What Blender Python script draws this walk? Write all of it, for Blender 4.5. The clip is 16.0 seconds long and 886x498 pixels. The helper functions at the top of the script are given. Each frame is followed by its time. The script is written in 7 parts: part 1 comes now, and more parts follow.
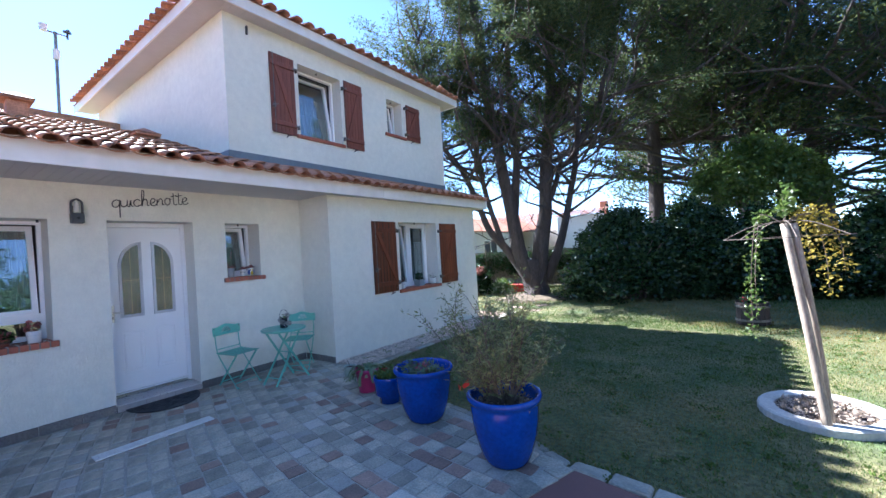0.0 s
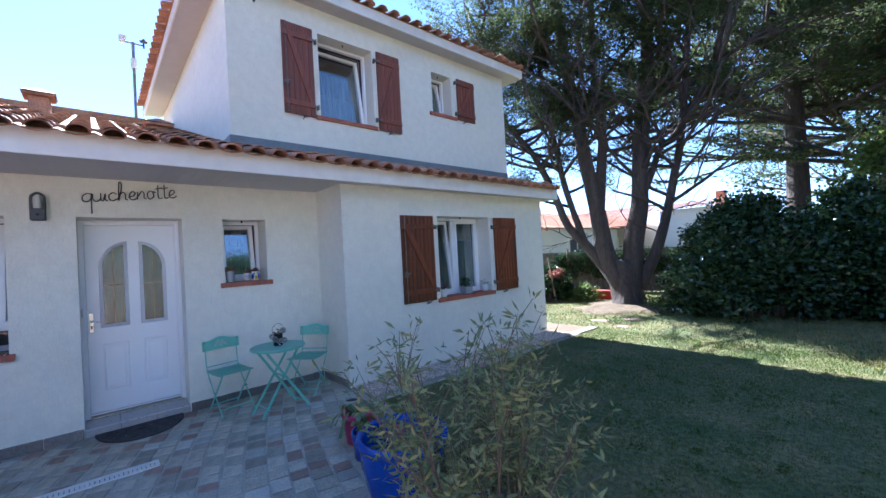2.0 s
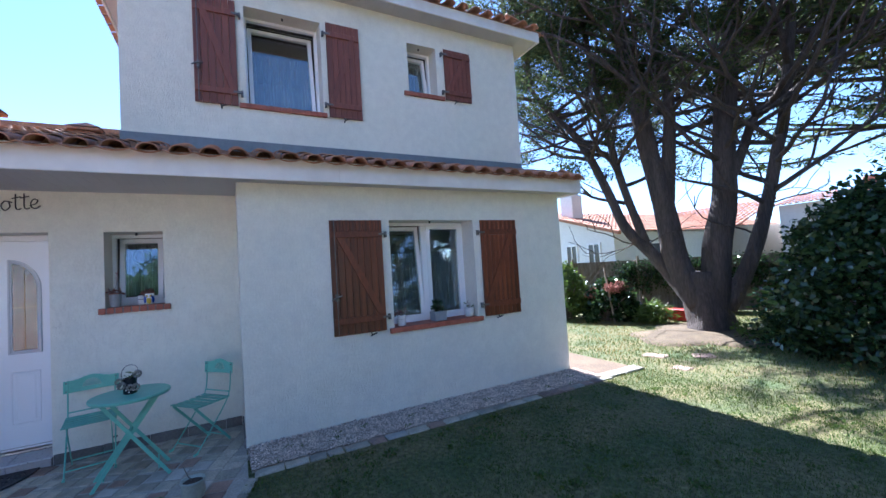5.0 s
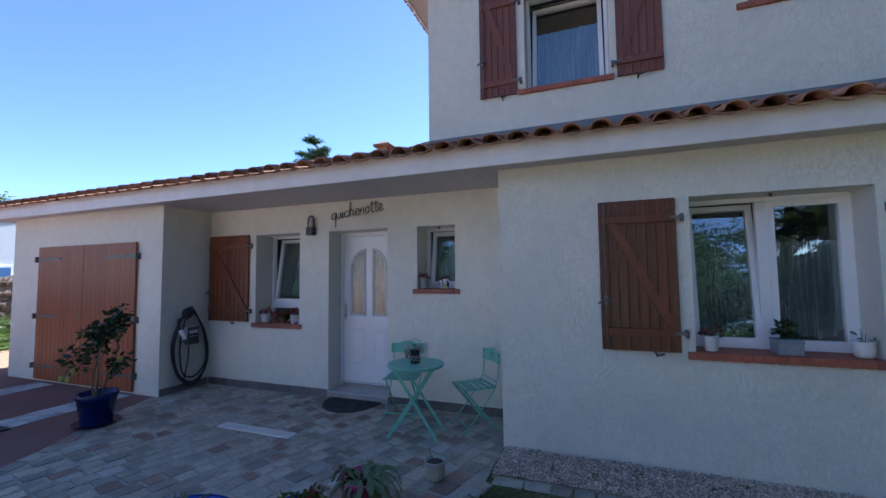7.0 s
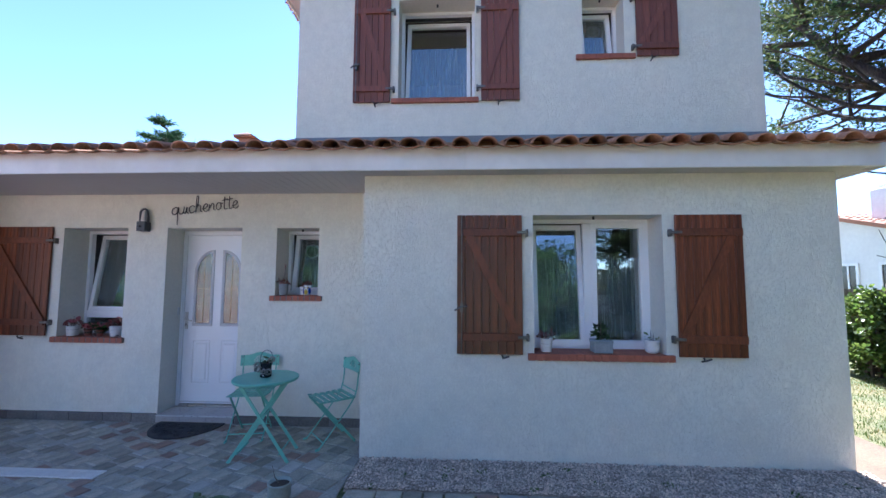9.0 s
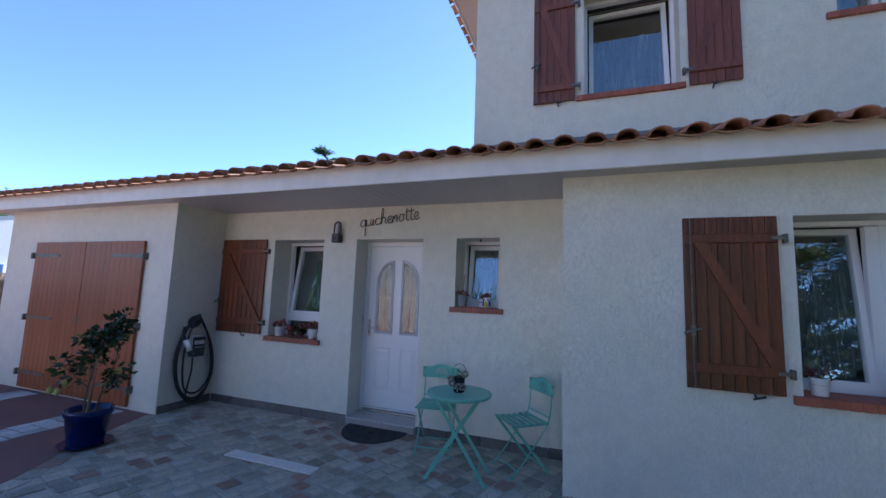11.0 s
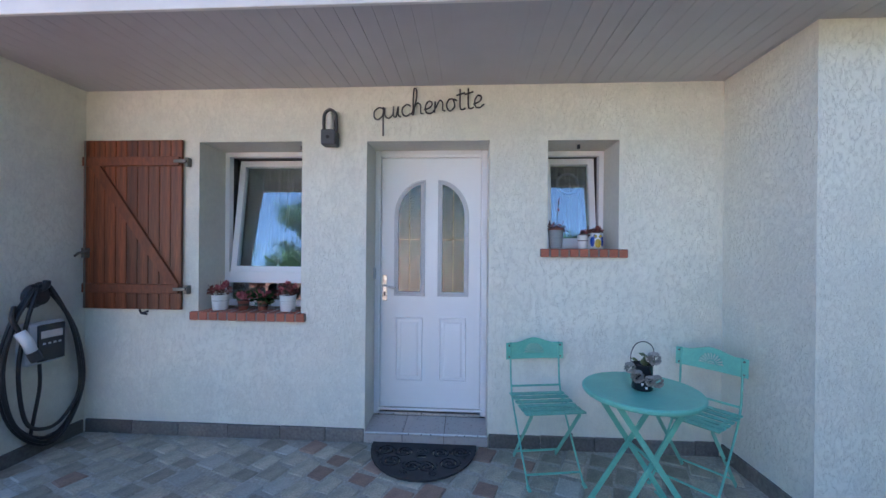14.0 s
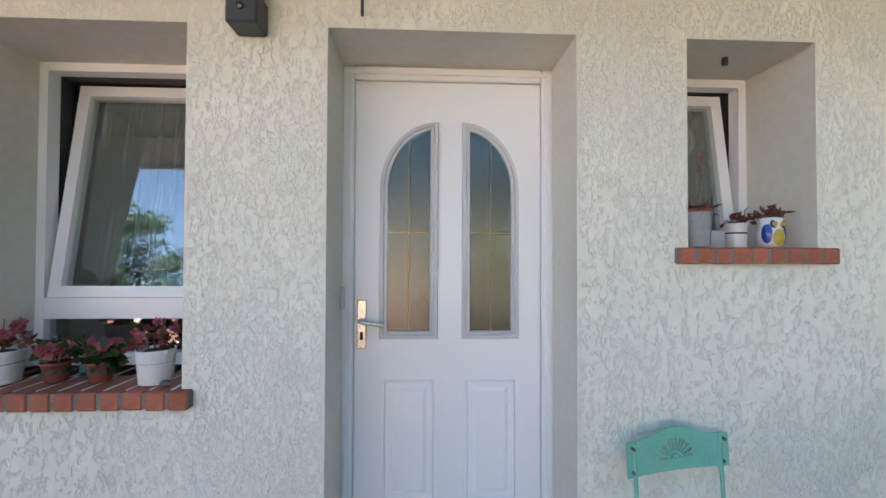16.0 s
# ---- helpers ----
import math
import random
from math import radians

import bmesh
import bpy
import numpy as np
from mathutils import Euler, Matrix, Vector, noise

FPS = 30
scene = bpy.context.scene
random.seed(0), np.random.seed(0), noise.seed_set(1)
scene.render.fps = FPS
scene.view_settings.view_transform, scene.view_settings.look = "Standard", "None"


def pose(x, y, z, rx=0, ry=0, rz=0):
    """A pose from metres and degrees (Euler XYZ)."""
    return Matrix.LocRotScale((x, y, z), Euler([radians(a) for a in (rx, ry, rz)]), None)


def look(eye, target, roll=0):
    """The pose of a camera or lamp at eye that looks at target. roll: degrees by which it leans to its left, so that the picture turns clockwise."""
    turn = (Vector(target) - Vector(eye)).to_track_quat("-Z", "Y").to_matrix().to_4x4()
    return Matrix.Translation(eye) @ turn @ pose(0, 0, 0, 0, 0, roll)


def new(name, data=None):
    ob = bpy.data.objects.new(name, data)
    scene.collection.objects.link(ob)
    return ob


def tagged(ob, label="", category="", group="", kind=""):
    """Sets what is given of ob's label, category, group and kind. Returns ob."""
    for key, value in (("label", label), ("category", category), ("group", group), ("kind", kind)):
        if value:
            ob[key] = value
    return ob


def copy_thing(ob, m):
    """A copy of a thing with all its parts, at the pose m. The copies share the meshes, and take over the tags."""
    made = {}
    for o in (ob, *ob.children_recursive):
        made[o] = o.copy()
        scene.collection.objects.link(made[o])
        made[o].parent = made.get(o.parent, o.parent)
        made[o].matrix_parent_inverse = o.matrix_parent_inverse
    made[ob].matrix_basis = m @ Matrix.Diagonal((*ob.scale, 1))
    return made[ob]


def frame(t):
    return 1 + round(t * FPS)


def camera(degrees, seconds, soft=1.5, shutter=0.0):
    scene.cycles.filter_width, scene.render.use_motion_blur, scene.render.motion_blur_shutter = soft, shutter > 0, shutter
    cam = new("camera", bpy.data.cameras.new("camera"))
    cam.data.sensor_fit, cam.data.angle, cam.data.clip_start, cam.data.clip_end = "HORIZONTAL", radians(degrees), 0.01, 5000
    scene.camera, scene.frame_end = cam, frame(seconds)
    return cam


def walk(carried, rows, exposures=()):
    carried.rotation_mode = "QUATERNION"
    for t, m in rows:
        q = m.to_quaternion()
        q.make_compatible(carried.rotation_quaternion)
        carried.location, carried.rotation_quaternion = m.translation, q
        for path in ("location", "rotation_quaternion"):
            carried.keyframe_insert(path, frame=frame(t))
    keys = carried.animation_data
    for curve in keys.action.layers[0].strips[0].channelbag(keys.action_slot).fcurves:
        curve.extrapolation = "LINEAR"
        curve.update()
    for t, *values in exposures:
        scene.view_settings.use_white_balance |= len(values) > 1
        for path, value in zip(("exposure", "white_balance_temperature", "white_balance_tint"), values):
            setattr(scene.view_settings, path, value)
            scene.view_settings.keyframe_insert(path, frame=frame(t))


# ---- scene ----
cam = camera(96.2, 16.0)
PATH = [
    (0, (0.021, -0.179, 1.646), (-1.153, 1.44, 1.657), -3.4),
    (0.5, (-0.087, 0.243, 1.688), (-1.416, 1.738, 1.684), -3.2),
    (1, (-0.207, 0.63, 1.689), (-1.662, 2.002, 1.671), -3.1),
    (1.5, (-0.244, 1.066, 1.657), (-1.748, 2.383, 1.651), -3.1),
    (2, (-0.365, 1.453, 1.646), (-1.872, 2.767, 1.674), -3.2),
    (2.5, (-0.4, 1.868, 1.638), (-1.935, 3.147, 1.723), -3.7),
    (3, (-0.414, 2.269, 1.658), (-2.012, 3.463, 1.794), -4.3),
    (5.3, (-0.63, 4.056, 1.664), (-2.453, 4.875, 1.728), -3.3),
    (5.5, (-0.654, 4.193, 1.685), (-2.531, 4.877, 1.769), -3.1),
    (6, (-0.86, 4.415, 1.663), (-2.828, 4.747, 1.786), -2.4),
    (6.5, (-1.125, 4.605, 1.636), (-3.117, 4.499, 1.783), -1.4),
    (7, (-1.287, 4.764, 1.632), (-3.156, 4.062, 1.756), -0.7),
    (7.5, (-1.294, 4.785, 1.621), (-2.928, 3.634, 1.689), -0.2),
    (8, (-1.287, 4.78, 1.603), (-2.871, 3.56, 1.552), -0.5),
    (8.5, (-1.324, 4.828, 1.6), (-3.167, 4.055, 1.514), -0.1),
    (9, (-1.341, 4.893, 1.639), (-3.332, 4.785, 1.793), 0.3),
    (9.5, (-1.338, 4.912, 1.675), (-3.271, 5.041, 2.172), 0.6),
    (9.6, (-1.335, 4.928, 1.694), (-3.263, 5.03, 2.216), 0.5),
    (10, (-1.346, 4.852, 1.655), (-3.282, 4.584, 2.077), 1.6),
    (10.2, (-1.349, 4.739, 1.636), (-3.225, 4.129, 1.964), 1.8),
    (12.3, (-2.106, 3.127, 1.485), (-3.994, 2.481, 1.608), 1.8),
    (12.5, (-2.182, 3.027, 1.464), (-4.086, 2.427, 1.589), 1.5),
    (13, (-2.451, 2.703, 1.477), (-4.403, 2.282, 1.59), 0.9),
    (13.5, (-2.677, 2.36, 1.467), (-4.663, 2.13, 1.523), 0.5),
    (14, (-2.962, 2.076, 1.44), (-4.958, 1.951, 1.436), 0.5),
    (14.5, (-3.321, 1.861, 1.442), (-5.32, 1.81, 1.406), 0.4),
    (15, (-3.684, 1.683, 1.438), (-5.683, 1.718, 1.423), 0.3),
    (15.5, (-4.08, 1.649, 1.419), (-6.079, 1.717, 1.434), 0.2),
    (16, (-4.476, 1.664, 1.408), (-6.474, 1.754, 1.443), 0.2),
]
walk(cam, [(t, look(eye, target, roll)) for t, eye, target, roll in PATH],
     exposures=[(0, 2.8, 5250, 12), (2.5, 2.72, 5200, 13), (5.5, 2.5, 5250, 15), (6.5, 2.16, 5350, 16), (7.0, 2.05, 5350, 16), (7.5, 2.4, 5350, 16), (8.2, 2.66, 5350, 15), (9, 2.72, 5350, 15), (9.5, 2.44, 5400, 15), (10, 2.08, 5350, 15), (12.5, 2.56, 5250, 15), (13.5, 2.95, 5150, 10), (14.5, 3.42, 6300, 9), (15.5, 3.5, 6850, 9), (16, 3.48, 6950, 9)])


# ---- world, sun ----
SUN_EL, SUN_AZ = 42.3, 7.0
to_sun = Vector((-math.cos(radians(SUN_EL)) * math.cos(radians(SUN_AZ)), math.cos(radians(SUN_EL)) * math.sin(radians(SUN_AZ)), math.sin(radians(SUN_EL))))
world = bpy.data.worlds.new("sky_world")
scene.world = world
world.use_nodes = True
wn = world.node_tree.nodes
sky = wn.new("ShaderNodeTexSky")
sky.sky_type = "NISHITA"
sky.sun_disc = False
sky.sun_elevation = radians(SUN_EL)
sky.sun_rotation = math.atan2(to_sun.x, to_sun.y)
sky.air_density, sky.dust_density, sky.ozone_density = 0.8, 0.2, 1.6
sky.altitude = 1800
wn["Background"].inputs["Strength"].default_value = 0.072
world.node_tree.links.new(sky.outputs["Color"], wn["Background"].inputs["Color"])
sun_data = bpy.data.lights.new("sun", "SUN")
sun_data.energy, sun_data.angle, sun_data.color = 4.4, radians(0.53), (1.0, 0.94, 0.85)
sun = new("sun", sun_data)
sun.matrix_world = look(to_sun * 60, (0, 0, 0))


# ---- materials ----
def surface(name, c1, c2, rough=0.6, scale=3.0, fine=40.0, fine_amount=0.25, bump=0.15, bump_scale=80.0, metal=0.0, rand=0.0, island=False, stretch=(1, 1, 1), rough_var=0.1, distance=0.004):
    """Two colours mixed by broad noise, mottled by fine noise, with a fine relief."""
    m = bpy.data.materials.new(name)
    m.use_nodes = True
    n, l = m.node_tree.nodes, m.node_tree.links
    b = n["Principled BSDF"]
    co, mp = n.new("ShaderNodeTexCoord"), n.new("ShaderNodeMapping")
    mp.inputs["Scale"].default_value = stretch
    l.new(co.outputs["Object"], mp.inputs["Vector"])
    n1, n2, n3 = (n.new("ShaderNodeTexNoise") for _ in range(3))
    for k, s, d in ((n1, scale, 4), (n2, fine, 3), (n3, bump_scale, 3)):
        k.inputs["Scale"].default_value, k.inputs["Detail"].default_value = s, d
        l.new(mp.outputs["Vector"], k.inputs["Vector"])
    ramp = n.new("ShaderNodeMapRange")
    ramp.inputs["From Min"].default_value, ramp.inputs["From Max"].default_value = 0.32, 0.68
    l.new(n1.outputs["Fac"], ramp.inputs["Value"])
    mix = n.new("ShaderNodeMix")
    mix.data_type = "RGBA"
    mix.inputs[6].default_value, mix.inputs[7].default_value = (*c1, 1), (*c2, 1)
    l.new(ramp.outputs["Result"], mix.inputs[0])
    hsv = n.new("ShaderNodeHueSaturation")
    l.new(mix.outputs[2], hsv.inputs["Color"])
    val = n.new("ShaderNodeMapRange")
    val.inputs["From Min"].default_value, val.inputs["From Max"].default_value = 0.25, 0.75
    val.inputs["To Min"].default_value, val.inputs["To Max"].default_value = 1 - fine_amount, 1 + fine_amount
    l.new(n2.outputs["Fac"], val.inputs["Value"])
    out = val.outputs["Result"]
    if rand:
        src = n.new("ShaderNodeNewGeometry").outputs["Random Per Island"] if island else n.new("ShaderNodeObjectInfo").outputs["Random"]
        r = n.new("ShaderNodeMapRange")
        r.inputs["To Min"].default_value, r.inputs["To Max"].default_value = 1 - rand, 1 + rand
        l.new(src, r.inputs["Value"])
        mul = n.new("ShaderNodeMath")
        mul.operation = "MULTIPLY"
        l.new(out, mul.inputs[0])
        l.new(r.outputs["Result"], mul.inputs[1])
        out = mul.outputs["Value"]
    l.new(out, hsv.inputs["Value"])
    l.new(hsv.outputs["Color"], b.inputs["Base Color"])
    rr = n.new("ShaderNodeMapRange")
    rr.inputs["To Min"].default_value, rr.inputs["To Max"].default_value = max(0.02, rough - rough_var), min(1, rough + rough_var)
    l.new(n2.outputs["Fac"], rr.inputs["Value"])
    l.new(rr.outputs["Result"], b.inputs["Roughness"])
    b.inputs["Metallic"].default_value = metal
    if bump:
        bp = n.new("ShaderNodeBump")
        bp.inputs["Strength"].default_value, bp.inputs["Distance"].default_value = bump, distance
        l.new(n3.outputs["Fac"], bp.inputs["Height"])
        l.new(bp.outputs["Normal"], b.inputs["Normal"])
    return m


def leafy(name, c1, c2, trans=0.35, rough=0.45):
    """Leaves: each its own tint, letting some light through."""
    m = bpy.data.materials.new(name)
    m.use_nodes = True
    n, l = m.node_tree.nodes, m.node_tree.links
    b, outp = n["Principled BSDF"], n["Material Output"]
    g = n.new("ShaderNodeNewGeometry")
    mix = n.new("ShaderNodeMix")
    mix.data_type = "RGBA"
    mix.inputs[6].default_value, mix.inputs[7].default_value = (*c1, 1), (*c2, 1)
    l.new(g.outputs["Random Per Island"], mix.inputs[0])
    l.new(mix.outputs[2], b.inputs["Base Color"])
    b.inputs["Roughness"].default_value = rough
    b.inputs["Specular IOR Level"].default_value = 0.5 if rough < 0.5 else 0.15
    t = n.new("ShaderNodeBsdfTranslucent")
    l.new(mix.outputs[2], t.inputs["Color"])
    ms = n.new("ShaderNodeMixShader")
    ms.inputs[0].default_value = trans
    l.new(b.outputs[0], ms.inputs[1])
    l.new(t.outputs[0], ms.inputs[2])
    l.new(ms.outputs[0], outp.inputs["Surface"])
    return m


def glassy(name, tint=(0.9, 0.95, 0.93), rough=0.0, relief=0.0):
    m = bpy.data.materials.new(name)
    m.use_nodes = True
    n, l = m.node_tree.nodes, m.node_tree.links
    outp = n["Material Output"]
    n.remove(n["Principled BSDF"])
    tr, gl, fr, ms = (n.new(k) for k in ("ShaderNodeBsdfTransparent", "ShaderNodeBsdfGlossy", "ShaderNodeLayerWeight", "ShaderNodeMixShader"))
    tr.inputs["Color"].default_value = (*tint, 1)
    gl.inputs["Roughness"].default_value = rough
    fr.inputs["Blend"].default_value = 0.5
    pw, rng = n.new("ShaderNodeMath"), n.new("ShaderNodeMapRange")
    pw.operation = "POWER"
    pw.inputs[1].default_value = 5
    rng.inputs["To Min"].default_value, rng.inputs["To Max"].default_value = 0.14 if relief else 0.17, 1.0
    l.new(fr.outputs["Facing"], pw.inputs[0])
    l.new(pw.outputs["Value"], rng.inputs["Value"])
    if relief:
        co, nz, bp = n.new("ShaderNodeTexCoord"), n.new("ShaderNodeTexNoise"), n.new("ShaderNodeBump")
        nz.inputs["Scale"].default_value = 150
        bp.inputs["Strength"].default_value, bp.inputs["Distance"].default_value = relief, 0.004
        l.new(co.outputs["Object"], nz.inputs["Vector"])
        l.new(nz.outputs["Fac"], bp.inputs["Height"])
        l.new(bp.outputs["Normal"], gl.inputs["Normal"])
        l.new(bp.outputs["Normal"], fr.inputs["Normal"])
    l.new(rng.outputs["Result"], ms.inputs[0])
    l.new(tr.outputs[0], ms.inputs[1])
    l.new(gl.outputs[0], ms.inputs[2])
    l.new(ms.outputs[0], outp.inputs["Surface"])
    return m


def stucco(name, c1, c2, streak):
    """Thrown plaster, flattened with a trowel: smooth raised flakes with torn edges over a rough sandy ground."""
    m = surface(name, c1, c2, 0.85, 0.9, 9.0, 0.05, 0.0)
    n, l = m.node_tree.nodes, m.node_tree.links
    co, mp = n.new("ShaderNodeTexCoord"), n.new("ShaderNodeMapping")
    mp.inputs["Scale"].default_value = (1, 1, streak)
    l.new(co.outputs["Object"], mp.inputs["Vector"])
    flake, grit, patch = (n.new("ShaderNodeTexNoise") for _ in range(3))
    for k, sc, d, ro, di, src in ((flake, 42, 9, 0.72, 0.1, mp), (grit, 120, 5, 0.7, 0.6, mp), (patch, 1.3, 3, 0.5, 0.0, co)):
        k.inputs["Scale"].default_value, k.inputs["Detail"].default_value = sc, d
        k.inputs["Roughness"].default_value, k.inputs["Distortion"].default_value = ro, di
        l.new(src.outputs["Object" if src is co else "Vector"], k.inputs["Vector"])

    def op(kind, x, y):
        q = n.new("ShaderNodeMath")
        q.operation = kind
        for i, v in enumerate((x, y)):
            if isinstance(v, float):
                q.inputs[i].default_value = v
            else:
                l.new(v, q.inputs[i])
        return q.outputs["Value"]

    def span(v, lo, hi, to_lo, to_hi):
        q = n.new("ShaderNodeMapRange")
        q.interpolation_type = "SMOOTHSTEP"
        for key, val in (("From Min", lo), ("From Max", hi), ("To Min", to_lo), ("To Max", to_hi)):
            q.inputs[key].default_value = val
        l.new(v, q.inputs["Value"])
        return q.outputs["Result"]
    # the share of smooth flakes drifts over the wall
    drift = span(patch.outputs["Fac"], 0.3, 0.7, -0.045, 0.045)
    high = span(op("ADD", flake.outputs["Fac"], drift), 0.44, 0.53, 0.0, 1.0)
    low = op("SUBTRACT", 1.0, high)
    gritty = op("MULTIPLY", op("MULTIPLY", low, grit.outputs["Fac"]), 0.75)
    bp = n.new("ShaderNodeBump")
    bp.inputs["Strength"].default_value, bp.inputs["Distance"].default_value = 0.72, 0.0054
    l.new(op("ADD", op("MULTIPLY", high, 0.8), gritty), bp.inputs["Height"])
    # the sandy ground is toned slightly darker than the flakes, all mottled by grit
    hs = next(k for k in n if k.bl_idname == "ShaderNodeHueSaturation")
    old = hs.inputs["Value"].links[0].from_socket
    l.new(op("MULTIPLY", old, op("ADD", op("MULTIPLY", high, 0.035), span(grit.outputs["Fac"], 0.3, 0.7, 0.93, 0.99))), hs.inputs["Value"])
    l.new(bp.outputs["Normal"], n["Principled BSDF"].inputs["Normal"])
    return m


STUCCO = stucco("wall_plaster", (0.82, 0.80, 0.695), (0.78, 0.76, 0.65), 0.62)
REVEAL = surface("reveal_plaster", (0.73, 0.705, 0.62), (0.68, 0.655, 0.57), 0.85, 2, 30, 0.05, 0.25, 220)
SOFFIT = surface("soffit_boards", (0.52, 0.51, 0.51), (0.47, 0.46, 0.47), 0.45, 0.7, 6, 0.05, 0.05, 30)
FASCIA = surface("fascia_white", (0.80, 0.79, 0.77), (0.72, 0.70, 0.66), 0.4, 1.2, 7, 0.06, 0.06, 20)
PVC = surface("white_plastic", (0.82, 0.82, 0.82), (0.81, 0.81, 0.81), 0.3, 1.5, 30, 0.006, 0.0, 20, rough_var=0.03)
PVC_GREY = surface("grey_plastic", (0.55, 0.55, 0.56), (0.5, 0.5, 0.51), 0.35, 2, 15, 0.03, 0.02, 20)
SHUTTER = surface("stained_wood", (0.22, 0.060, 0.019), (0.085, 0.023, 0.009), 0.4, 3, 22, 0.45, 0.22, 60, rand=0.34, stretch=(6, 6, 0.35))
BRACE = surface("braced_wood", (0.21, 0.058, 0.02), (0.135, 0.037, 0.014), 0.5, 3, 22, 0.3, 0.2, 60, rand=0.12, stretch=(6, 3, 1))
SHUTTER_UP = surface("faded_wood", (0.21, 0.07, 0.04), (0.16, 0.05, 0.03), 0.55, 3, 22, 0.3, 0.25, 60, rand=0.15, stretch=(6, 6, 0.35))
GARAGE = surface("orange_wood", (0.32, 0.098, 0.030), (0.23, 0.066, 0.022), 0.42, 2, 25, 0.22, 0.18, 60, rand=0.10, stretch=(6, 6, 0.3))
TILE = surface("roof_tile", (0.46, 0.225, 0.125), (0.28, 0.135, 0.085), 0.78, 5, 45, 0.3, 0.3, 120, rand=0.28)
TILE_J = surface("roof_tile_rest", (0.50, 0.27, 0.14), (0.33, 0.165, 0.095), 0.78, 5, 45, 0.3, 0.3, 120, rand=0.28, island=True)
TILE_FAR = surface("far_roof_tile", (0.47, 0.21, 0.12), (0.37, 0.165, 0.10), 0.8, 3, 40, 0.3, 0.2, 60, rand=0.2, island=True)
BRICK = surface("sill_brick", (0.40, 0.125, 0.07), (0.32, 0.095, 0.055), 0.6, 8, 70, 0.2, 0.25, 150, rand=0.15)
MORTAR = surface("mortar", (0.22, 0.19, 0.17), (0.17, 0.15, 0.14), 0.9, 10, 90, 0.2, 0.3, 200)
FLASH = surface("flashing", (0.20, 0.23, 0.25), (0.15, 0.17, 0.19), 0.5, 2, 20, 0.1, 0.1, 30)
METAL = surface("zinc", (0.24, 0.225, 0.20), (0.15, 0.14, 0.125), 0.5, 12, 60, 0.15, 0.1, 100, metal=0.8)
STEEL = surface("brushed_steel", (0.66, 0.64, 0.60), (0.58, 0.56, 0.52), 0.3, 12, 60, 0.05, 0.05, 150, metal=1.0)
BLACK_IRON = surface("black_iron", (0.025, 0.025, 0.03), (0.04, 0.04, 0.045), 0.45, 8, 50, 0.2, 0.1, 90)
ANTHRACITE = surface("anthracite", (0.045, 0.048, 0.055), (0.06, 0.062, 0.07), 0.4, 8, 50, 0.1, 0.1, 150)
MINT = surface("mint_paint", (0.20, 0.53, 0.40), (0.17, 0.47, 0.36), 0.42, 9, 60, 0.08, 0.1, 160)
MINT_WORN = surface("worn_mint_paint", (0.20, 0.50, 0.385), (0.16, 0.43, 0.335), 0.5, 14, 70, 0.16, 0.18, 160, rand=0.06)
wn2, wl2 = MINT_WORN.node_tree.nodes, MINT_WORN.node_tree.links
wc, wz, wr, wm = (wn2.new(k) for k in ("ShaderNodeTexCoord", "ShaderNodeTexNoise", "ShaderNodeMapRange", "ShaderNodeMix"))
wz.inputs["Scale"].default_value, wz.inputs["Detail"].default_value = 34, 5
wr.inputs["From Min"].default_value, wr.inputs["From Max"].default_value = 0.61, 0.635
wm.data_type = "RGBA"
wm.inputs[7].default_value = (0.055, 0.045, 0.04, 1)
wl2.new(wc.outputs["Generated"], wz.inputs["Vector"])
wl2.new(wz.outputs["Fac"], wr.inputs["Value"])
wl2.new(wr.outputs["Result"], wm.inputs[0])
wl2.new(wn2["Principled BSDF"].inputs["Base Color"].links[0].from_socket, wm.inputs[6])
wl2.new(wm.outputs[2], wn2["Principled BSDF"].inputs["Base Color"])
BLUE_GLAZE = surface("blue_glaze", (0.010, 0.060, 0.34), (0.007, 0.036, 0.23), 0.12, 3, 30, 0.2, 0.04, 25, rough_var=0.05)
DARK_BLUE = surface("dark_blue_glaze", (0.006, 0.02, 0.12), (0.004, 0.012, 0.07), 0.2, 4, 30, 0.2, 0.05, 25)
PINK_POT = surface("raspberry_pot", (0.46, 0.035, 0.14), (0.36, 0.028, 0.11), 0.4, 6, 40, 0.12, 0.1, 60)
CELADON = surface("celadon_pot", (0.42, 0.44, 0.36), (0.33, 0.35, 0.28), 0.35, 6, 50, 0.15, 0.1, 60)
WHITE_POT = surface("white_ceramic", (0.78, 0.78, 0.76), (0.72, 0.72, 0.70), 0.3, 8, 60, 0.05, 0.25, 180)
TERRA_POT = surface("terracotta_plastic", (0.23, 0.065, 0.035), (0.18, 0.05, 0.03), 0.5, 8, 60, 0.1, 0.1, 90)
GREY_POT = surface("grey_concrete_pot", (0.30, 0.32, 0.33), (0.24, 0.26, 0.27), 0.8, 8, 60, 0.15, 0.2, 120)
SOIL = surface("potting_soil", (0.05, 0.035, 0.025), (0.09, 0.065, 0.045), 0.95, 20, 90, 0.5, 0.8, 120, distance=0.01)
CHIP = surface("bark_chip", (0.26, 0.19, 0.14), (0.42, 0.34, 0.26), 0.85, 8, 60, 0.3, 0.3, 90, rand=0.5, island=True)
COBBLE = surface("paving_stone", (0.45, 0.395, 0.30), (0.30, 0.28, 0.22), 0.7, 7, 60, 0.28, 0.45, 55, rand=0.34)
COBBLE_J = surface("paving_stone_rest", (0.45, 0.395, 0.30), (0.30, 0.28, 0.22), 0.7, 7, 60, 0.28, 0.45, 55, rand=0.34, island=True)
COBBLE_RED = surface("red_paving_stone", (0.34, 0.225, 0.165), (0.25, 0.17, 0.13), 0.7, 9, 60, 0.25, 0.45, 55, rand=0.2)
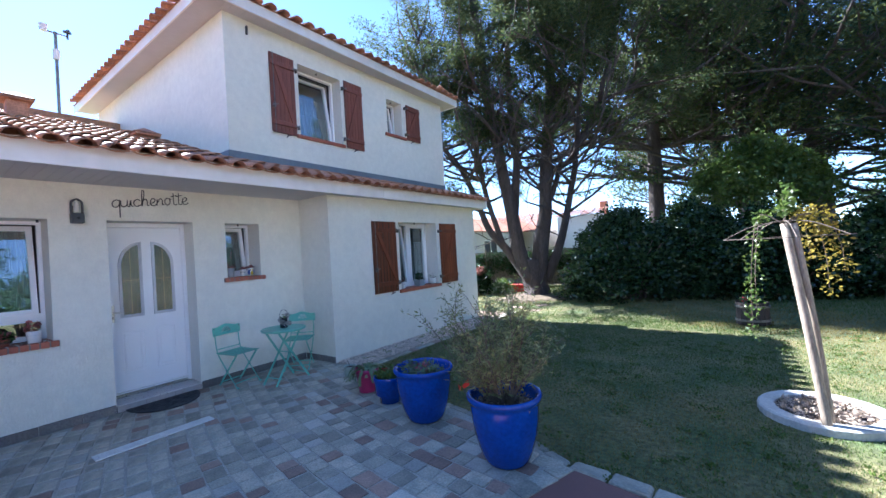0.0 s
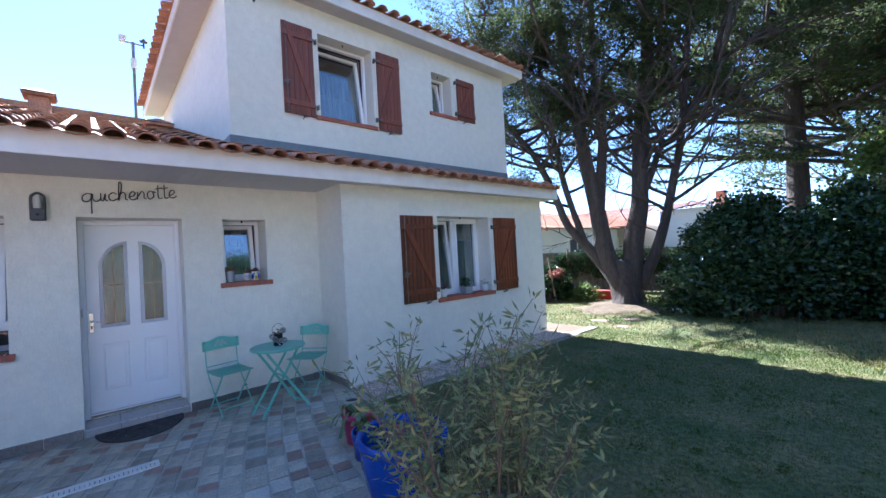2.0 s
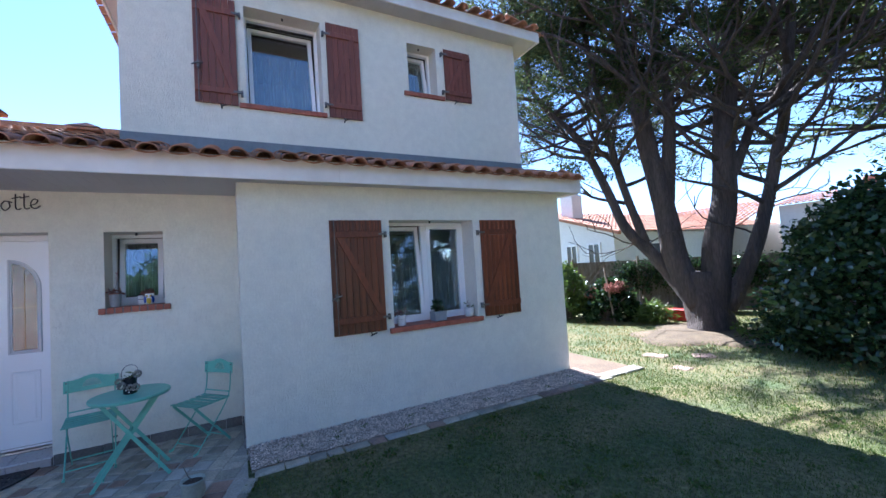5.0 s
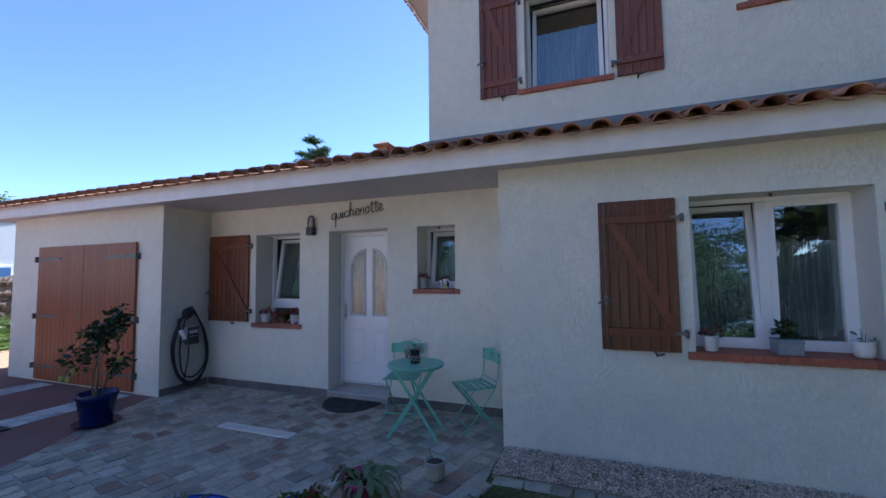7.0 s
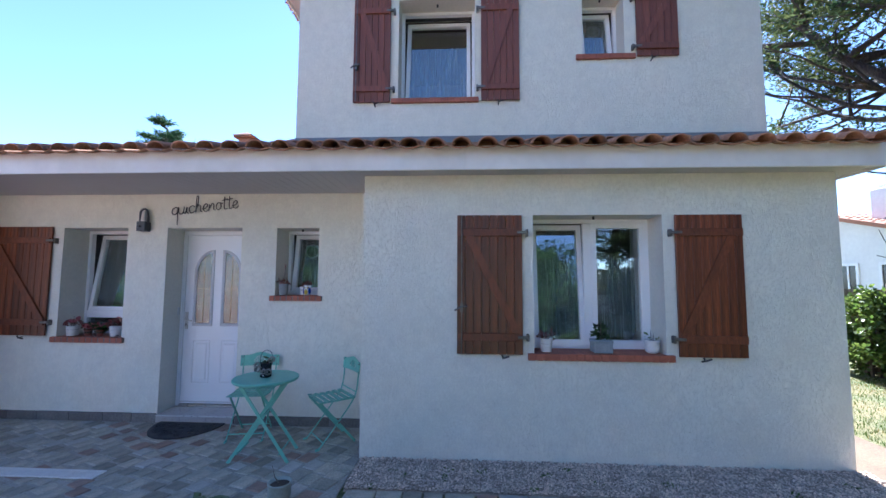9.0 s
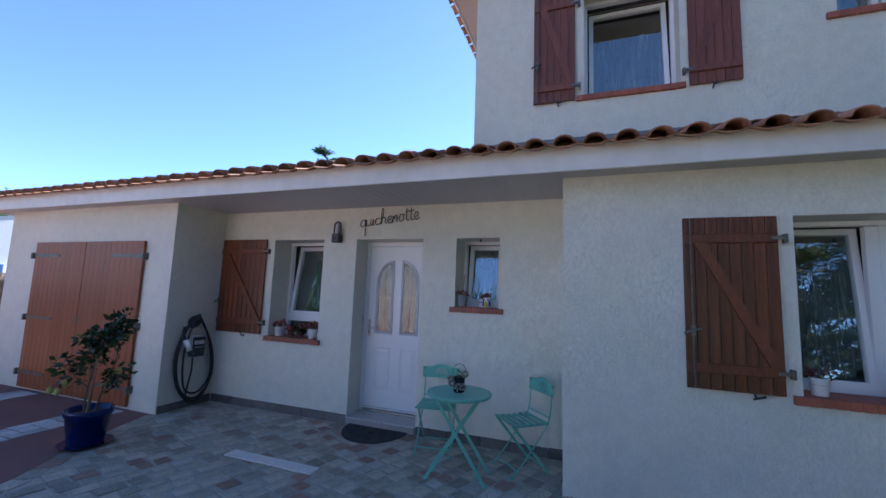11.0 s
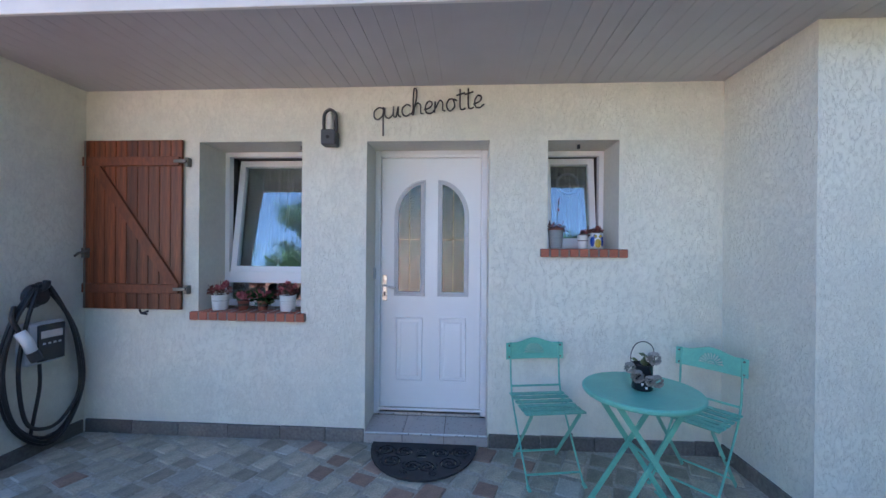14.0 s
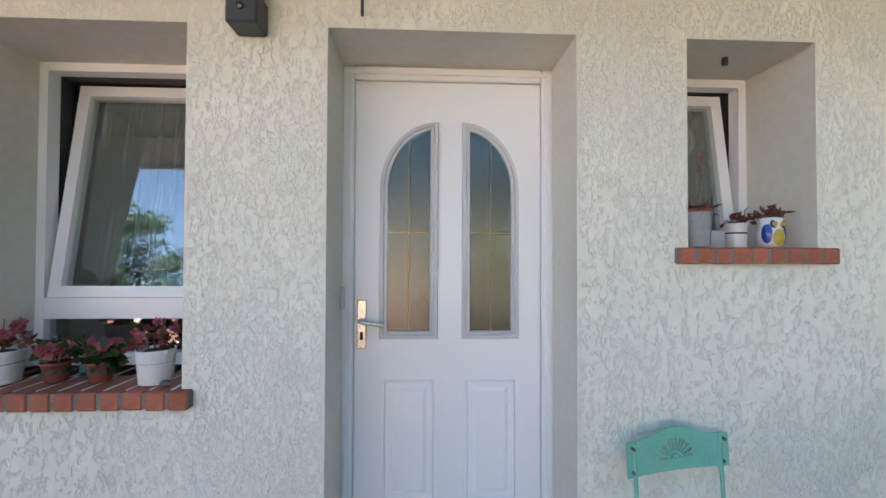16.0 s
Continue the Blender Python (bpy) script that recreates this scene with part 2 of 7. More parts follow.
COBBLE_PALE = surface("pale_paving_stone", (0.47, 0.445, 0.385), (0.38, 0.36, 0.31), 0.7, 7, 60, 0.2, 0.4, 55, rand=0.2)
COBBLE_RED_J = surface("red_paving_stone_rest", (0.34, 0.225, 0.165), (0.25, 0.17, 0.13), 0.7, 9, 60, 0.25, 0.45, 55, rand=0.3, island=True)
COBBLE_PALE_J = surface("pale_paving_stone_rest", (0.47, 0.435, 0.365), (0.38, 0.35, 0.295), 0.7, 7, 60, 0.2, 0.4, 55, rand=0.25, island=True)
JOINT = surface("joint_mortar", (0.44, 0.405, 0.34), (0.33, 0.305, 0.255), 0.9, 4, 50, 0.25, 0.4, 120)
SLATE = surface("skirting_stone", (0.17, 0.155, 0.14), (0.12, 0.115, 0.11), 0.65, 6, 50, 0.3, 0.3, 80, rand=0.3)
FLOOR_TILE = surface("step_tile", (0.42, 0.38, 0.35), (0.38, 0.345, 0.32), 0.3, 3, 40, 0.05, 0.03, 60, rand=0.04)
RED_DRIVE = surface("red_tarmac", (0.25, 0.125, 0.10), (0.19, 0.095, 0.078), 0.85, 1.0, 160, 0.35, 0.5, 260)
PATH_GRAVEL = surface("path_gravel", (0.17, 0.115, 0.068), (0.12, 0.082, 0.05), 0.95, 2, 70, 0.35, 0.6, 110)
SAND = surface("sandy_ground", (0.32, 0.21, 0.12), (0.24, 0.16, 0.09), 0.95, 2, 60, 0.25, 0.4, 120)
RUBBER = surface("black_rubber", (0.018, 0.018, 0.022), (0.03, 0.03, 0.034), 0.6, 12, 90, 0.2, 0.2, 200)
CABLE = surface("black_cable", (0.014, 0.014, 0.016), (0.022, 0.022, 0.024), 0.4, 12, 90, 0.1, 0.05, 100)
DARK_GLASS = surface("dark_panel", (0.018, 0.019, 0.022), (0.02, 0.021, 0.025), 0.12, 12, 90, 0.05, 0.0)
LIGHT_GREY = surface("light_grey_box", (0.56, 0.57, 0.58), (0.52, 0.53, 0.54), 0.4, 4, 60, 0.03, 0.1, 150)
def net(name, colour, open_share):
    """Sheer cloth: partly seen through, otherwise matt."""
    m = bpy.data.materials.new(name)
    m.use_nodes = True
    n, l = m.node_tree.nodes, m.node_tree.links
    b, tr, ms = n["Principled BSDF"], n.new("ShaderNodeBsdfTransparent"), n.new("ShaderNodeMixShader")
    b.inputs["Base Color"].default_value = (*colour, 1)
    b.inputs["Roughness"].default_value = 0.95
    b.inputs["Specular IOR Level"].default_value = 0.1
    co, wv, mr = n.new("ShaderNodeTexCoord"), n.new("ShaderNodeTexNoise"), n.new("ShaderNodeMapRange")
    mp = n.new("ShaderNodeMapping")
    mp.inputs["Scale"].default_value = (1, 22, 0.6)
    l.new(co.outputs["Object"], mp.inputs["Vector"])
    l.new(mp.outputs["Vector"], wv.inputs["Vector"])
    wv.inputs["Scale"].default_value = 3
    mr.inputs["From Min"].default_value, mr.inputs["From Max"].default_value = 0.3, 0.7
    mr.inputs["To Min"].default_value, mr.inputs["To Max"].default_value = open_share - 0.15, open_share + 0.12
    l.new(wv.outputs["Fac"], mr.inputs["Value"])
    l.new(mr.outputs["Result"], ms.inputs[0])
    l.new(b.outputs[0], ms.inputs[1])
    l.new(tr.outputs[0], ms.inputs[2])
    l.new(ms.outputs[0], n["Material Output"].inputs["Surface"])
    return m


CURTAIN = net("net_curtain", (0.50, 0.50, 0.485), 0.66)
EARTH = surface("needle_litter", (0.10, 0.07, 0.04), (0.16, 0.115, 0.065), 0.95, 3, 60, 0.4, 0.8, 90, distance=0.02)
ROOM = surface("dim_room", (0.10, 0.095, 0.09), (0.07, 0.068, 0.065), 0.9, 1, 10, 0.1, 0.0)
GLASS = glassy("window_glass")
DOOR_GLASS = glassy("cathedral_glass", (0.34, 0.40, 0.28), 0.01, 0.34)
BRASS = surface("brass_came", (0.26, 0.19, 0.09), (0.22, 0.16, 0.07), 0.35, 9, 60, 0.1, 0.05, 100, metal=0.9)
BARK = surface("cypress_bark", (0.10, 0.076, 0.064), (0.055, 0.043, 0.038), 0.9, 2.2, 16, 0.45, 0.9, 14, stretch=(3, 3, 0.4), distance=0.05)
TWIG = surface("twig", (0.16, 0.12, 0.085), (0.10, 0.075, 0.055), 0.8, 9, 60, 0.3, 0.3, 90)
POST = surface("weathered_post", (0.33, 0.26, 0.19), (0.22, 0.17, 0.125), 0.8, 4, 24, 0.35, 0.4, 40, stretch=(5, 5, 0.4))
GRASS_GROUND = surface("dry_lawn", (0.085, 0.118, 0.038), (0.205, 0.175, 0.072), 0.95, 1.5, 22, 0.55, 0.9, 90, distance=0.03)
GRASS = leafy("grass_blade", (0.048, 0.105, 0.020), (0.145, 0.165, 0.042), 0.3, 0.6)
STRAW = leafy("dry_grass_blade", (0.19, 0.145, 0.045), (0.30, 0.23, 0.075), 0.3, 0.7)
CYPRESS = leafy("cypress_leaf", (0.030, 0.060, 0.028), (0.105, 0.120, 0.040), 0.45, 0.6)
# the bright yellow-green end puts sunlit sprays into the leaf colour
CEDAR = leafy("cedar_leaf", (0.028, 0.062, 0.044), (0.120, 0.140, 0.040), 0.5, 0.6)
PINE = leafy("pine_needle", (0.022, 0.060, 0.030), (0.060, 0.115, 0.046), 0.3, 0.7)
LAUREL = leafy("laurel_leaf", (0.018, 0.042, 0.016), (0.055, 0.095, 0.030), 0.25, 0.22)
BRIGHT = leafy("bright_leaf", (0.06, 0.115, 0.02), (0.15, 0.20, 0.04), 0.45, 0.4)
OLIVE = leafy("willow_leaf", (0.15, 0.20, 0.085), (0.32, 0.33, 0.15), 0.3, 0.5)
AGAPANTHUS = leafy("agapanthus_leaf", (0.05, 0.10, 0.022), (0.13, 0.20, 0.05), 0.35, 0.4)
YELLOW = leafy("yellow_leaf", (0.20, 0.17, 0.03), (0.36, 0.27, 0.045), 0.45, 0.5)
PINKFL = leafy("pink_flower", (0.40, 0.10, 0.11), (0.56, 0.20, 0.22), 0.35, 0.6)
DULLFL = leafy("faded_flower", (0.26, 0.10, 0.08), (0.38, 0.18, 0.14), 0.3, 0.7)
REDFL = leafy("red_flower", (0.5, 0.02, 0.05), (0.62, 0.04, 0.10), 0.3, 0.6)
SUCC = leafy("succulent", (0.10, 0.16, 0.06), (0.20, 0.24, 0.11), 0.2, 0.4)
PURPLE = leafy("purple_leaf", (0.11, 0.05, 0.03), (0.24, 0.06, 0.06), 0.2, 0.35)
HEATH = surface("heather_screen", (0.14, 0.105, 0.08), (0.25, 0.20, 0.155), 0.95, 3, 60, 0.5, 0.9, 70, stretch=(6, 6, 0.5), distance=0.03)
WHITE_WALL = surface("white_render", (0.78, 0.78, 0.77), (0.70, 0.70, 0.69), 0.9, 0.5, 8, 0.05, 0.3, 60)
BEIGE_WALL = surface("beige_render", (0.55, 0.50, 0.42), (0.50, 0.45, 0.38), 0.9, 0.5, 8, 0.05, 0.3, 60)
BLUE_PAINT = surface("blue_paint", (0.09, 0.20, 0.42), (0.07, 0.16, 0.34), 0.5, 4, 30, 0.15, 0.1, 40)
RED_BOX = surface("red_plastic", (0.45, 0.03, 0.02), (0.36, 0.025, 0.018), 0.4, 4, 30, 0.1, 0.05, 40)
CONCRETE = surface("white_concrete", (0.56, 0.53, 0.47), (0.44, 0.41, 0.36), 0.85, 4, 40, 0.15, 0.4, 60)
BARREL = surface("barrel_wood", (0.05, 0.035, 0.028), (0.03, 0.022, 0.019), 0.8, 4, 30, 0.3, 0.3, 50, rand=0.2)
GRAVEL = surface("gravel", (0.78, 0.64, 0.51), (0.50, 0.39, 0.30), 0.8, 9, 60, 0.2, 0.2, 90, rand=0.5, island=True)
GRAVEL_BED = surface("gravel_bed", (0.44, 0.36, 0.28), (0.33, 0.26, 0.20), 0.9, 9, 60, 0.3, 0.6, 90)
GRATE = surface("drain_grate", (0.80, 0.78, 0.73), (0.72, 0.70, 0.65), 0.6, 8, 60, 0.1, 0.15, 90)
YELLOW_GLAZE = surface("yellow_glaze", (0.5, 0.36, 0.04), (0.42, 0.3, 0.03), 0.25, 9, 60, 0.1, 0.05, 90)
GREY_CONE = surface("pine_cone", (0.33, 0.32, 0.29), (0.24, 0.235, 0.215), 0.8, 20, 90, 0.25, 0.2, 120, rand=0.2)
LEMON = surface("lemon_skin", (0.42, 0.40, 0.10), (0.34, 0.36, 0.10), 0.45, 9, 60, 0.1, 0.2, 200)
LAMP_GLASS = surface("frosted_lamp", (0.62, 0.62, 0.60), (0.58, 0.58, 0.56), 0.35, 9, 60, 0.03, 0.0)


# ---- mesh helpers ----
def thing(name, m=None, label="", category="", group="", kind=""):
    ob = new(name)
    ob.matrix_world = m or Matrix()
    return tagged(ob, label, category, group, kind)


def link_mesh(name, me, material, parent=None, label=""):
    ob = new(name, me)
    if material and not me.materials:
        me.materials.append(material)
    if parent:
        ob.parent = parent
    if label:
        ob["label"] = label
    return ob


def part(name, bm, material, parent=None, label="", smooth=False):
    """Link a bmesh as one mesh object under a thing or a part."""
    me = bpy.data.meshes.new(name)
    bm.to_mesh(me)
    bm.free()
    if smooth:
        me.polygons.foreach_set("use_smooth", [True] * len(me.polygons))
    return link_mesh(name, me, material, parent, label)


def raw(name, verts, faces, material, parent=None, label="", smooth=False):
    me = bpy.data.meshes.new(name)
    me.from_pydata([tuple(v) for v in verts], [], [tuple(f) for f in faces])
    if smooth:
        me.polygons.foreach_set("use_smooth", [True] * len(me.polygons))
    me.update()
    return link_mesh(name, me, material, parent, label)


def add_box(bm, x0, x1, y0, y1, z0, z1, m=None):
    vs = [bm.verts.new(p) for p in ((x0, y0, z0), (x1, y0, z0), (x1, y1, z0), (x0, y1, z0), (x0, y0, z1), (x1, y0, z1), (x1, y1, z1), (x0, y1, z1))]
    if m:
        for v in vs:
            v.co = m @ v.co
    for f in ((3, 2, 1, 0), (4, 5, 6, 7), (0, 1, 5, 4), (1, 2, 6, 5), (2, 3, 7, 6), (3, 0, 4, 7)):
        bm.faces.new([vs[i] for i in f])
    return vs


def boxes(*dims, bevel=0.0, m=None):
    bm = bmesh.new()
    for d in dims:
        add_box(bm, *d, m=m)
    if bevel:
        bmesh.ops.bevel(bm, geom=bm.edges[:], offset=bevel, segments=1, affect="EDGES", clamp_overlap=True)
    return bm


def tube(points, radius, sides=8, closed=False, end=None):
    """A round bar along points; end: the radius at the last point."""
    bm = bmesh.new()
    add_tube(bm, points, radius, sides, closed, end)
    return bm


def add_tube(bm, points, radius, sides=8, closed=False, end=None):
    pts = [Vector(p) for p in points]
    rings, ref = [], None
    n = len(pts)
    for i, p in enumerate(pts):
        a = pts[i - 1] if (i or closed) else pts[0]
        b = pts[(i + 1) % n] if (i < n - 1 or closed) else pts[-1]
        d = (b - a).normalized()
        if ref is None:
            ref = d.orthogonal().normalized()
        ref = (ref - d * ref.dot(d)).normalized()
        s = d.cross(ref)
        r = radius if end is None else radius + (end - radius) * i / max(1, n - 1)
        rings.append([bm.verts.new(p + (ref * math.cos(k * math.tau / sides) + s * math.sin(k * math.tau / sides)) * r) for k in range(sides)])
    for i in range(n if closed else n - 1):
        u, v = rings[i], rings[(i + 1) % n]
        for k in range(sides):
            bm.faces.new((u[k], u[(k + 1) % sides], v[(k + 1) % sides], v[k]))
    if not closed:
        bm.faces.new(rings[0][::-1])
        bm.faces.new(rings[-1])


def smooth_path(pts, steps=6):
    """Catmull-Rom through pts."""
    p = [Vector(q) for q in pts]
    p = [p[0] * 2 - p[1], *p, p[-1] * 2 - p[-2]]
    out = []
    for i in range(1, len(p) - 2):
        for k in range(steps):
            t = k / steps
            a, b, c, d = p[i - 1:i + 3]
            out.append(0.5 * ((2 * b) + (c - a) * t + (2 * a - 5 * b + 4 * c - d) * t * t + (3 * b - a - 3 * c + d) * t ** 3))
    return out + [p[-2]]


def lathe(profile, sides=32):
    """Turn (radius, z) pairs round the z axis."""
    bm = bmesh.new()
    rings = [[bm.verts.new((r * math.cos(k * math.tau / sides), r * math.sin(k * math.tau / sides), z)) for k in range(sides)] for r, z in profile]
    for u, v in zip(rings, rings[1:]):
        for k in range(sides):
            bm.faces.new((u[k], u[(k + 1) % sides], v[(k + 1) % sides], v[k]))
    bm.faces.new(rings[0][::-1])
    bm.faces.new(rings[-1])
    return bm


def plate(w, h, t, inside, cell):
    """A plate of small cells in the local y-z plane, t thick along x, kept where inside(y, z) holds: openwork with real holes."""
    ny, nz = int(round(w / cell)), int(round(h / cell))
    keep = [[inside((j + 0.5) * cell - w / 2, (k + 0.5) * cell) for k in range(nz)] for j in range(ny)]
    verts, faces, ids = [], [], {}

    def vid(j, k, s):
        if (j, k, s) not in ids:
            ids[j, k, s] = len(verts)
            verts.append((t / 2 * s, j * cell - w / 2, k * cell))
        return ids[j, k, s]
    for j in range(ny):
        for k in range(nz):
            if not keep[j][k]:
                continue
            faces.append((vid(j, k, 1), vid(j + 1, k, 1), vid(j + 1, k + 1, 1), vid(j, k + 1, 1)))
            faces.append((vid(j, k + 1, -1), vid(j + 1, k + 1, -1), vid(j + 1, k, -1), vid(j, k, -1)))
            for dj, dk, a, b in ((-1, 0, (j, k), (j, k + 1)), (1, 0, (j + 1, k + 1), (j + 1, k)), (0, -1, (j + 1, k), (j, k)), (0, 1, (j, k + 1), (j + 1, k + 1))):
                jj, kk = j + dj, k + dk
                if not (0 <= jj < ny and 0 <= kk < nz and keep[jj][kk]):
                    faces.append((vid(*a, 1), vid(*b, 1), vid(*b, -1), vid(*a, -1)))
    return verts, faces


def wall(name, axis, at, thick, u0, u1, z0, z1, holes=(), label="cream rough-plastered house wall"):
    """A wall with its visible face at axis = at, thick behind it (sign included), pierced by holes (u0, u1, z0, z1)."""
    us = sorted({u0, u1, *[h[0] for h in holes], *[h[1] for h in holes]})
    zs = sorted({z0, z1, *[h[2] for h in holes], *[h[3] for h in holes]})

    def solid(i, k):
        if not (0 <= i < len(us) - 1 and 0 <= k < len(zs) - 1):
            return False
        u, z = (us[i] + us[i + 1]) / 2, (zs[k] + zs[k + 1]) / 2
        return not any(a < u < b and c < z < d for a, b, c, d in holes)
    verts, faces, mats = [], [], []

    def quad(pts, mat):
        faces.append(tuple(range(len(verts), len(verts) + 4)))
        for d, u, z in pts:
            verts.append((at + d, u, z) if axis == "x" else (u, at + d, z))
        mats.append(mat)
    for i in range(len(us) - 1):
        for k in range(len(zs) - 1):
            if not solid(i, k):
                continue
            a, b, c, d = us[i], us[i + 1], zs[k], zs[k + 1]
            quad(((0, a, c), (0, b, c), (0, b, d), (0, a, d)), 0)
            quad(((thick, a, c), (thick, b, c), (thick, b, d), (thick, a, d)), 0)
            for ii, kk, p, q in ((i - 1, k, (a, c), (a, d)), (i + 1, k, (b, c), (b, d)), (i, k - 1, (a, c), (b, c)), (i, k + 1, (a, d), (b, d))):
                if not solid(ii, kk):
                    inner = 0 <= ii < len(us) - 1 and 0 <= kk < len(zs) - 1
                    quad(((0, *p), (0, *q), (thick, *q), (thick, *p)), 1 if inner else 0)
    me = bpy.data.meshes.new(name)
    me.from_pydata(verts, [], faces)
    me.materials.append(STUCCO)
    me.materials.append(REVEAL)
    me.polygons.foreach_set("material_index", mats)
    bm = bmesh.new()
    bm.from_mesh(me)
    bmesh.ops.remove_doubles(bm, verts=bm.verts[:], dist=1e-5)
    bmesh.ops.recalc_face_normals(bm, faces=bm.faces[:])
    bm.to_mesh(me)
    bm.free()
    return tagged(new(name, me), label, "wall", kind="structure")


# ---- the house ----
G = -0.03                      # ground
XR, XP, XU = -5.94, -5.17, -6.0     # recessed wall, projecting walls, upper storey
YG0, YG1, YP0, YP1 = -4.75, -0.96, 3.905, 8.343
YU0, YU1, XB = 2.82, 8.376, -12.2
SOF = 2.66
W_L, W_S, W_B = (-0.02, 0.80, 0.93, 2.25), (2.661, 3.174, 1.44, 2.243), (5.548, 6.755, 0.955, 2.263)
W_U, W_V = (4.08, 5.02, 3.83, 5.10), (6.31, 6.80, 4.33, 5.10)
DOOR = (1.304, 2.232, G, 2.246)
LOW = G - 0.4

wall("wall_entrance", "x", XR, -0.45, YG1 - 0.3, YP0 + 0.3, LOW, 2.9, [W_L, W_S, DOOR])
wall("wall_garage", "x", XP, -0.25, YG0, YG1, LOW, 2.8)
wall("wall_garage_side", "y", YG1, -0.25, XR, XP - 0.25, LOW, 2.8)
wall("wall_garage_end", "y", YG0, 0.25, -10.5, XP - 0.25, LOW, 2.8)
wall("wall_bay", "x", XP, -0.45, YP0, YP1, LOW, 2.8, [W_B])
wall("wall_bay_side", "y", YP0, 0.25, XR, XP - 0.45, LOW, 2.8)
wall("wall_bay_end", "y", YP1, -0.25, XB, XP - 0.45, LOW, 2.8)
wall("wall_back", "x", XB, 0.25, YG0 + 0.25, YP1 - 0.25, LOW, 3.2)
wall("wall_upper_front", "x", XU, -0.45, YU0, YU1, 2.95, 5.6, [W_U, W_V])
wall("wall_upper_west", "y", YU0, 0.25, XB, XU - 0.45, 2.95, 5.6)
wall("wall_upper_east", "y", YU1, -0.25, XB, XU - 0.45, 2.95, 5.6)
wall("wall_upper_back", "x", XB - 0.002, 0.25, YU0 + 0.25, YU1 - 0.25, 2.95, 5.6)
# rooms behind the glass: a floor and partitions, their dimness put into the colour
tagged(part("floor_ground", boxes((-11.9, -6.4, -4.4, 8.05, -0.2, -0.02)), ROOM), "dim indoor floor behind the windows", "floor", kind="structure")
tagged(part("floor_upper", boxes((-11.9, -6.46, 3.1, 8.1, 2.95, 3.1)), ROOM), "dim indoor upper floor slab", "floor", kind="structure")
# unseen ceilings, added to keep daylight under the roof out of the rooms
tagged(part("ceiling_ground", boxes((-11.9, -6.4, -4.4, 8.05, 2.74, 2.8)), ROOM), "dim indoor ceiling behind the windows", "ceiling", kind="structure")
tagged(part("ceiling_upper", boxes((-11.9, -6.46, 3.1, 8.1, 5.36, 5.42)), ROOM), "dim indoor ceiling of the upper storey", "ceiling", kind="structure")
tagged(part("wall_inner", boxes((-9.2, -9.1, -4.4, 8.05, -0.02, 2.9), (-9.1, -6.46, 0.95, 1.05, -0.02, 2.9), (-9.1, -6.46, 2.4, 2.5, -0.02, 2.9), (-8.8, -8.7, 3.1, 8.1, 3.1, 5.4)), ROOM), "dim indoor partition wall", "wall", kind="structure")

# soffit under the eaves, in narrow boards running outwards
FX = -4.88                     # face of the lower fascia
Y0R, Y1R = -5.02, 8.55
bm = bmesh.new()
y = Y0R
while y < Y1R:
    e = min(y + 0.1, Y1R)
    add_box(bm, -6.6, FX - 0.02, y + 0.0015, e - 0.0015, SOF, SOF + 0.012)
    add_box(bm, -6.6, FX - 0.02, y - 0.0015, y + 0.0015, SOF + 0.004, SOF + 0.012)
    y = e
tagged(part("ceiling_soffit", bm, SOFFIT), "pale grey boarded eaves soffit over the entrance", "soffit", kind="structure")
fascia = thing("fascia_lower", None, "long white fascia boards under the tiles, faintly stained", "fascia", kind="structure")
for d in ((FX - 0.025, FX, Y0R, 4.9, 2.635, 2.855), (FX - 0.026, FX + 0.002, 4.9, Y1R, 2.635, 2.855), (-12.6, FX - 0.025, Y1R - 0.025, Y1R, 2.635, 2.84), (-10.5, FX - 0.025, Y0R, Y0R + 0.025, 2.635, 2.855)):
    part("board", boxes(d, bevel=0.003), FASCIA, fascia)
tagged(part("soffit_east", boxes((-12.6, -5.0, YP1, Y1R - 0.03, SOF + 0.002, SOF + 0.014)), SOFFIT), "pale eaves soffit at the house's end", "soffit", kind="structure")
# upper fascia and soffit
UX, UY0, UY1 = -5.70, 2.44, 8.72
fascia = thing("fascia_upper", None, "white fascia boards under the upper roof", "fascia", kind="structure")
for d in ((UX - 0.025, UX, UY0, UY1, 5.45, 5.62), (XB - 0.3, UX - 0.025, UY0, UY0 + 0.025, 5.45, 5.62), (XB - 0.3, UX - 0.025, UY1 - 0.025, UY1, 5.45, 5.62)):
    part("board", boxes(d, bevel=0.003), FASCIA, fascia)
bm = bmesh.new()
y = UY0 + 0.03
while y < UY1 - 0.03:
    add_box(bm, XU, UX - 0.03, y + 0.001, min(y + 0.1, UY1 - 0.03) - 0.001, 5.47, 5.485)
    y += 0.1
x = XB - 0.2
while x < XU:
    add_box(bm, x + 0.001, min(x + 0.1, XU) - 0.001, UY0 + 0.03, YU0, 5.47, 5.485)
    add_box(bm, x + 0.001, min(x + 0.1, XU) - 0.001, YU1, UY1 - 0.03, 5.47, 5.485)
    x += 0.1
tagged(part("ceiling_upper_soffit", bm, SOFFIT), "pale boarded soffit of the upper roof", "soffit", kind="structure")
tagged(part("flashing", boxes((XU, XU + 0.012, YU0 - 0.01, YU1 + 0.01, 3.2, 3.36), (XB, XU, YU0 - 0.012, YU0, 3.2, 3.36), bevel=0.002), FLASH), "grey metal flashing where tiles meet the upper wall", "flashing", kind="structure")

# ---- tiled roofs ----
SL = 0.322                     # fall of the roofs
SA = math.atan(SL)
PITCH, COURSE = 0.233, 0.36


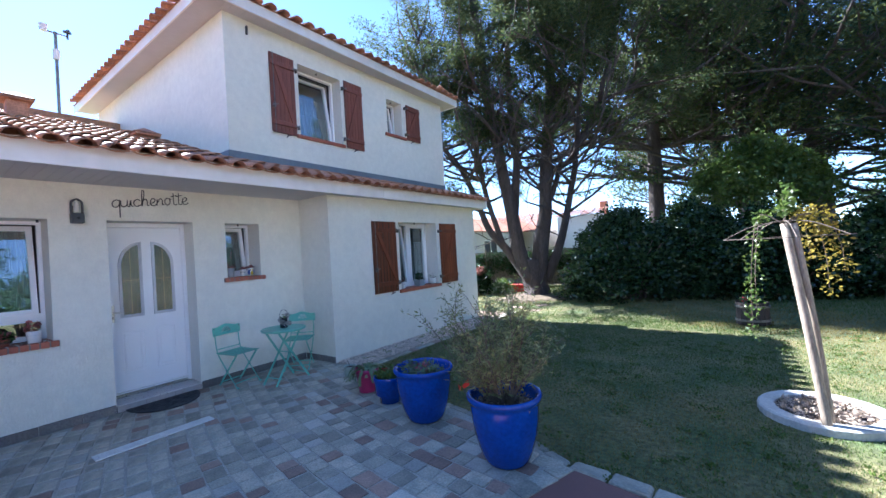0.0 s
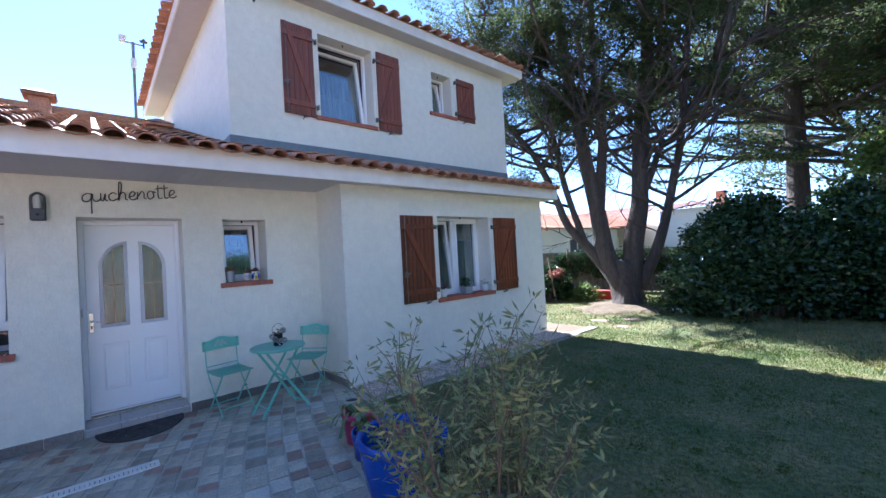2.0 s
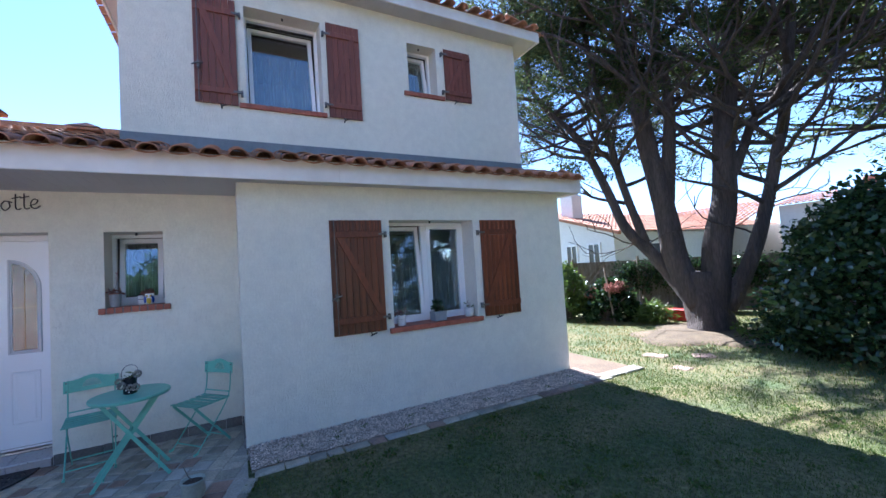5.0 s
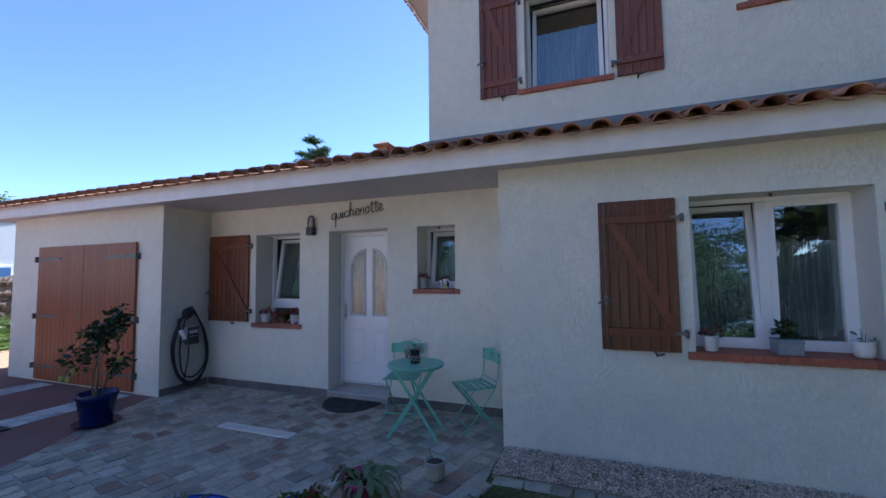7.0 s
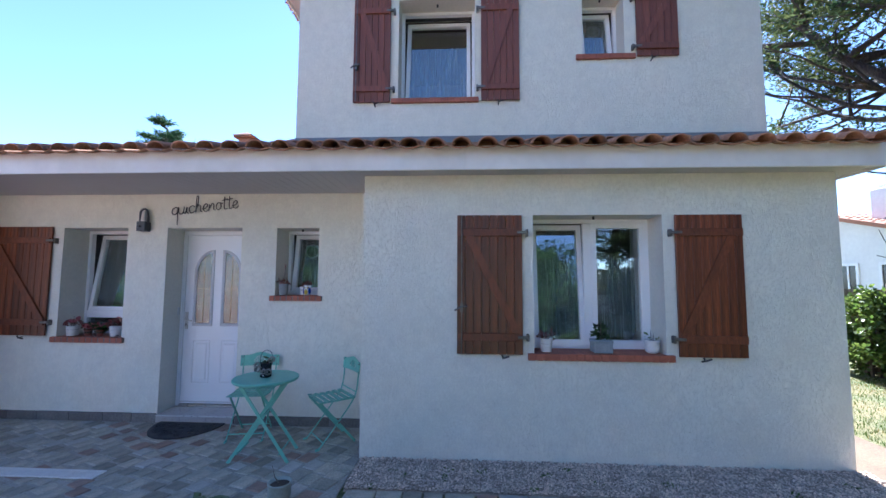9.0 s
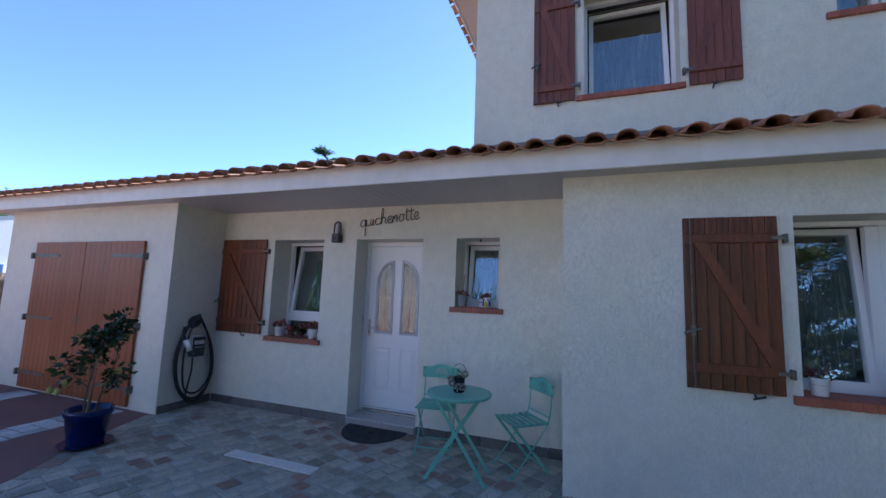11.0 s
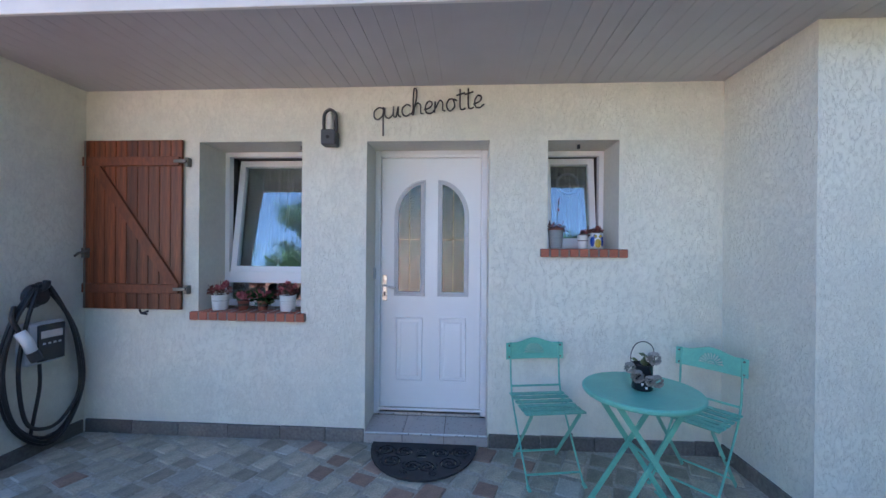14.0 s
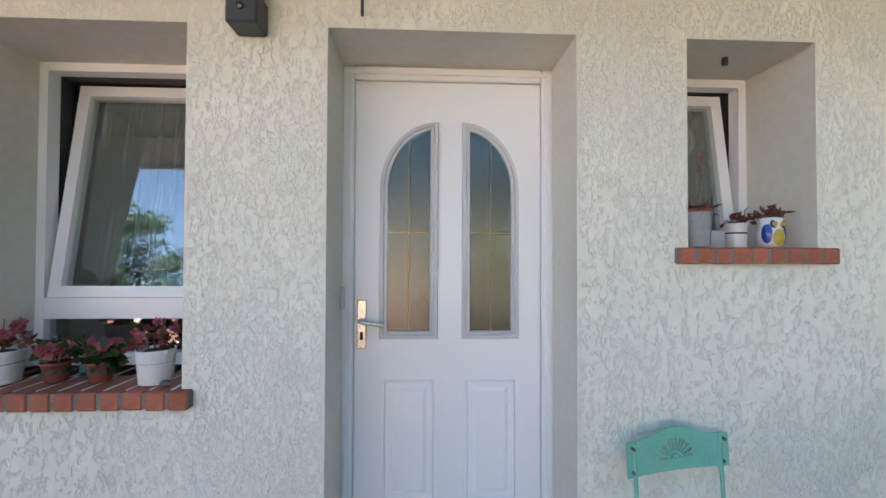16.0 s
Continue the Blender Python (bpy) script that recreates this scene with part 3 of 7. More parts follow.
def canal_tile(sides=7, t=0.013):
    """One tapered half-round tile along +x (uphill), thick, its crown up."""
    verts, faces = [], []
    for x, r, lift in ((0, 0.088, 0.016), (0.43, 0.072, 0.0)):
        for rr in (r, r - t):
            for k in range(sides + 1):
                a = math.pi * k / sides
                verts.append((x, -rr * math.cos(a), rr * math.sin(a) * 0.74 + lift))
    n = sides + 1
    for k in range(sides):
        faces += [(k, k + 1, 2 * n + k + 1, 2 * n + k), (n + k + 1, n + k, 3 * n + k, 3 * n + k + 1), (k + 1, k, n + k, n + k + 1), (2 * n + k, 2 * n + k + 1, 3 * n + k + 1, 3 * n + k)]
    faces += [(0, 2 * n, 3 * n, n), (n - 1, 2 * n - 1, 4 * n - 1, 3 * n - 1)]
    return verts, faces


tv, tf = canal_tile()
tile_mesh = bpy.data.meshes.new("tile")
tile_mesh.from_pydata(tv, [], tf)
tile_mesh.polygons.foreach_set("use_smooth", [True] * len(tf))
tile_mesh.materials.append(TILE)
rt = random.Random(5)


def tile_pose(x, y, z, turn):
    return Matrix.Translation((x, y, z)) @ Matrix.Rotation(turn, 4, "Z") @ Matrix.Rotation(-SA, 4, "Y") @ Matrix.Rotation(rt.uniform(-0.02, 0.02), 4, "Z")


def roof_rows(parent, cols, first, turn, single, rest, skip=None):
    """Courses of tiles: cols are (x, y) at the eave, turn the uphill heading; the first `single` courses are pieces of their own."""
    up = Vector((math.cos(turn), math.sin(turn), 0))
    joined_v, joined_f = [], []
    for x, y, n in cols:
        for k in range(n):
            d = k * COURSE
            p = Vector((x, y, first)) + up * d * math.cos(SA) + Vector((0, 0, d * math.sin(SA)))
            if skip and skip(p):
                continue
            m = tile_pose(p.x, p.y, p.z + rt.uniform(-0.004, 0.004), turn)
            if k < single:
                ob = new("tile", tile_mesh)
                ob.parent = parent
                ob.matrix_world = m
            else:
                b = len(joined_v)
                joined_v += [m @ Vector(v) for v in tv]
                joined_f += [[i + b for i in f] for f in tf]
    if joined_v:
        r = raw("tile_rest", joined_v, joined_f, TILE_J, parent, "terracotta canal tiles", smooth=True)
        r["kind"] = "stuff"


def slope_x(x):
    return 2.855 + (FX - x) * SL


RIDGE_X = -10.8
bm = bmesh.new()
# lower roof deck with pan channels: a corrugated sheet
cols = int((Y1R - Y0R + 0.1) / PITCH)
prev = None
NSEG = cols * 4
for i in range(NSEG + 1):
    y = Y0R - 0.03 + i * PITCH / 4
    dz = 0.03 * abs(math.sin(math.pi * (i / 4)))
    back = RIDGE_X if y < YU0 + 0.1 else XU - 0.05
    a, b = bm.verts.new((FX + 0.10, y, slope_x(FX + 0.10) + 0.005 - dz)), bm.verts.new((back, y, slope_x(back) + 0.005 - dz))
    if prev:
        bm.faces.new((prev[0], a, b, prev[1]))
    prev = (a, b)
res = bmesh.ops.extrude_face_region(bm, geom=bm.faces[:])
bmesh.ops.translate(bm, verts=[v for v in res["geom"] if isinstance(v, bmesh.types.BMVert)], vec=(0, 0, 0.012))
add_box(bm, -12.6, RIDGE_X, Y0R, YU0, 3.9, 3.95)
add_box(bm, RIDGE_X - 0.1, RIDGE_X + 0.1, Y0R - 0.02, YU0, slope_x(RIDGE_X) - 0.02, slope_x(RIDGE_X) + 0.1)
for y0, y1 in ((YU1 - 0.1, Y1R + 0.1),):
    vs = [bm.verts.new(p) for p in ((FX, y0, slope_x(FX)), (FX, y1, slope_x(FX)), (-12.6, y1, slope_x(FX)), (-12.6, y0, slope_x(FX) + 0.12), (XU, y0, slope_x(FX) + 0.12))]
    bm.faces.new(vs)
add_box(bm, FX - 0.2, FX - 0.16, Y0R, Y1R, slope_x(FX), slope_x(FX - 0.16) + 0.04)
roof_low = tagged(part("roof_lower", bm, TILE_J), "low-pitched roof of terracotta canal tiles", "roof", kind="structure")
# upper roof: hipped
bm = bmesh.new()
xm, ridge = (UX + XB - 0.3) / 2, 5.62 + (UY1 - UY0) / 2 * SL
ym = (UY0 + UY1) / 2
c = [bm.verts.new(p) for p in ((UX + 0.02, UY0 - 0.02, 5.625), (UX + 0.02, UY1 + 0.02, 5.625), (XB - 0.32, UY1 + 0.02, 5.625), (XB - 0.32, UY0 - 0.02, 5.625), (UX - (UY1 - UY0) / 2, ym, ridge), (XB - 0.3 + (UY1 - UY0) / 2, ym, ridge))]
for f in ((0, 1, 4), (1, 2, 5, 4), (2, 3, 5), (3, 0, 4, 5), (3, 2, 1, 0)):
    bm.faces.new([c[i] for i in f])
for d in ((UX - 0.16, UX - 0.12, UY0, UY1, 5.6, 5.755), (XB - 0.3, UX - 0.16, UY0 + 0.12, UY0 + 0.16, 5.6, 5.755), (XB - 0.3, UX - 0.16, UY1 - 0.16, UY1 - 0.12, 5.6, 5.755)):
    add_box(bm, *d)
roof_up = tagged(part("roof_upper", bm, TILE_J), "hipped upper roof of terracotta canal tiles", "roof", kind="structure")


# ---- windows, door, shutters ----
def rect_ring(bm, x0, x1, a, b, c, d, w, m=None):
    """A rectangular border of width w in the y-z plane."""
    add_box(bm, x0, x1, a, b, c, c + w, m)
    add_box(bm, x0, x1, a, b, d - w, d, m)
    add_box(bm, x0, x1, a, a + w, c + w, d - w, m)
    add_box(bm, x0, x1, b - w, b, c + w, d - w, m)


def pane(parent, name, x, a, b, c, d, material=GLASS, m=None, label=""):
    ob = part(name, boxes((x - 0.004, x, a, b, c, d), m=m), material, parent, label)
    ob.visible_shadow = False
    return ob


def curtain(parent, x, a, b, c, d, teeth=0, m=Matrix()):
    verts, faces, n = [], [], 60
    for i in range(n + 1):
        u = i / n
        low = c + (abs(((u * teeth) % 1) - 0.5) * 0.16 if teeth else 0.13 * max(0.0, (u - 0.72) / 0.28) ** 2)
        for k in range(5):
            z = d + (low - d) * k / 4
            verts.append(m @ Vector((x + 0.010 * math.sin(u * 55), a + (b - a) * u, z)))
    for i in range(n):
        for k in range(4):
            faces.append((i * 5 + k, i * 5 + k + 1, i * 5 + 6 + k, i * 5 + 5 + k))
    return raw("curtain", verts, faces, CURTAIN, parent, "white net curtain", smooth=True)


def brick_sill(parent, x, a, b, z0, z1, depth, n, joint=None):
    sill = part("window_sill", boxes((x - depth, x - 0.004, a + 0.004, b - 0.004, z0 + 0.004, z1 - (0.004 if joint is None else 0.001))), joint or MORTAR, parent, "red brick window sill")
    w = (b - a) / n
    me = None
    for i in range(n):
        if me is None:
            bm = boxes((-0.2, 0.0, -w / 2 + 0.005, w / 2 - 0.005, 0.0, z1 - z0), bevel=0.005)
            ob = part("brick", bm, BRICK, sill)
            me = ob.data
        else:
            ob = link_mesh("brick", me, None, sill)
        ob.location = (x + rt.uniform(-0.002, 0.002), a + w * (i + 0.5), z0 + rt.uniform(-0.001, 0.001))
    # the paving bricks lying further in under the reveal
    part("sill_top", boxes(*[(x - depth, x - 0.203, a + w * i + 0.05 + 0.003, a + w * (i + 1) + 0.05 - 0.003, z0 + 0.01, z1 - 0.002) for i in range(n - 1)], bevel=0.003), BRICK, sill)
    return sill


def tilted(hinge_x, hinge_z, deg):
    return Matrix.Translation((hinge_x, 0, hinge_z)) @ Matrix.Rotation(radians(-deg), 4, "Y") @ Matrix.Translation((-hinge_x, 0, -hinge_z))


def window(name, x, o, label, sill, transom=None, leaves=1, tilt=4.5, curtain_top=0.0, teeth=0, border=0.045, right_hidden=0.0):
    """A white plastic window set back at x in the opening o; the first leaf is tilted inwards."""
    a, b, c, d = o
    w = thing(name, None, label, "window", kind="structure")
    bm = bmesh.new()
    rect_ring(bm, x - 0.06, x, a - 0.02, b + 0.02, c - 0.005, d + 0.02, border + 0.012)
    low = c
    if transom:
        add_box(bm, x - 0.06, x - 0.002, a, b, transom - 0.045, transom + 0.045)
        low = transom + 0.005
    step = (b - a) / leaves
    for i in range(1, leaves):
        add_box(bm, x - 0.06, x - 0.004, a + step * i - 0.045, a + step * i + 0.045, low + 0.04, d - 0.045)
    part("window_frame", bm, PVC, w)
    # dark ring added behind the frame, so the gap round the sash reads dark
    bm = bmesh.new()
    rect_ring(bm, x - 0.13, x - 0.062, a - 0.02, b + 0.02, c - 0.005, d + 0.02, border + 0.010)
    part("gap_ring", bm, RUBBER, w, "dark ring added behind the frame")
    if transom:
        pane(w, "pane", x - 0.03, a + 0.04, b - 0.04, c + 0.05, transom - 0.04)
    for i in range(leaves):
        p, q = a + step * i + (0.052 if i == 0 else 0.035), a + step * (i + 1) - (0.052 if leaves == 1 else 0.035)
        m = tilted(x - 0.05, low + 0.045, tilt if i == 0 else 0.0)
        bm = bmesh.new()
        rect_ring(bm, x - 0.055, x + 0.002, p, q, low + 0.035, d - 0.04, 0.05, m)
        sash = part("sash", bm, PVC, w)
        pane(sash, "pane", x - 0.025, p + 0.046, q - 0.046, low + 0.08, d - 0.086, m=m)
        curtain(w, x - 0.075, p + 0.055, q - 0.02, low + 0.11, d - 0.07 - curtain_top, teeth, m)
    if name in ("window_2", "window_5"):
        mid, rad = (a + b) / 2, (b - a) * 0.17
        m = tilted(x - 0.05, low + 0.045, tilt)
        part("motif", tube([m @ Vector((x - 0.06, mid + rad * math.cos(k * math.tau / 28), d - 0.24 + rad * math.sin(k * math.tau / 28))) for k in range(28)], 0.012, 6, closed=True), GREY_POT, w, "grey embroidered ring on the curtain")
    brick_sill(w, *sill)
    part("stop", tube([(XU - 0.1 if c > 3 else x + 0.2, (a + b) / 2 + (b - a) * (0.43 if transom else 0.0), d), (XU - 0.1 if c > 3 else x + 0.2, (a + b) / 2 + (b - a) * (0.43 if transom else 0.0), d - 0.03)], 0.012, 8), BLACK_IRON, w)
    return w


window("window_1", XR - 0.335, W_L, "white tilted window with a net curtain and flower pots on its brick sill", (XR + 0.035, -0.075, 0.845, 0.868, 0.932, 0.37, 12), transom=1.175, tilt=8.5, teeth=3)
window("window_2", XR - 0.335, W_S, "small white tilted window beside the front door", (XR + 0.035, 2.604, 3.234, 1.382, 1.443, 0.37, 9), tilt=8)
window("window_3", XP - 0.30, W_B, "white two-leaf window, one leaf tilted open, with pots on its sill", (XP + 0.035, 5.483, 6.822, 0.895, 0.957, 0.335, 18, BRICK), leaves=2, tilt=6, curtain_top=0.32)
window("window_4", XU - 0.24, W_U, "white upper-storey window tilted open with a net curtain", (XU + 0.035, 3.995, 5.065, 3.772, 3.832, 0.27, 14, BRICK), tilt=8, curtain_top=0.3)
window("window_5", XU - 0.24, W_V, "small white upper-storey window tilted open", (XU + 0.035, 6.22, 6.92, 4.27, 4.332, 0.27, 9, BRICK), tilt=8)


def shutter(y0, y1, z0, z1, x, planks, hinge, down, material, label, bolt=0.0, catch=0.5):
    """A ledged and braced plank shutter lying open on the wall; hinge: the side (+1 or -1 along y) of its hinges; down: the brace falls towards that side."""
    w, h = y1 - y0, z1 - z0
    s = thing("shutter", Matrix.Translation((x, (y0 + y1) / 2, z0)), label, "shutter", "window shutters")
    step = w / planks
    me = None
    for i in range(planks):
        if me is None:
            ob = part("plank", boxes((0.012, 0.036, -step / 2 + 0.0015, step / 2 - 0.0015, 0, h), bevel=0.003), material, s)
            me = ob.data
        else:
            ob = link_mesh("plank", me, None, s)
        ob.location = (rt.uniform(-0.001, 0.001), -w / 2 + step * (i + 0.5), 0)
    zl, zu = h * 0.095, h * 0.845
    rail = part("rail", boxes((0.0345, 0.058, -w / 2 + 0.008, w / 2 - 0.008, zl, zl + 0.072), bevel=0.004), BRACE if material is SHUTTER else material, s)
    top = link_mesh("rail", rail.data, None, s)
    top.location = (0, 0, zu - zl)
    p0, p1 = Vector((0, -down * (w / 2 - 0.11), zu + 0.002)), Vector((0, down * (w / 2 - 0.05), zl + 0.07))
    d = p1 - p0
    along = d.normalized()
    across = Vector((0, -along.z, along.y))
    bm = bmesh.new()
    vs = []
    for xx in (0.0346, 0.057):
        for p, e in ((p0, 1), (p1, -1)):
            for sgn in (-1, 1):
                q = p + across * 0.036 * sgn
                t = (p.z - q.z) / along.z
                q = q + along * t
                vs.append(bm.verts.new((xx, q.y, q.z)))
    for f in ((0, 1, 3, 2), (4, 6, 7, 5), (0, 4, 5, 1), (2, 3, 7, 6), (0, 2, 6, 4), (1, 5, 7, 3)):
        bm.faces.new([vs[i] for i in f])
    bmesh.ops.recalc_face_normals(bm, faces=bm.faces[:])
    part("brace", bm, BRACE if material is SHUTTER else material, s)
    for z in (zl + 0.036, zu + 0.036):
        hb = boxes((0.036, 0.062, hinge * (w / 2) - 0.05, hinge * (w / 2) + 0.05, z - 0.013, z + 0.013), (0.0, 0.05, hinge * (w / 2 + 0.045) - 0.012, hinge * (w / 2 + 0.045) + 0.012, z - 0.038, z + 0.03), bevel=0.003)
        part("hinge", hb, METAL, s, "zinc strap hinge")
    if bolt:
        bm = tube([(0.066, bolt * (w / 2 - 0.045), 0.01), (0.066, bolt * (w / 2 - 0.045), h - 0.01)], 0.006, 6)
        add_box(bm, 0.036, 0.08, bolt * (w / 2 - 0.045) - 0.014, bolt * (w / 2 - 0.045) + 0.014, h * 0.30, h * 0.36)
        add_tube(bm, [(0.08, bolt * (w / 2 - 0.10), h * 0.345), (0.09, bolt * (w / 2 - 0.02), h * 0.33), (0.085, bolt * (w / 2 + 0.02), h * 0.31)], 0.009, 6)
        part("bolt", bm, METAL, s, "galvanised espagnolette bolt")
    yk = (catch - 0.5) * w
    bm = tube([(-0.005, yk, -0.045), (0.05, yk, -0.03), (0.055, yk - 0.015, 0.0)], 0.008, 6)
    add_tube(bm, [(0.05, yk, -0.03), (0.055, yk + 0.055, -0.012)], 0.008, 6)
    part("catch", bm, BLACK_IRON, s, "black iron shutter catch")
    return s


shutter(-0.945, -0.137, 0.945, 2.26, XR, 9, 1, 1, SHUTTER, "reddish-brown plank shutter folded open beside the entrance window", bolt=-1, catch=0.62)
shutter(4.822, 5.440, 0.946, 2.258, XP, 8, 1, 1, SHUTTER, "dark reddish-brown plank shutter with a steel bolt, folded open", bolt=-1, catch=0.7)
shutter(6.856, 7.460, 0.946, 2.258, XP, 8, -1, -1, SHUTTER, "dark reddish-brown plank shutter folded open against plaster", catch=0.35)
shutter(3.527, 3.985, 3.785, 5.11, XU, 6, 1, 1, SHUTTER_UP, "faded brown plank shutter open on the upper wall", bolt=-1, catch=0.6)
shutter(5.09, 5.55, 3.785, 5.11, XU, 6, -1, -1, SHUTTER_UP, "faded brown plank shutter open on the upper wall", catch=0.45)
shutter(6.93, 7.414, 4.29, 5.11, XU, 6, -1, -1, SHUTTER_UP, "short faded brown plank shutter beside the small upper window", catch=0.35)

# garage: two closed plank leaves
for y0, y1, side in ((-3.905, -2.695, -1), (-2.685, -1.465, 1)):
    leaf = thing("garage_door", Matrix.Translation((XP, (y0 + y1) / 2, 0.0)), "orange-brown plank garage door leaf, closed", "garage door", "garage door leaves")
    n, w = 11, y1 - y0
    me = None
    for i in range(n):
        if me is None:
            ob = part("plank", boxes((0.006, 0.042, -w / n / 2 + 0.001, w / n / 2 - 0.001, 0.0, 2.15), bevel=0.0025), GARAGE, leaf)
            me = ob.data
        else:
            ob = link_mesh("plank", me, None, leaf)
        ob.location = (0, -w / 2 + w / n * (i + 0.5), 0)
    for z in (0.22, 1.02, 1.95):
        part("hinge", boxes((0.0415, 0.052, min(side * (w / 2 + 0.02), side * -0.02), max(side * (w / 2 + 0.02), side * -0.02), z - 0.022, z + 0.022), (0.0, 0.075, side * (w / 2 + 0.03) - 0.02, side * (w / 2 + 0.03) + 0.02, z - 0.05, z + 0.04), bevel=0.003), METAL, leaf, "weathered zinc strap hinge")
    part("keyhole", boxes((0.042, 0.047, -side * (w / 2 - 0.06) - 0.015, -side * (w / 2 - 0.06) + 0.015, 1.0, 1.1), bevel=0.002), METAL, leaf)

# front door
DX = XR - 0.30
door = thing("door_1", None, "white closed front door with two arched glass panes", "door", kind="structure")
bm = bmesh.new()
for d in ((DX - 0.07, DX + 0.012, 1.285, 1.352, 0.06, 2.246), (DX - 0.07, DX + 0.012, 2.184, 2.25, 0.06, 2.246), (DX - 0.07, DX + 0.012, 1.352, 2.184, 2.186, 2.246)):
    add_box(bm, *d)
bmesh.ops.bevel(bm, geom=bm.edges[:], offset=0.006, segments=1, affect="EDGES")
part("door_frame", bm, PVC, door)
bm = bmesh.new()
rect_ring(bm, DX + 0.012, DX + 0.022, 1.318, 2.218, 0.10, 2.225, 0.016)
part("door_rebate", bm, PVC, door)
leaf = part("door_leaf", boxes((DX - 0.06, DX, 1.354, 2.182, 0.118, 2.184), bevel=0.003), PVC, door)


def arch_outline(y_in, y_out, z0, z_spring, z_top, n=14):
    """Half of a pointed pair of arched lights: straight at y_in, curved above z_spring towards y_out."""
    pts = [(y_in, z0), (y_out, z0)]
    for k in range(n + 1):
        a = math.pi / 2 * k / n
        pts.append((y_in + (y_out - y_in) * math.cos(a), z_spring + (z_top - z_spring) * math.sin(a)))
    return pts


def inset(pts, d):
    out, n = [], len(pts)
    cy, cz = sum(p[0] for p in pts) / n, sum(p[1] for p in pts) / n
    for i in range(n):
        a, b, c2 = Vector(pts[i - 1]), Vector(pts[i]), Vector(pts[(i + 1) % n])
        e1, e2 = (b - a), (c2 - b)
        if e1.length < 1e-6 or e2.length < 1e-6:
            e1 = e2 = (c2 - a)
        n1, n2 = Vector((-e1.y, e1.x)).normalized(), Vector((-e2.y, e2.x)).normalized()
        if n1.dot(Vector((cy, cz)) - b) < 0:
            n1 = -n1
        if n2.dot(Vector((cy, cz)) - b) < 0:
            n2 = -n2
        t = (n1 + n2)
        t = t / max(0.35, t.dot(n1))
        out.append((b.x + t.x * d, b.y + t.y * d))
    return out


for y_in, y_out in ((1.722, 1.463), (1.826, 2.083)):
    o0 = arch_outline(y_in, y_out, 1.04, 1.70, 2.005)
    o1, o2 = inset(o0, 0.018), inset(o0, 0.040)
    verts, faces, n = [], [], len(o0)
    for x, ring in ((DX - 0.001, o0), (DX + 0.014, inset(o0, 0.004)), (DX + 0.014, o1), (DX + 0.008, inset(o0, 0.022)), (DX + 0.010, inset(o0, 0.034)), (DX - 0.002, o2)):
        verts += [(x, p[0], p[1]) for p in ring]
    for r in range(5):
        for k in range(n):
            faces.append((r * n + k, r * n + (k + 1) % n, (r + 1) * n + (k + 1) % n, (r + 1) * n + k))
    moulding = raw("glazing_bead", verts, faces, PVC_GREY, door, "pale grey arched glazing bead")
    gv = [(DX + 0.003, p[0], p[1]) for p in inset(o0, 0.036)]
    g = raw("pane", gv, [tuple(range(n))], DOOR_GLASS, moulding, "hammered decorative glass")
    g.visible_shadow = False
    # dark sheet over the solid leaf, standing in for the unlit hall behind
    raw("dark_backing", [(DX + 0.0012, p[0], p[1]) for p in inset(o0, 0.030)], [tuple(range(n))], DARK_GLASS, moulding)
    yc = (y_in + y_out) / 2
    part("came", boxes((DX + 0.003, DX + 0.0065, yc - 0.002, yc + 0.002, 1.08, 1.93), (DX + 0.003, DX + 0.0066, min(y_in, y_out) + 0.04, max(y_in, y_out) - 0.04, 1.508, 1.512)), BRASS, moulding, "thin brass came")
    # moulded panel below
    a, b = min(y_in, y_out) + 0.015, max(y_in, y_out) - 0.015
    bm = bmesh.new()
    rings = [[(DX - 0.0005, p, q) for p, q in ((a, 0.335), (b, 0.335), (b, 0.865), (a, 0.865))]]
    for dd, xx in ((0.008, DX + 0.006), (0.016, DX + 0.001), (0.035, DX + 0.001), (0.05, DX + 0.007)):
        rings.append([(xx, p, q) for p, q in ((a + dd, 0.335 + dd), (b - dd, 0.335 + dd), (b - dd, 0.865 - dd), (a + dd, 0.865 - dd))])
    vr = [[bm.verts.new(p) for p in r] for r in rings]
    for u, v in zip(vr, vr[1:]):
        for k in range(4):
            bm.faces.new((u[k], u[(k + 1) % 4], v[(k + 1) % 4], v[k]))
    bm.faces.new(vr[-1])
    part("door_panel", bm, PVC, door)
hp = part("door_handle", boxes((DX, DX + 0.009, 1.345 + 0.022, 1.345 + 0.064, 1.0, 1.215), bevel=0.004), STEEL, door, "brushed steel door handle on a long plate")
part("lever", tube(smooth_path([(DX + 0.005, 1.388, 1.125), (DX + 0.045, 1.388, 1.125), (DX + 0.055, 1.41, 1.122), (DX + 0.05, 1.49, 1.108)]), 0.0095, 10), STEEL, hp, smooth=True)
part("cylinder", boxes((DX + 0.008, DX + 0.014, 1.381, 1.395, 1.04, 1.075), bevel=0.003), BLACK_IRON, hp)
part("weather_bar", boxes((DX - 0.01, DX + 0.03, 1.352, 2.184, 0.062, 0.085), (DX - 0.01, DX + 0.018, 1.345, 2.19, 0.092, 0.118), bevel=0.004), STEEL, door, "aluminium threshold bar")
part("letter_tag", boxes((XR - 0.262, XR - 0.235, 1.304, 1.322, 1.18, 1.275), bevel=0.004), LIGHT_GREY, door)

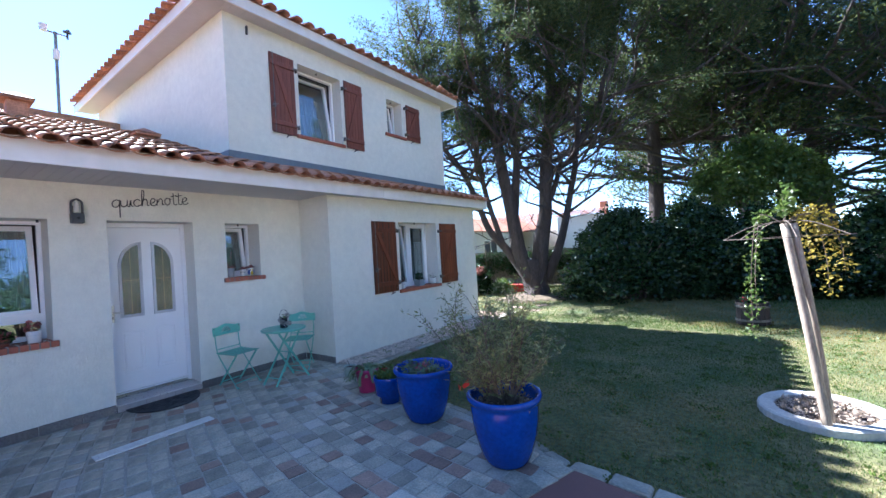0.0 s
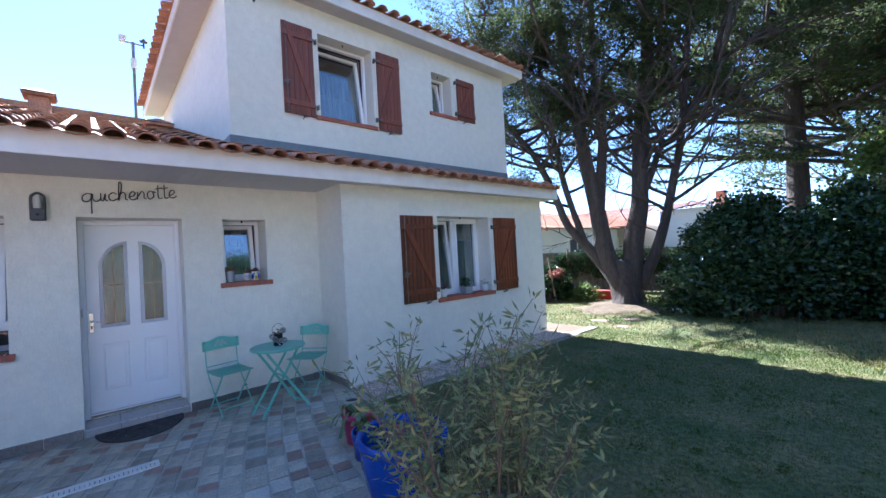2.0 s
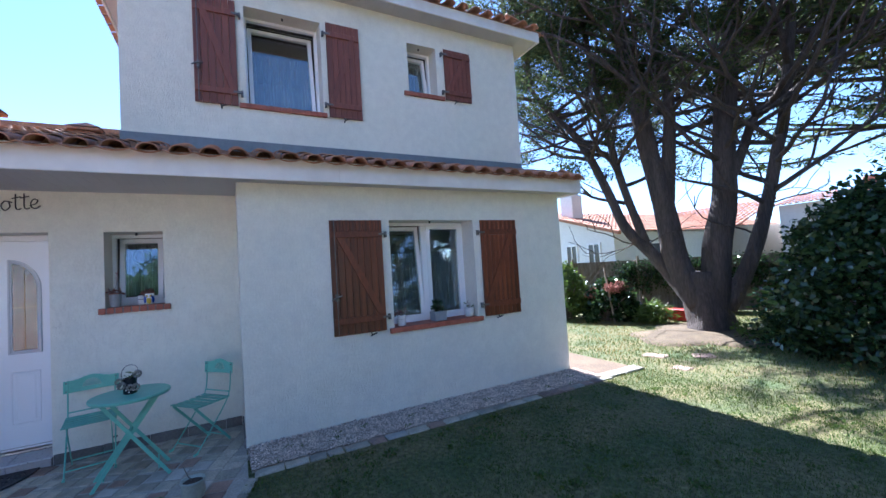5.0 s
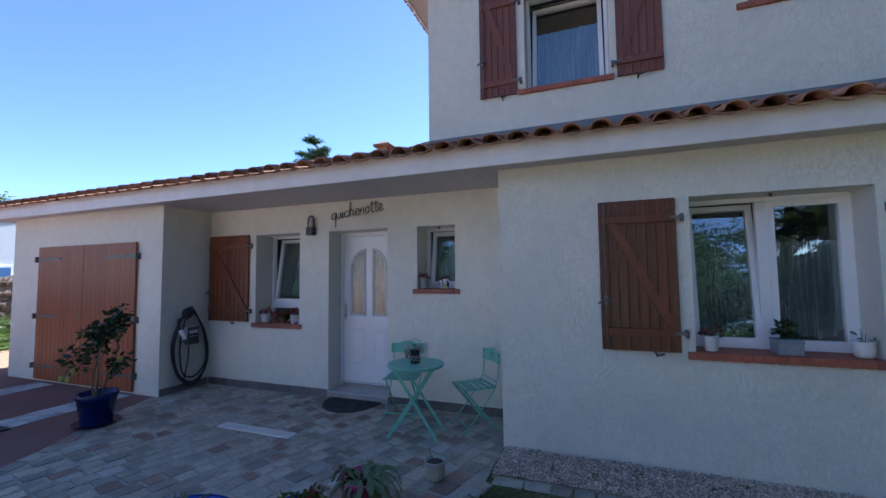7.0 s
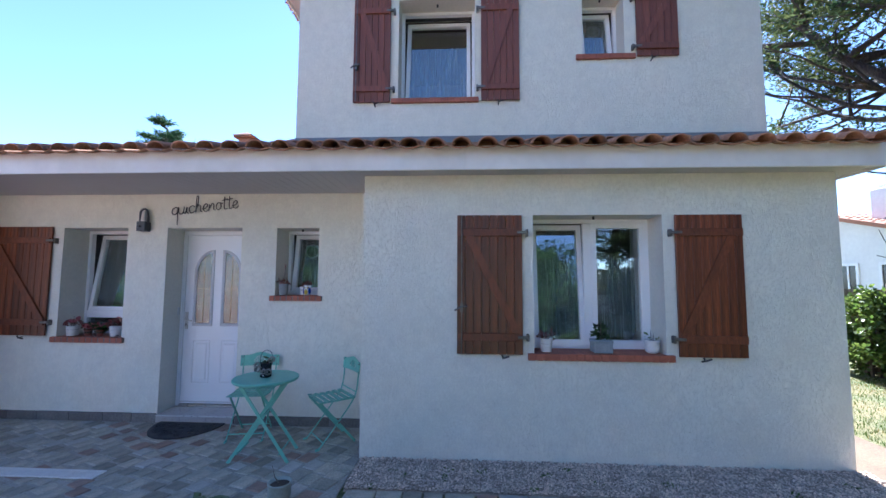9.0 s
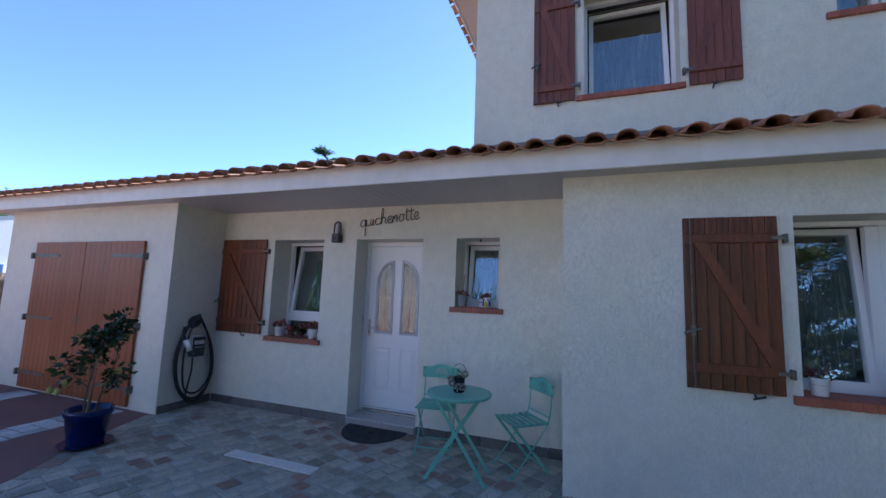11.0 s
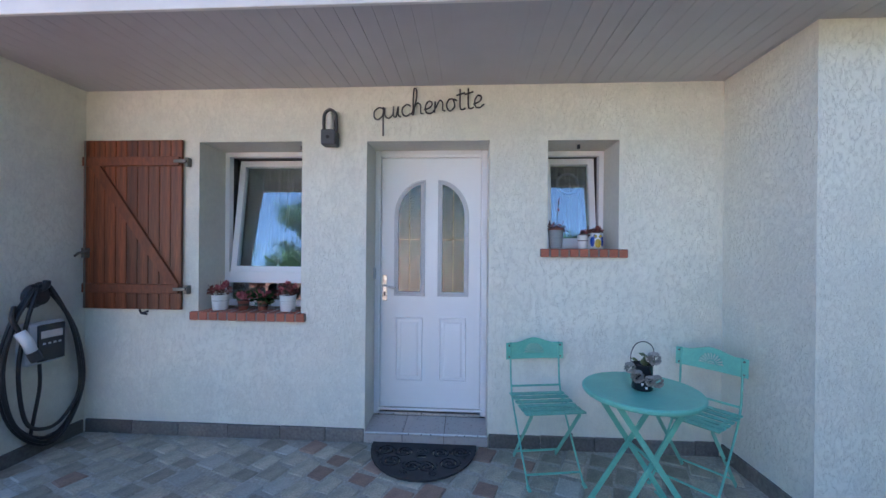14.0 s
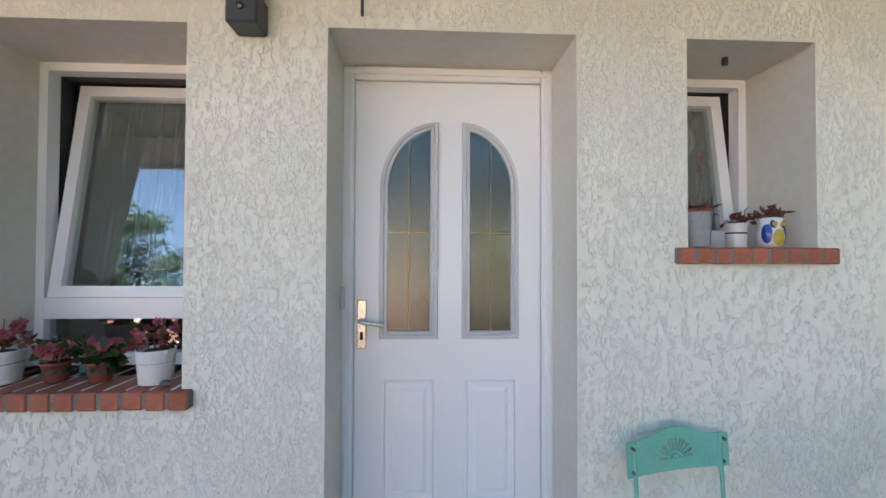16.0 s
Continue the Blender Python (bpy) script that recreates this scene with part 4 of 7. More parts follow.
# step in front of the door, in ceramic tiles
step_ob = tagged(part("entrance_step", boxes((DX + 0.0, XR + 0.018, 1.306, 2.23, G - 0.05, 0.042)), MORTAR), "low entrance step in beige-grey ceramic tiles", "step", kind="structure")
for i, (a, b) in enumerate(((1.306, 1.592), (1.598, 1.905), (1.911, 2.23))):
    bm = boxes((DX + 0.03, XR + 0.012, a, b, 0.040, 0.050))
    for v in bm.verts:
        v.co.z += 0.012 * (XR - v.co.x) / 0.3
    part("tile", bm, FLOOR_TILE, step_ob)
    part("tile", boxes((XR + 0.016, XR + 0.026, a, b, G, 0.038), bevel=0.001), FLOOR_TILE, step_ob)
part("nosing", tube([(XR + 0.02, 1.304, 0.046), (XR + 0.02, 2.232, 0.046)], 0.0075, 10), STEEL, step_ob, "aluminium step nosing")

# stone skirting along the recess
skirt = thing("baseboard", None, "dark grey-brown stone skirting along the entrance wall", "skirting", kind="structure")
for a, b in ((YG1 + 0.02, 1.30), (2.24, YP0 - 0.02)):
    y = a
    while y < b - 0.02:
        e = min(y + rt.uniform(0.28, 0.42), b)
        part("stone", boxes((XR - 0.005, XR + 0.016 + rt.uniform(0, 0.004), y + 0.002, e - 0.002, G - 0.02, 0.062 + rt.uniform(-0.004, 0.004)), bevel=0.003), SLATE, skirt)
        y = e
for yy, s in ((YG1, 1), (YP0, -1)):
    x = XR + 0.02
    while x < XP - 0.02:
        e = min(x + rt.uniform(0.25, 0.36), XP - 0.006)
        part("stone", boxes((x + 0.002, e - 0.002, *sorted((yy - 0.004 * s, yy + 0.016 * s)), G - 0.02, 0.062 + rt.uniform(-0.004, 0.004)), bevel=0.003), SLATE, skirt)
        x = e

# ---- ground ----
def flat(name, outline, z, material, label, category, thick=0.05):
    bm = bmesh.new()
    f = bm.faces.new([bm.verts.new((x, y, z)) for x, y in outline])
    if f.normal.z < 0:
        f.normal_flip()
    f.normal_update()
    res = bmesh.ops.extrude_face_region(bm, geom=[f])
    bmesh.ops.translate(bm, verts=[v for v in res["geom"] if isinstance(v, bmesh.types.BMVert)], vec=(0, 0, -thick))
    bmesh.ops.recalc_face_normals(bm, faces=bm.faces[:])
    return tagged(part(name, bm, material), label, category, kind="structure")


bm = bmesh.new()
R = 2500
vs = [bm.verts.new(p) for p in ((-R, -R, G - 0.02), (R, -R, G - 0.02), (R, R, G - 0.02), (-R, R, G - 0.02))]
bm.faces.new(vs)
tagged(part("ground", bm, GRASS_GROUND), "dry patchy garden ground", "ground", kind="structure")

EDGE = [(-5.15, -0.95), (-4.3, -0.62), (-3.6, -0.2), (-2.9, 0.0), (-2.2, 0.7), (-1.6, 1.55), (-1.25, 2.25), (-1.08, 2.75)]
LAWN_EDGE = [(-1.08, 2.75), (-1.5, 2.98), (-2.3, 3.22), (-3.2, 3.44), (-3.8, 3.66), (-4.48, 3.90)]


def inside_poly(poly, x, y):
    c = False
    for (x0, y0), (x1, y1) in zip(poly, poly[1:] + poly[:1]):
        if (y0 > y) != (y1 > y) and x < (x1 - x0) * (y - y0) / (y1 - y0) + x0:
            c = not c
    return c


PATIO = EDGE + LAWN_EDGE[1:] + [(XP, 3.905), (XR, 3.905), (XR, -0.96), (XP, -0.96)]
flat("patio_bed", PATIO, G - 0.007, JOINT, "pale mortar bed of the stone patio", "paving", 0.08)
DRIVE = [(XP, -0.955), *EDGE[1:], (12, 0.2), (12, -9.4), (-4.3, -9.4), (-5.45, -8.7), (-5.45, -5.0), (XP, -4.75)]
flat("driveway", DRIVE, G - 0.008, RED_DRIVE, "reddish-brown tarmac driveway", "driveway", 0.06)
flat("sandy_yard", [(-5.45, -5.0), (-5.45, -8.7), (-4.3, -9.4), (-4.3, -9.75), (-12, -9.75), (-12, -4.75), (XP, -4.75)], G - 0.010, SAND, "sandy strip of ground beside the garage", "ground", 0.06)
flat("end_path", [(-4.55, 8.35), (-4.7, 9.15), (-8.5, 9.15), (-12.5, 9.15), (-12.5, 8.34), (XP, 8.34), (XP, 8.35)], G - 0.006, PATH_GRAVEL, "tan gravel path round the house's end", "path", 0.05)
flat("gravel_bed", [(XP, 3.91), (-4.60, 3.93), (-4.60, 8.35), (XP, 8.35)], G - 0.006, GRAVEL_BED, "earth bed under the gravel strip", "gravel", 0.05)

rs = random.Random(11)


def stone_data(seed, w, l, h=0.03):
    """A worn rectangular stone: chamfered, its corners uneven."""
    r = random.Random(seed)
    bm = boxes((-0.5, 0.5, -0.5, 0.5, -h, 0))
    for v in bm.verts:
        v.co.x += r.uniform(-0.06, 0.06)
        v.co.y += r.uniform(-0.05, 0.05)
    bmesh.ops.scale(bm, vec=(w, l, 1), verts=bm.verts[:])
    bmesh.ops.bevel(bm, geom=[e for e in bm.edges if any(v.co.z > -0.001 for v in e.verts)], offset=0.011, segments=1, affect="EDGES")
    return bm


stone_meshes = []
for i in range(6):
    bm = stone_data(i, 1, 1)
    me = bpy.data.meshes.new("stone")
    bm.to_mesh(me)
    bm.free()
    stone_meshes.append(me)


def cobble_field(parent, spots, single, mats, joined):
    """spots: (x, y, turn, w, l, z). The single ones are objects sharing meshes; the rest one mesh."""
    kinds = joined if isinstance(joined, list) else [(joined, 1.0)]
    heaps = [([], []) for _ in kinds]
    shared = {}
    for x, y, turn, w, l, z, alone in spots:
        m = Matrix.Translation((x, y, z)) @ Matrix.Rotation(turn, 4, "Z")
        if alone:
            mat = rs.choices(mats[0], mats[1])[0]
            key = (rs.randrange(8), mat.name)
            if key not in shared:
                ww, ll = 0.155 + 0.012 * (key[0] % 3), 0.17 + 0.03 * (key[0] % 4)
                bm = stone_data(key[0] * 7 + len(shared), ww, ll)
                ob = part("stone", bm, mat, parent)
                shared[key] = (ob.data, ww, ll)
                first = ob
            else:
                first = link_mesh("stone", shared[key][0], None, parent)
            _, ww, ll = shared[key]
            first.matrix_world = m @ Matrix.Diagonal((w / ww, l / ll, 1, 1))
        else:
            src = stone_meshes[rs.randrange(6)]
            jv, jf = rs.choices(heaps, [k[1] for k in kinds])[0]
            b = len(jv)
            jv += [m @ Vector((v.co.x * w, v.co.y * l, v.co.z)) for v in src.vertices]
            jf += [[k + b for k in p.vertices] for p in src.polygons]
    for (jv, jf), (mat, _) in zip(heaps, kinds):
        if jv:
            r = raw("stone_rest", jv, jf, mat, parent, "worn paving stones")
            r["kind"] = "stuff"


patio = thing("patio", None, "patio of worn grey, beige and rust paving stones in gently curving courses", "paving", kind="structure")
spots, count = [], 0
v = -1.6
row = 0
while v < 6.2:
    wrow = rs.uniform(0.145, 0.185)
    u = -6.2 + (0.1 if row % 2 else 0)
    while u < 1.0:
        l = rs.uniform(0.13, 0.225)
        uc, vc = u + l / 2, v + wrow / 2
        # courses run outwards from the house, swung round and bowed
        bow = 0.035 * (uc + 3.6) ** 2
        x = uc * 0.97
        y = vc - 0.42 * (uc + 3.6) * 0.55 + bow - 0.4
        turn = math.atan2(-0.231 + 0.07 * (uc + 3.6), 0.97)
        if inside_poly(PATIO, x, y) and inside_poly(PATIO, x + 0.05, y + 0.05) and inside_poly(PATIO, x - 0.06, y - 0.06):
            alone = x < -3.9 and count < 300
            count += alone
            spots.append((x, y, turn, l - 0.022, wrow - 0.02, G + rs.uniform(-0.004, 0.003), alone))
        u += l
    v += wrow
    row += 1
cobble_field(patio, spots, 300, ([COBBLE, COBBLE_PALE, COBBLE_RED], [0.76, 0.11, 0.13]), [(COBBLE_J, 0.72), (COBBLE_PALE_J, 0.14), (COBBLE_RED_J, 0.14)])

# edging stones: along the gravel, the lawn and the drive
edging = thing("edging", None, "row of flat pale edging stones", "edging", kind="structure")
spots = []
y = 3.95
while y < 8.4:
    l = rs.uniform(0.16, 0.26)
    spots.append((-4.55 + rs.uniform(-0.01, 0.01), y + l / 2, 0, 0.11, l - 0.012, G - 0.002, True))
    y += l
for (x0, y0), (x1, y1) in zip(LAWN_EDGE, LAWN_EDGE[1:]):
    d = math.hypot(x1 - x0, y1 - y0)
    n = max(1, round(d / 0.26))
    for k in range(n):
        t = (k + 0.5) / n
        spots.append((x0 + (x1 - x0) * t, y0 + (y1 - y0) * t + 0.04, math.atan2(y1 - y0, x1 - x0), d / n - 0.015, 0.08, G - 0.004, True))
x = -1.05
while x < 3.2:
    l = rs.uniform(0.2, 0.3)
    spots.append((x + l / 2, 2.78 - 0.12 * (x + 1.05), -0.12, l - 0.015, 0.125, G + 0.006 + rs.uniform(-0.006, 0.006), True))
    x += l
y = 8.4
while y < 9.1:
    spots.append((-4.62, y + 0.2, 0, 0.2, 0.38, G + 0.008, True))
    y += 0.4
cobble_field(edging, spots, 300, ([COBBLE_PALE, COBBLE, COBBLE_RED], [0.05, 0.75, 0.2]), COBBLE_J)

# pale sett bands across the drive, and the slot drain
bands = thing("drive_bands", None, "pale stone sett bands crossing the red driveway", "paving", kind="structure")
spots = []
for y_wall in (-1.60, -3.44):
    x = -5.1
    while x < 3.0:
        l = rs.uniform(0.14, 0.24)
        for j in range(3):
            k = -0.28 if x > -3.7 else 0.02
            spots.append((x + l / 2, y_wall + k * (x + 3.7) + (j - 1) * 0.14, math.atan(k), l - 0.014, 0.135, G + rs.uniform(-0.002, 0.004), False))
        x += l
border = []
for i in range(len(EDGE) - 1):
    (x0, y0), (x1, y1) = EDGE[i], EDGE[i + 1]
    d = math.hypot(x1 - x0, y1 - y0)
    n = max(1, round(d / 0.2))
    for kk in range(n):
        t = (kk + 0.5) / n
        border.append((x0 + (x1 - x0) * t, y0 + (y1 - y0) * t, math.atan2(y1 - y0, x1 - x0), d / n - 0.012, 0.15, G + 0.002, False))
cobble_field(bands, border, 0, ([COBBLE], [1]), [(COBBLE_J, 0.8), (COBBLE_RED_J, 0.2)])
cobble_field(bands, spots, 0, ([COBBLE_PALE], [1]), surface("pale_setts", (0.58, 0.56, 0.52), (0.46, 0.44, 0.41), 0.75, 7, 60, 0.2, 0.4, 55, rand=0.25, island=True))
tagged(part("slot_drain", boxes((-3.83, -3.70, -4.05, -1.35, G - 0.02, G + 0.010), bevel=0.002), RUBBER), "dark slot drain across the driveway", "drain", kind="structure")
grate = thing("drain_grate", None, "pale perforated drain grate set in the patio", "drain")
gv, gf = plate(1.0, 0.135, 0.012, lambda y, z: not (0.02 < z < 0.115 and (abs(y) < 0.48) and int((y + 0.5) / 0.0075) % 4 == 0), 0.0075)
raw("grate", [(-4.755 + z, y + 1.31, G + 0.004 + x) for x, y, z in gv], gf, GRATE, grate)
part("channel", boxes((-4.75, -4.625, 0.82, 1.80, G - 0.02, G - 0.006)), ANTHRACITE, grate)

# gravel: many small stones on the bed
gr = np.random.default_rng(3)
N = 22000
ctr = np.stack([gr.uniform(XP + 0.01, -4.61, N), gr.uniform(3.93, 8.4, N), np.full(N, G + 0.002) + gr.uniform(0, 0.012, N)], 1)
size = gr.uniform(0.005, 0.0145, N)
oct_v = np.array([(1, 0, 0), (0, 1, 0), (-1, 0, 0), (0, -1, 0), (0, 0, 0.8), (0, 0, -0.5)])
oct_f = np.array([(0, 1, 4), (1, 2, 4), (2, 3, 4), (3, 0, 4), (1, 0, 5), (2, 1, 5), (3, 2, 5), (0, 3, 5)])
ang = gr.uniform(0, 6.28, N)
loc = oct_v[None] * size[:, None, None] * gr.uniform(0.6, 1.25, (N, 1, 3))
rx = loc[..., 0] * np.cos(ang)[:, None] - loc[..., 1] * np.sin(ang)[:, None]
ry = loc[..., 0] * np.sin(ang)[:, None] + loc[..., 1] * np.cos(ang)[:, None]
gverts = np.stack([rx, ry, loc[..., 2]], -1) + ctr[:, None]
gfaces = (oct_f[None] + (np.arange(N) * 6)[:, None, None]).reshape(-1, 3)


def arrays(name, verts, faces, material, parent=None, label="", uv=False):
    """A mesh from numpy arrays of vertices (n, 3) and equal-sided faces."""
    verts, faces = np.asarray(verts, np.float32).reshape(-1, 3), np.asarray(faces, np.int32)
    me = bpy.data.meshes.new(name)
    me.vertices.add(len(verts))
    me.vertices.foreach_set("co", verts.ravel())
    k = faces.shape[1]
    me.loops.add(faces.size)
    me.loops.foreach_set("vertex_index", faces.ravel())
    me.polygons.add(len(faces))
    me.polygons.foreach_set("loop_start", np.arange(len(faces), dtype=np.int32) * k)
    me.update(calc_edges=True)
    return link_mesh(name, me, material, parent, label)


tagged(arrays("gravel", gverts, gfaces, GRAVEL), "strip of pale mixed gravel along the bay wall", "gravel", kind="stuff")

# grass
LAWN = [(-4.44, 3.94), *LAWN_EDGE[::-1][1:], (3.5, 2.4), (9, 2.4), (9, 30), (-9, 30), (-9, 9.2), (-4.62, 9.2), (-4.44, 8.3)]


def blades(name, n, x0, x1, y0, y1, h, w, seed, label, dry=False):
    g = np.random.default_rng(seed)
    p = np.stack([g.uniform(x0, x1, n), g.uniform(y0, y1, n)], 1)
    # thin where the lawn is worn
    wear = np.sin(p[:, 0] * 1.7 + np.sin(p[:, 1] * 1.1) * 2) * np.sin(p[:, 1] * 1.3 + 0.7) + g.uniform(-0.9, 0.9, n)
    ok = np.array([inside_poly(LAWN, x, y) and math.hypot(x - 0.62, y - 4.71) > 0.49 for x, y in p]) & (wear > -0.85)
    drift = np.sin(p[:, 0] * 0.9 + 1.3 + np.sin(p[:, 1] * 0.6) * 1.5) + np.sin(p[:, 1] * 0.8 + p[:, 0] * 0.4) + 0.5 * np.sin(p[:, 0] * 3.1) * np.sin(p[:, 1] * 2.7) + g.normal(0, 0.45, n)
    ok &= (drift > 0.35) if dry else (drift < 0.75)
    p = p[ok]
    n = len(p)
    a = g.uniform(0, 6.28, n)
    hh, lean = h * g.uniform(0.45, 1.2, n), g.uniform(0.2, 0.9, n)
    side = np.stack([np.cos(a), np.sin(a), np.zeros(n)], 1) * w
    tip = np.stack([-np.sin(a) * lean * hh, np.cos(a) * lean * hh, hh], 1)
    base = np.concatenate([p, np.full((n, 1), G - 0.02)], 1)
    verts = np.stack([base - side, base + side, base + tip], 1)
    return tagged(arrays(name, verts, np.arange(n * 3).reshape(-1, 3), STRAW if dry else GRASS), label, "grass", kind="stuff")


blades("grass", 120000, -4.6, 2.5, 2.4, 9.2, 0.024, 0.003, 21, "short dry lawn grass, green and straw-coloured")
blades("dry_grass", 90000, -4.6, 2.5, 2.4, 9.2, 0.02, 0.003, 23, "dead straw-coloured patches in the lawn", True)
blades("dry_grass", 50000, -8.8, 3.5, 8.2, 16, 0.04, 0.006, 24, "dead straw-coloured patches further off", True)
blades("grass", 60000, -8.8, 3.5, 8.2, 16, 0.045, 0.006, 22, "short dry lawn grass further off")

# ---- plants: generators ----
def leaf_cloud(g, centres, per, spread, size, width, flat_z=1.0, droop=0.0, upward=0.0):
    """Pointed leaves, `per` round each centre; returns vertices (n, 4, 3)."""
    c = np.repeat(np.asarray(centres, float), per, 0)
    n = len(c)
    off = g.normal(0, 1, (n, 3))
    off /= np.maximum(1e-6, np.linalg.norm(off, axis=1))[:, None]
    sp = np.repeat(np.broadcast_to(np.asarray(spread, float), (len(centres),)), per)
    off *= (g.uniform(0, 1, n) ** 0.45 * sp)[:, None]
    off[:, 2] *= flat_z
    p = c + off
    d = g.normal(0, 1, (n, 3)) + off / np.maximum(1e-6, sp)[:, None] * 1.2
    d[:, 2] = d[:, 2] * 0.6 - droop + upward
    d /= np.maximum(1e-6, np.linalg.norm(d, axis=1))[:, None]
    s = np.cross(d, g.normal(0, 1, (n, 3)))
    s /= np.maximum(1e-6, np.linalg.norm(s, axis=1))[:, None]
    L = (size * g.uniform(0.55, 1.3, n))[:, None]
    W = (width * g.uniform(0.7, 1.2, n))[:, None]
    nrm = np.cross(d, s)
    return np.stack([p, p + d * L * 0.45 + s * W + nrm * L * 0.06, p + d * L, p + d * L * 0.45 - s * W + nrm * L * 0.06], 1)


def leaves(name, v, material, parent, label=""):
    return arrays(name, v.reshape(-1, 3), np.arange(len(v) * 4).reshape(-1, 4), material, parent, label)


def grow(r, bm, start, heading, length, radius, depth, tips, bend=0.25, sides=6, kids=(3, 5), shrink=0.62, rise=0.1):
    """A limb that bends, tapers and forks; collects where twigs end."""
    p, d = Vector(start), Vector(heading).normalized()
    pts, n = [p.copy()], 6
    for i in range(n):
        d = (d + Vector((r.uniform(-1, 1), r.uniform(-1, 1), r.uniform(-0.6, 0.8))) * bend + Vector((0, 0, rise))).normalized()
        p = p + d * length / n
        pts.append(p.copy())
    add_tube(bm, pts, radius, sides, end=radius * 0.45)
    if depth == 0:
        tips += pts[3:]
        return
    for k in range(r.randint(*kids)):
        i = r.randint(2, n)
        h = ((pts[min(i, n)] - pts[i - 1]).normalized() + Vector((r.uniform(-1, 1), r.uniform(-1, 1), r.uniform(-0.5, 0.7))) * 0.9).normalized()
        grow(r, bm, pts[i], h, length * shrink * r.uniform(0.8, 1.2), radius * 0.5, depth - 1, tips, bend, max(4, sides - 1), kids, shrink, rise)


def weed_patches(name, label, n, x0, x1, y0, y1, seed, per, spread, size, width, z, keep=lambda x, y: True):
    """Low rosettes of small leaves scattered over the ground."""
    gg = np.random.default_rng(seed)
    p = np.stack([gg.uniform(x0, x1, n), gg.uniform(y0, y1, n)], 1)
    p = np.array([(x, y, z) for x, y in p if keep(x, y)])
    v = leaf_cloud(gg, p, per, gg.uniform(0.4, 1.2, len(p)) * spread, size, width, 0.12, 0.0, 0.7)
    tagged(leaves(name, v, BRIGHT, None), label, "weeds", kind="stuff")


def stem(bm, pts, r0, r1, sides=12, rough=0.06, seed=1):
    """A thick tapering stem with a fluted, uneven surface."""
    r = random.Random(seed)
    path = smooth_path(pts, 5)
    n0 = len(bm.verts)
    add_tube(bm, path, r0, sides, end=r1)
    bm.verts.ensure_lookup_table()
    for i in range(n0, len(bm.verts)):
        ring, k = divmod(i - n0, sides)
        cpt = path[min(ring, len(path) - 1)]
        f = 1 + rough * math.sin(k * 2.3 + seed) + rough * 0.8 * math.sin(k * 5.1 + ring * 0.4) + r.uniform(-0.02, 0.02)
        bm.verts[i].co = cpt + (bm.verts[i].co - cpt) * f
    return path


def mound(x, y, r, h, label):
    bm = lathe([(r, G - 0.05), (r * 0.97, G - 0.012), (r * 0.7, G + h * 0.45), (r * 0.4, G + h * 0.85), (0.02, G + h)], 40)
    for v in bm.verts:
        a = math.atan2(v.co.y, v.co.x)
        f = 1 + 0.16 * math.sin(3 * a + x) + 0.09 * math.sin(7 * a)
        v.co.x, v.co.y = v.co.x * f, v.co.y * f
    ob = tagged(part("earth_mound", bm, EARTH, smooth=True), label, "ground", kind="structure")
    ob.location = (x, y, 0)


weed_patches("lawn_weed", "low clover and weeds among the dry lawn grass", 520, -4.4, 2.4, 2.7, 9.0, 31, 22, 0.10, 0.028, 0.010, G - 0.012, lambda x, y: inside_poly(LAWN, x, y) and math.hypot(x - 0.62, y - 4.71) > 0.55)
weed_patches("gravel_weed", "small green weeds growing through the gravel", 16, XP + 0.08, -4.62, 4.1, 8.2, 32, 16, 0.05, 0.03, 0.009, G + 0.008)

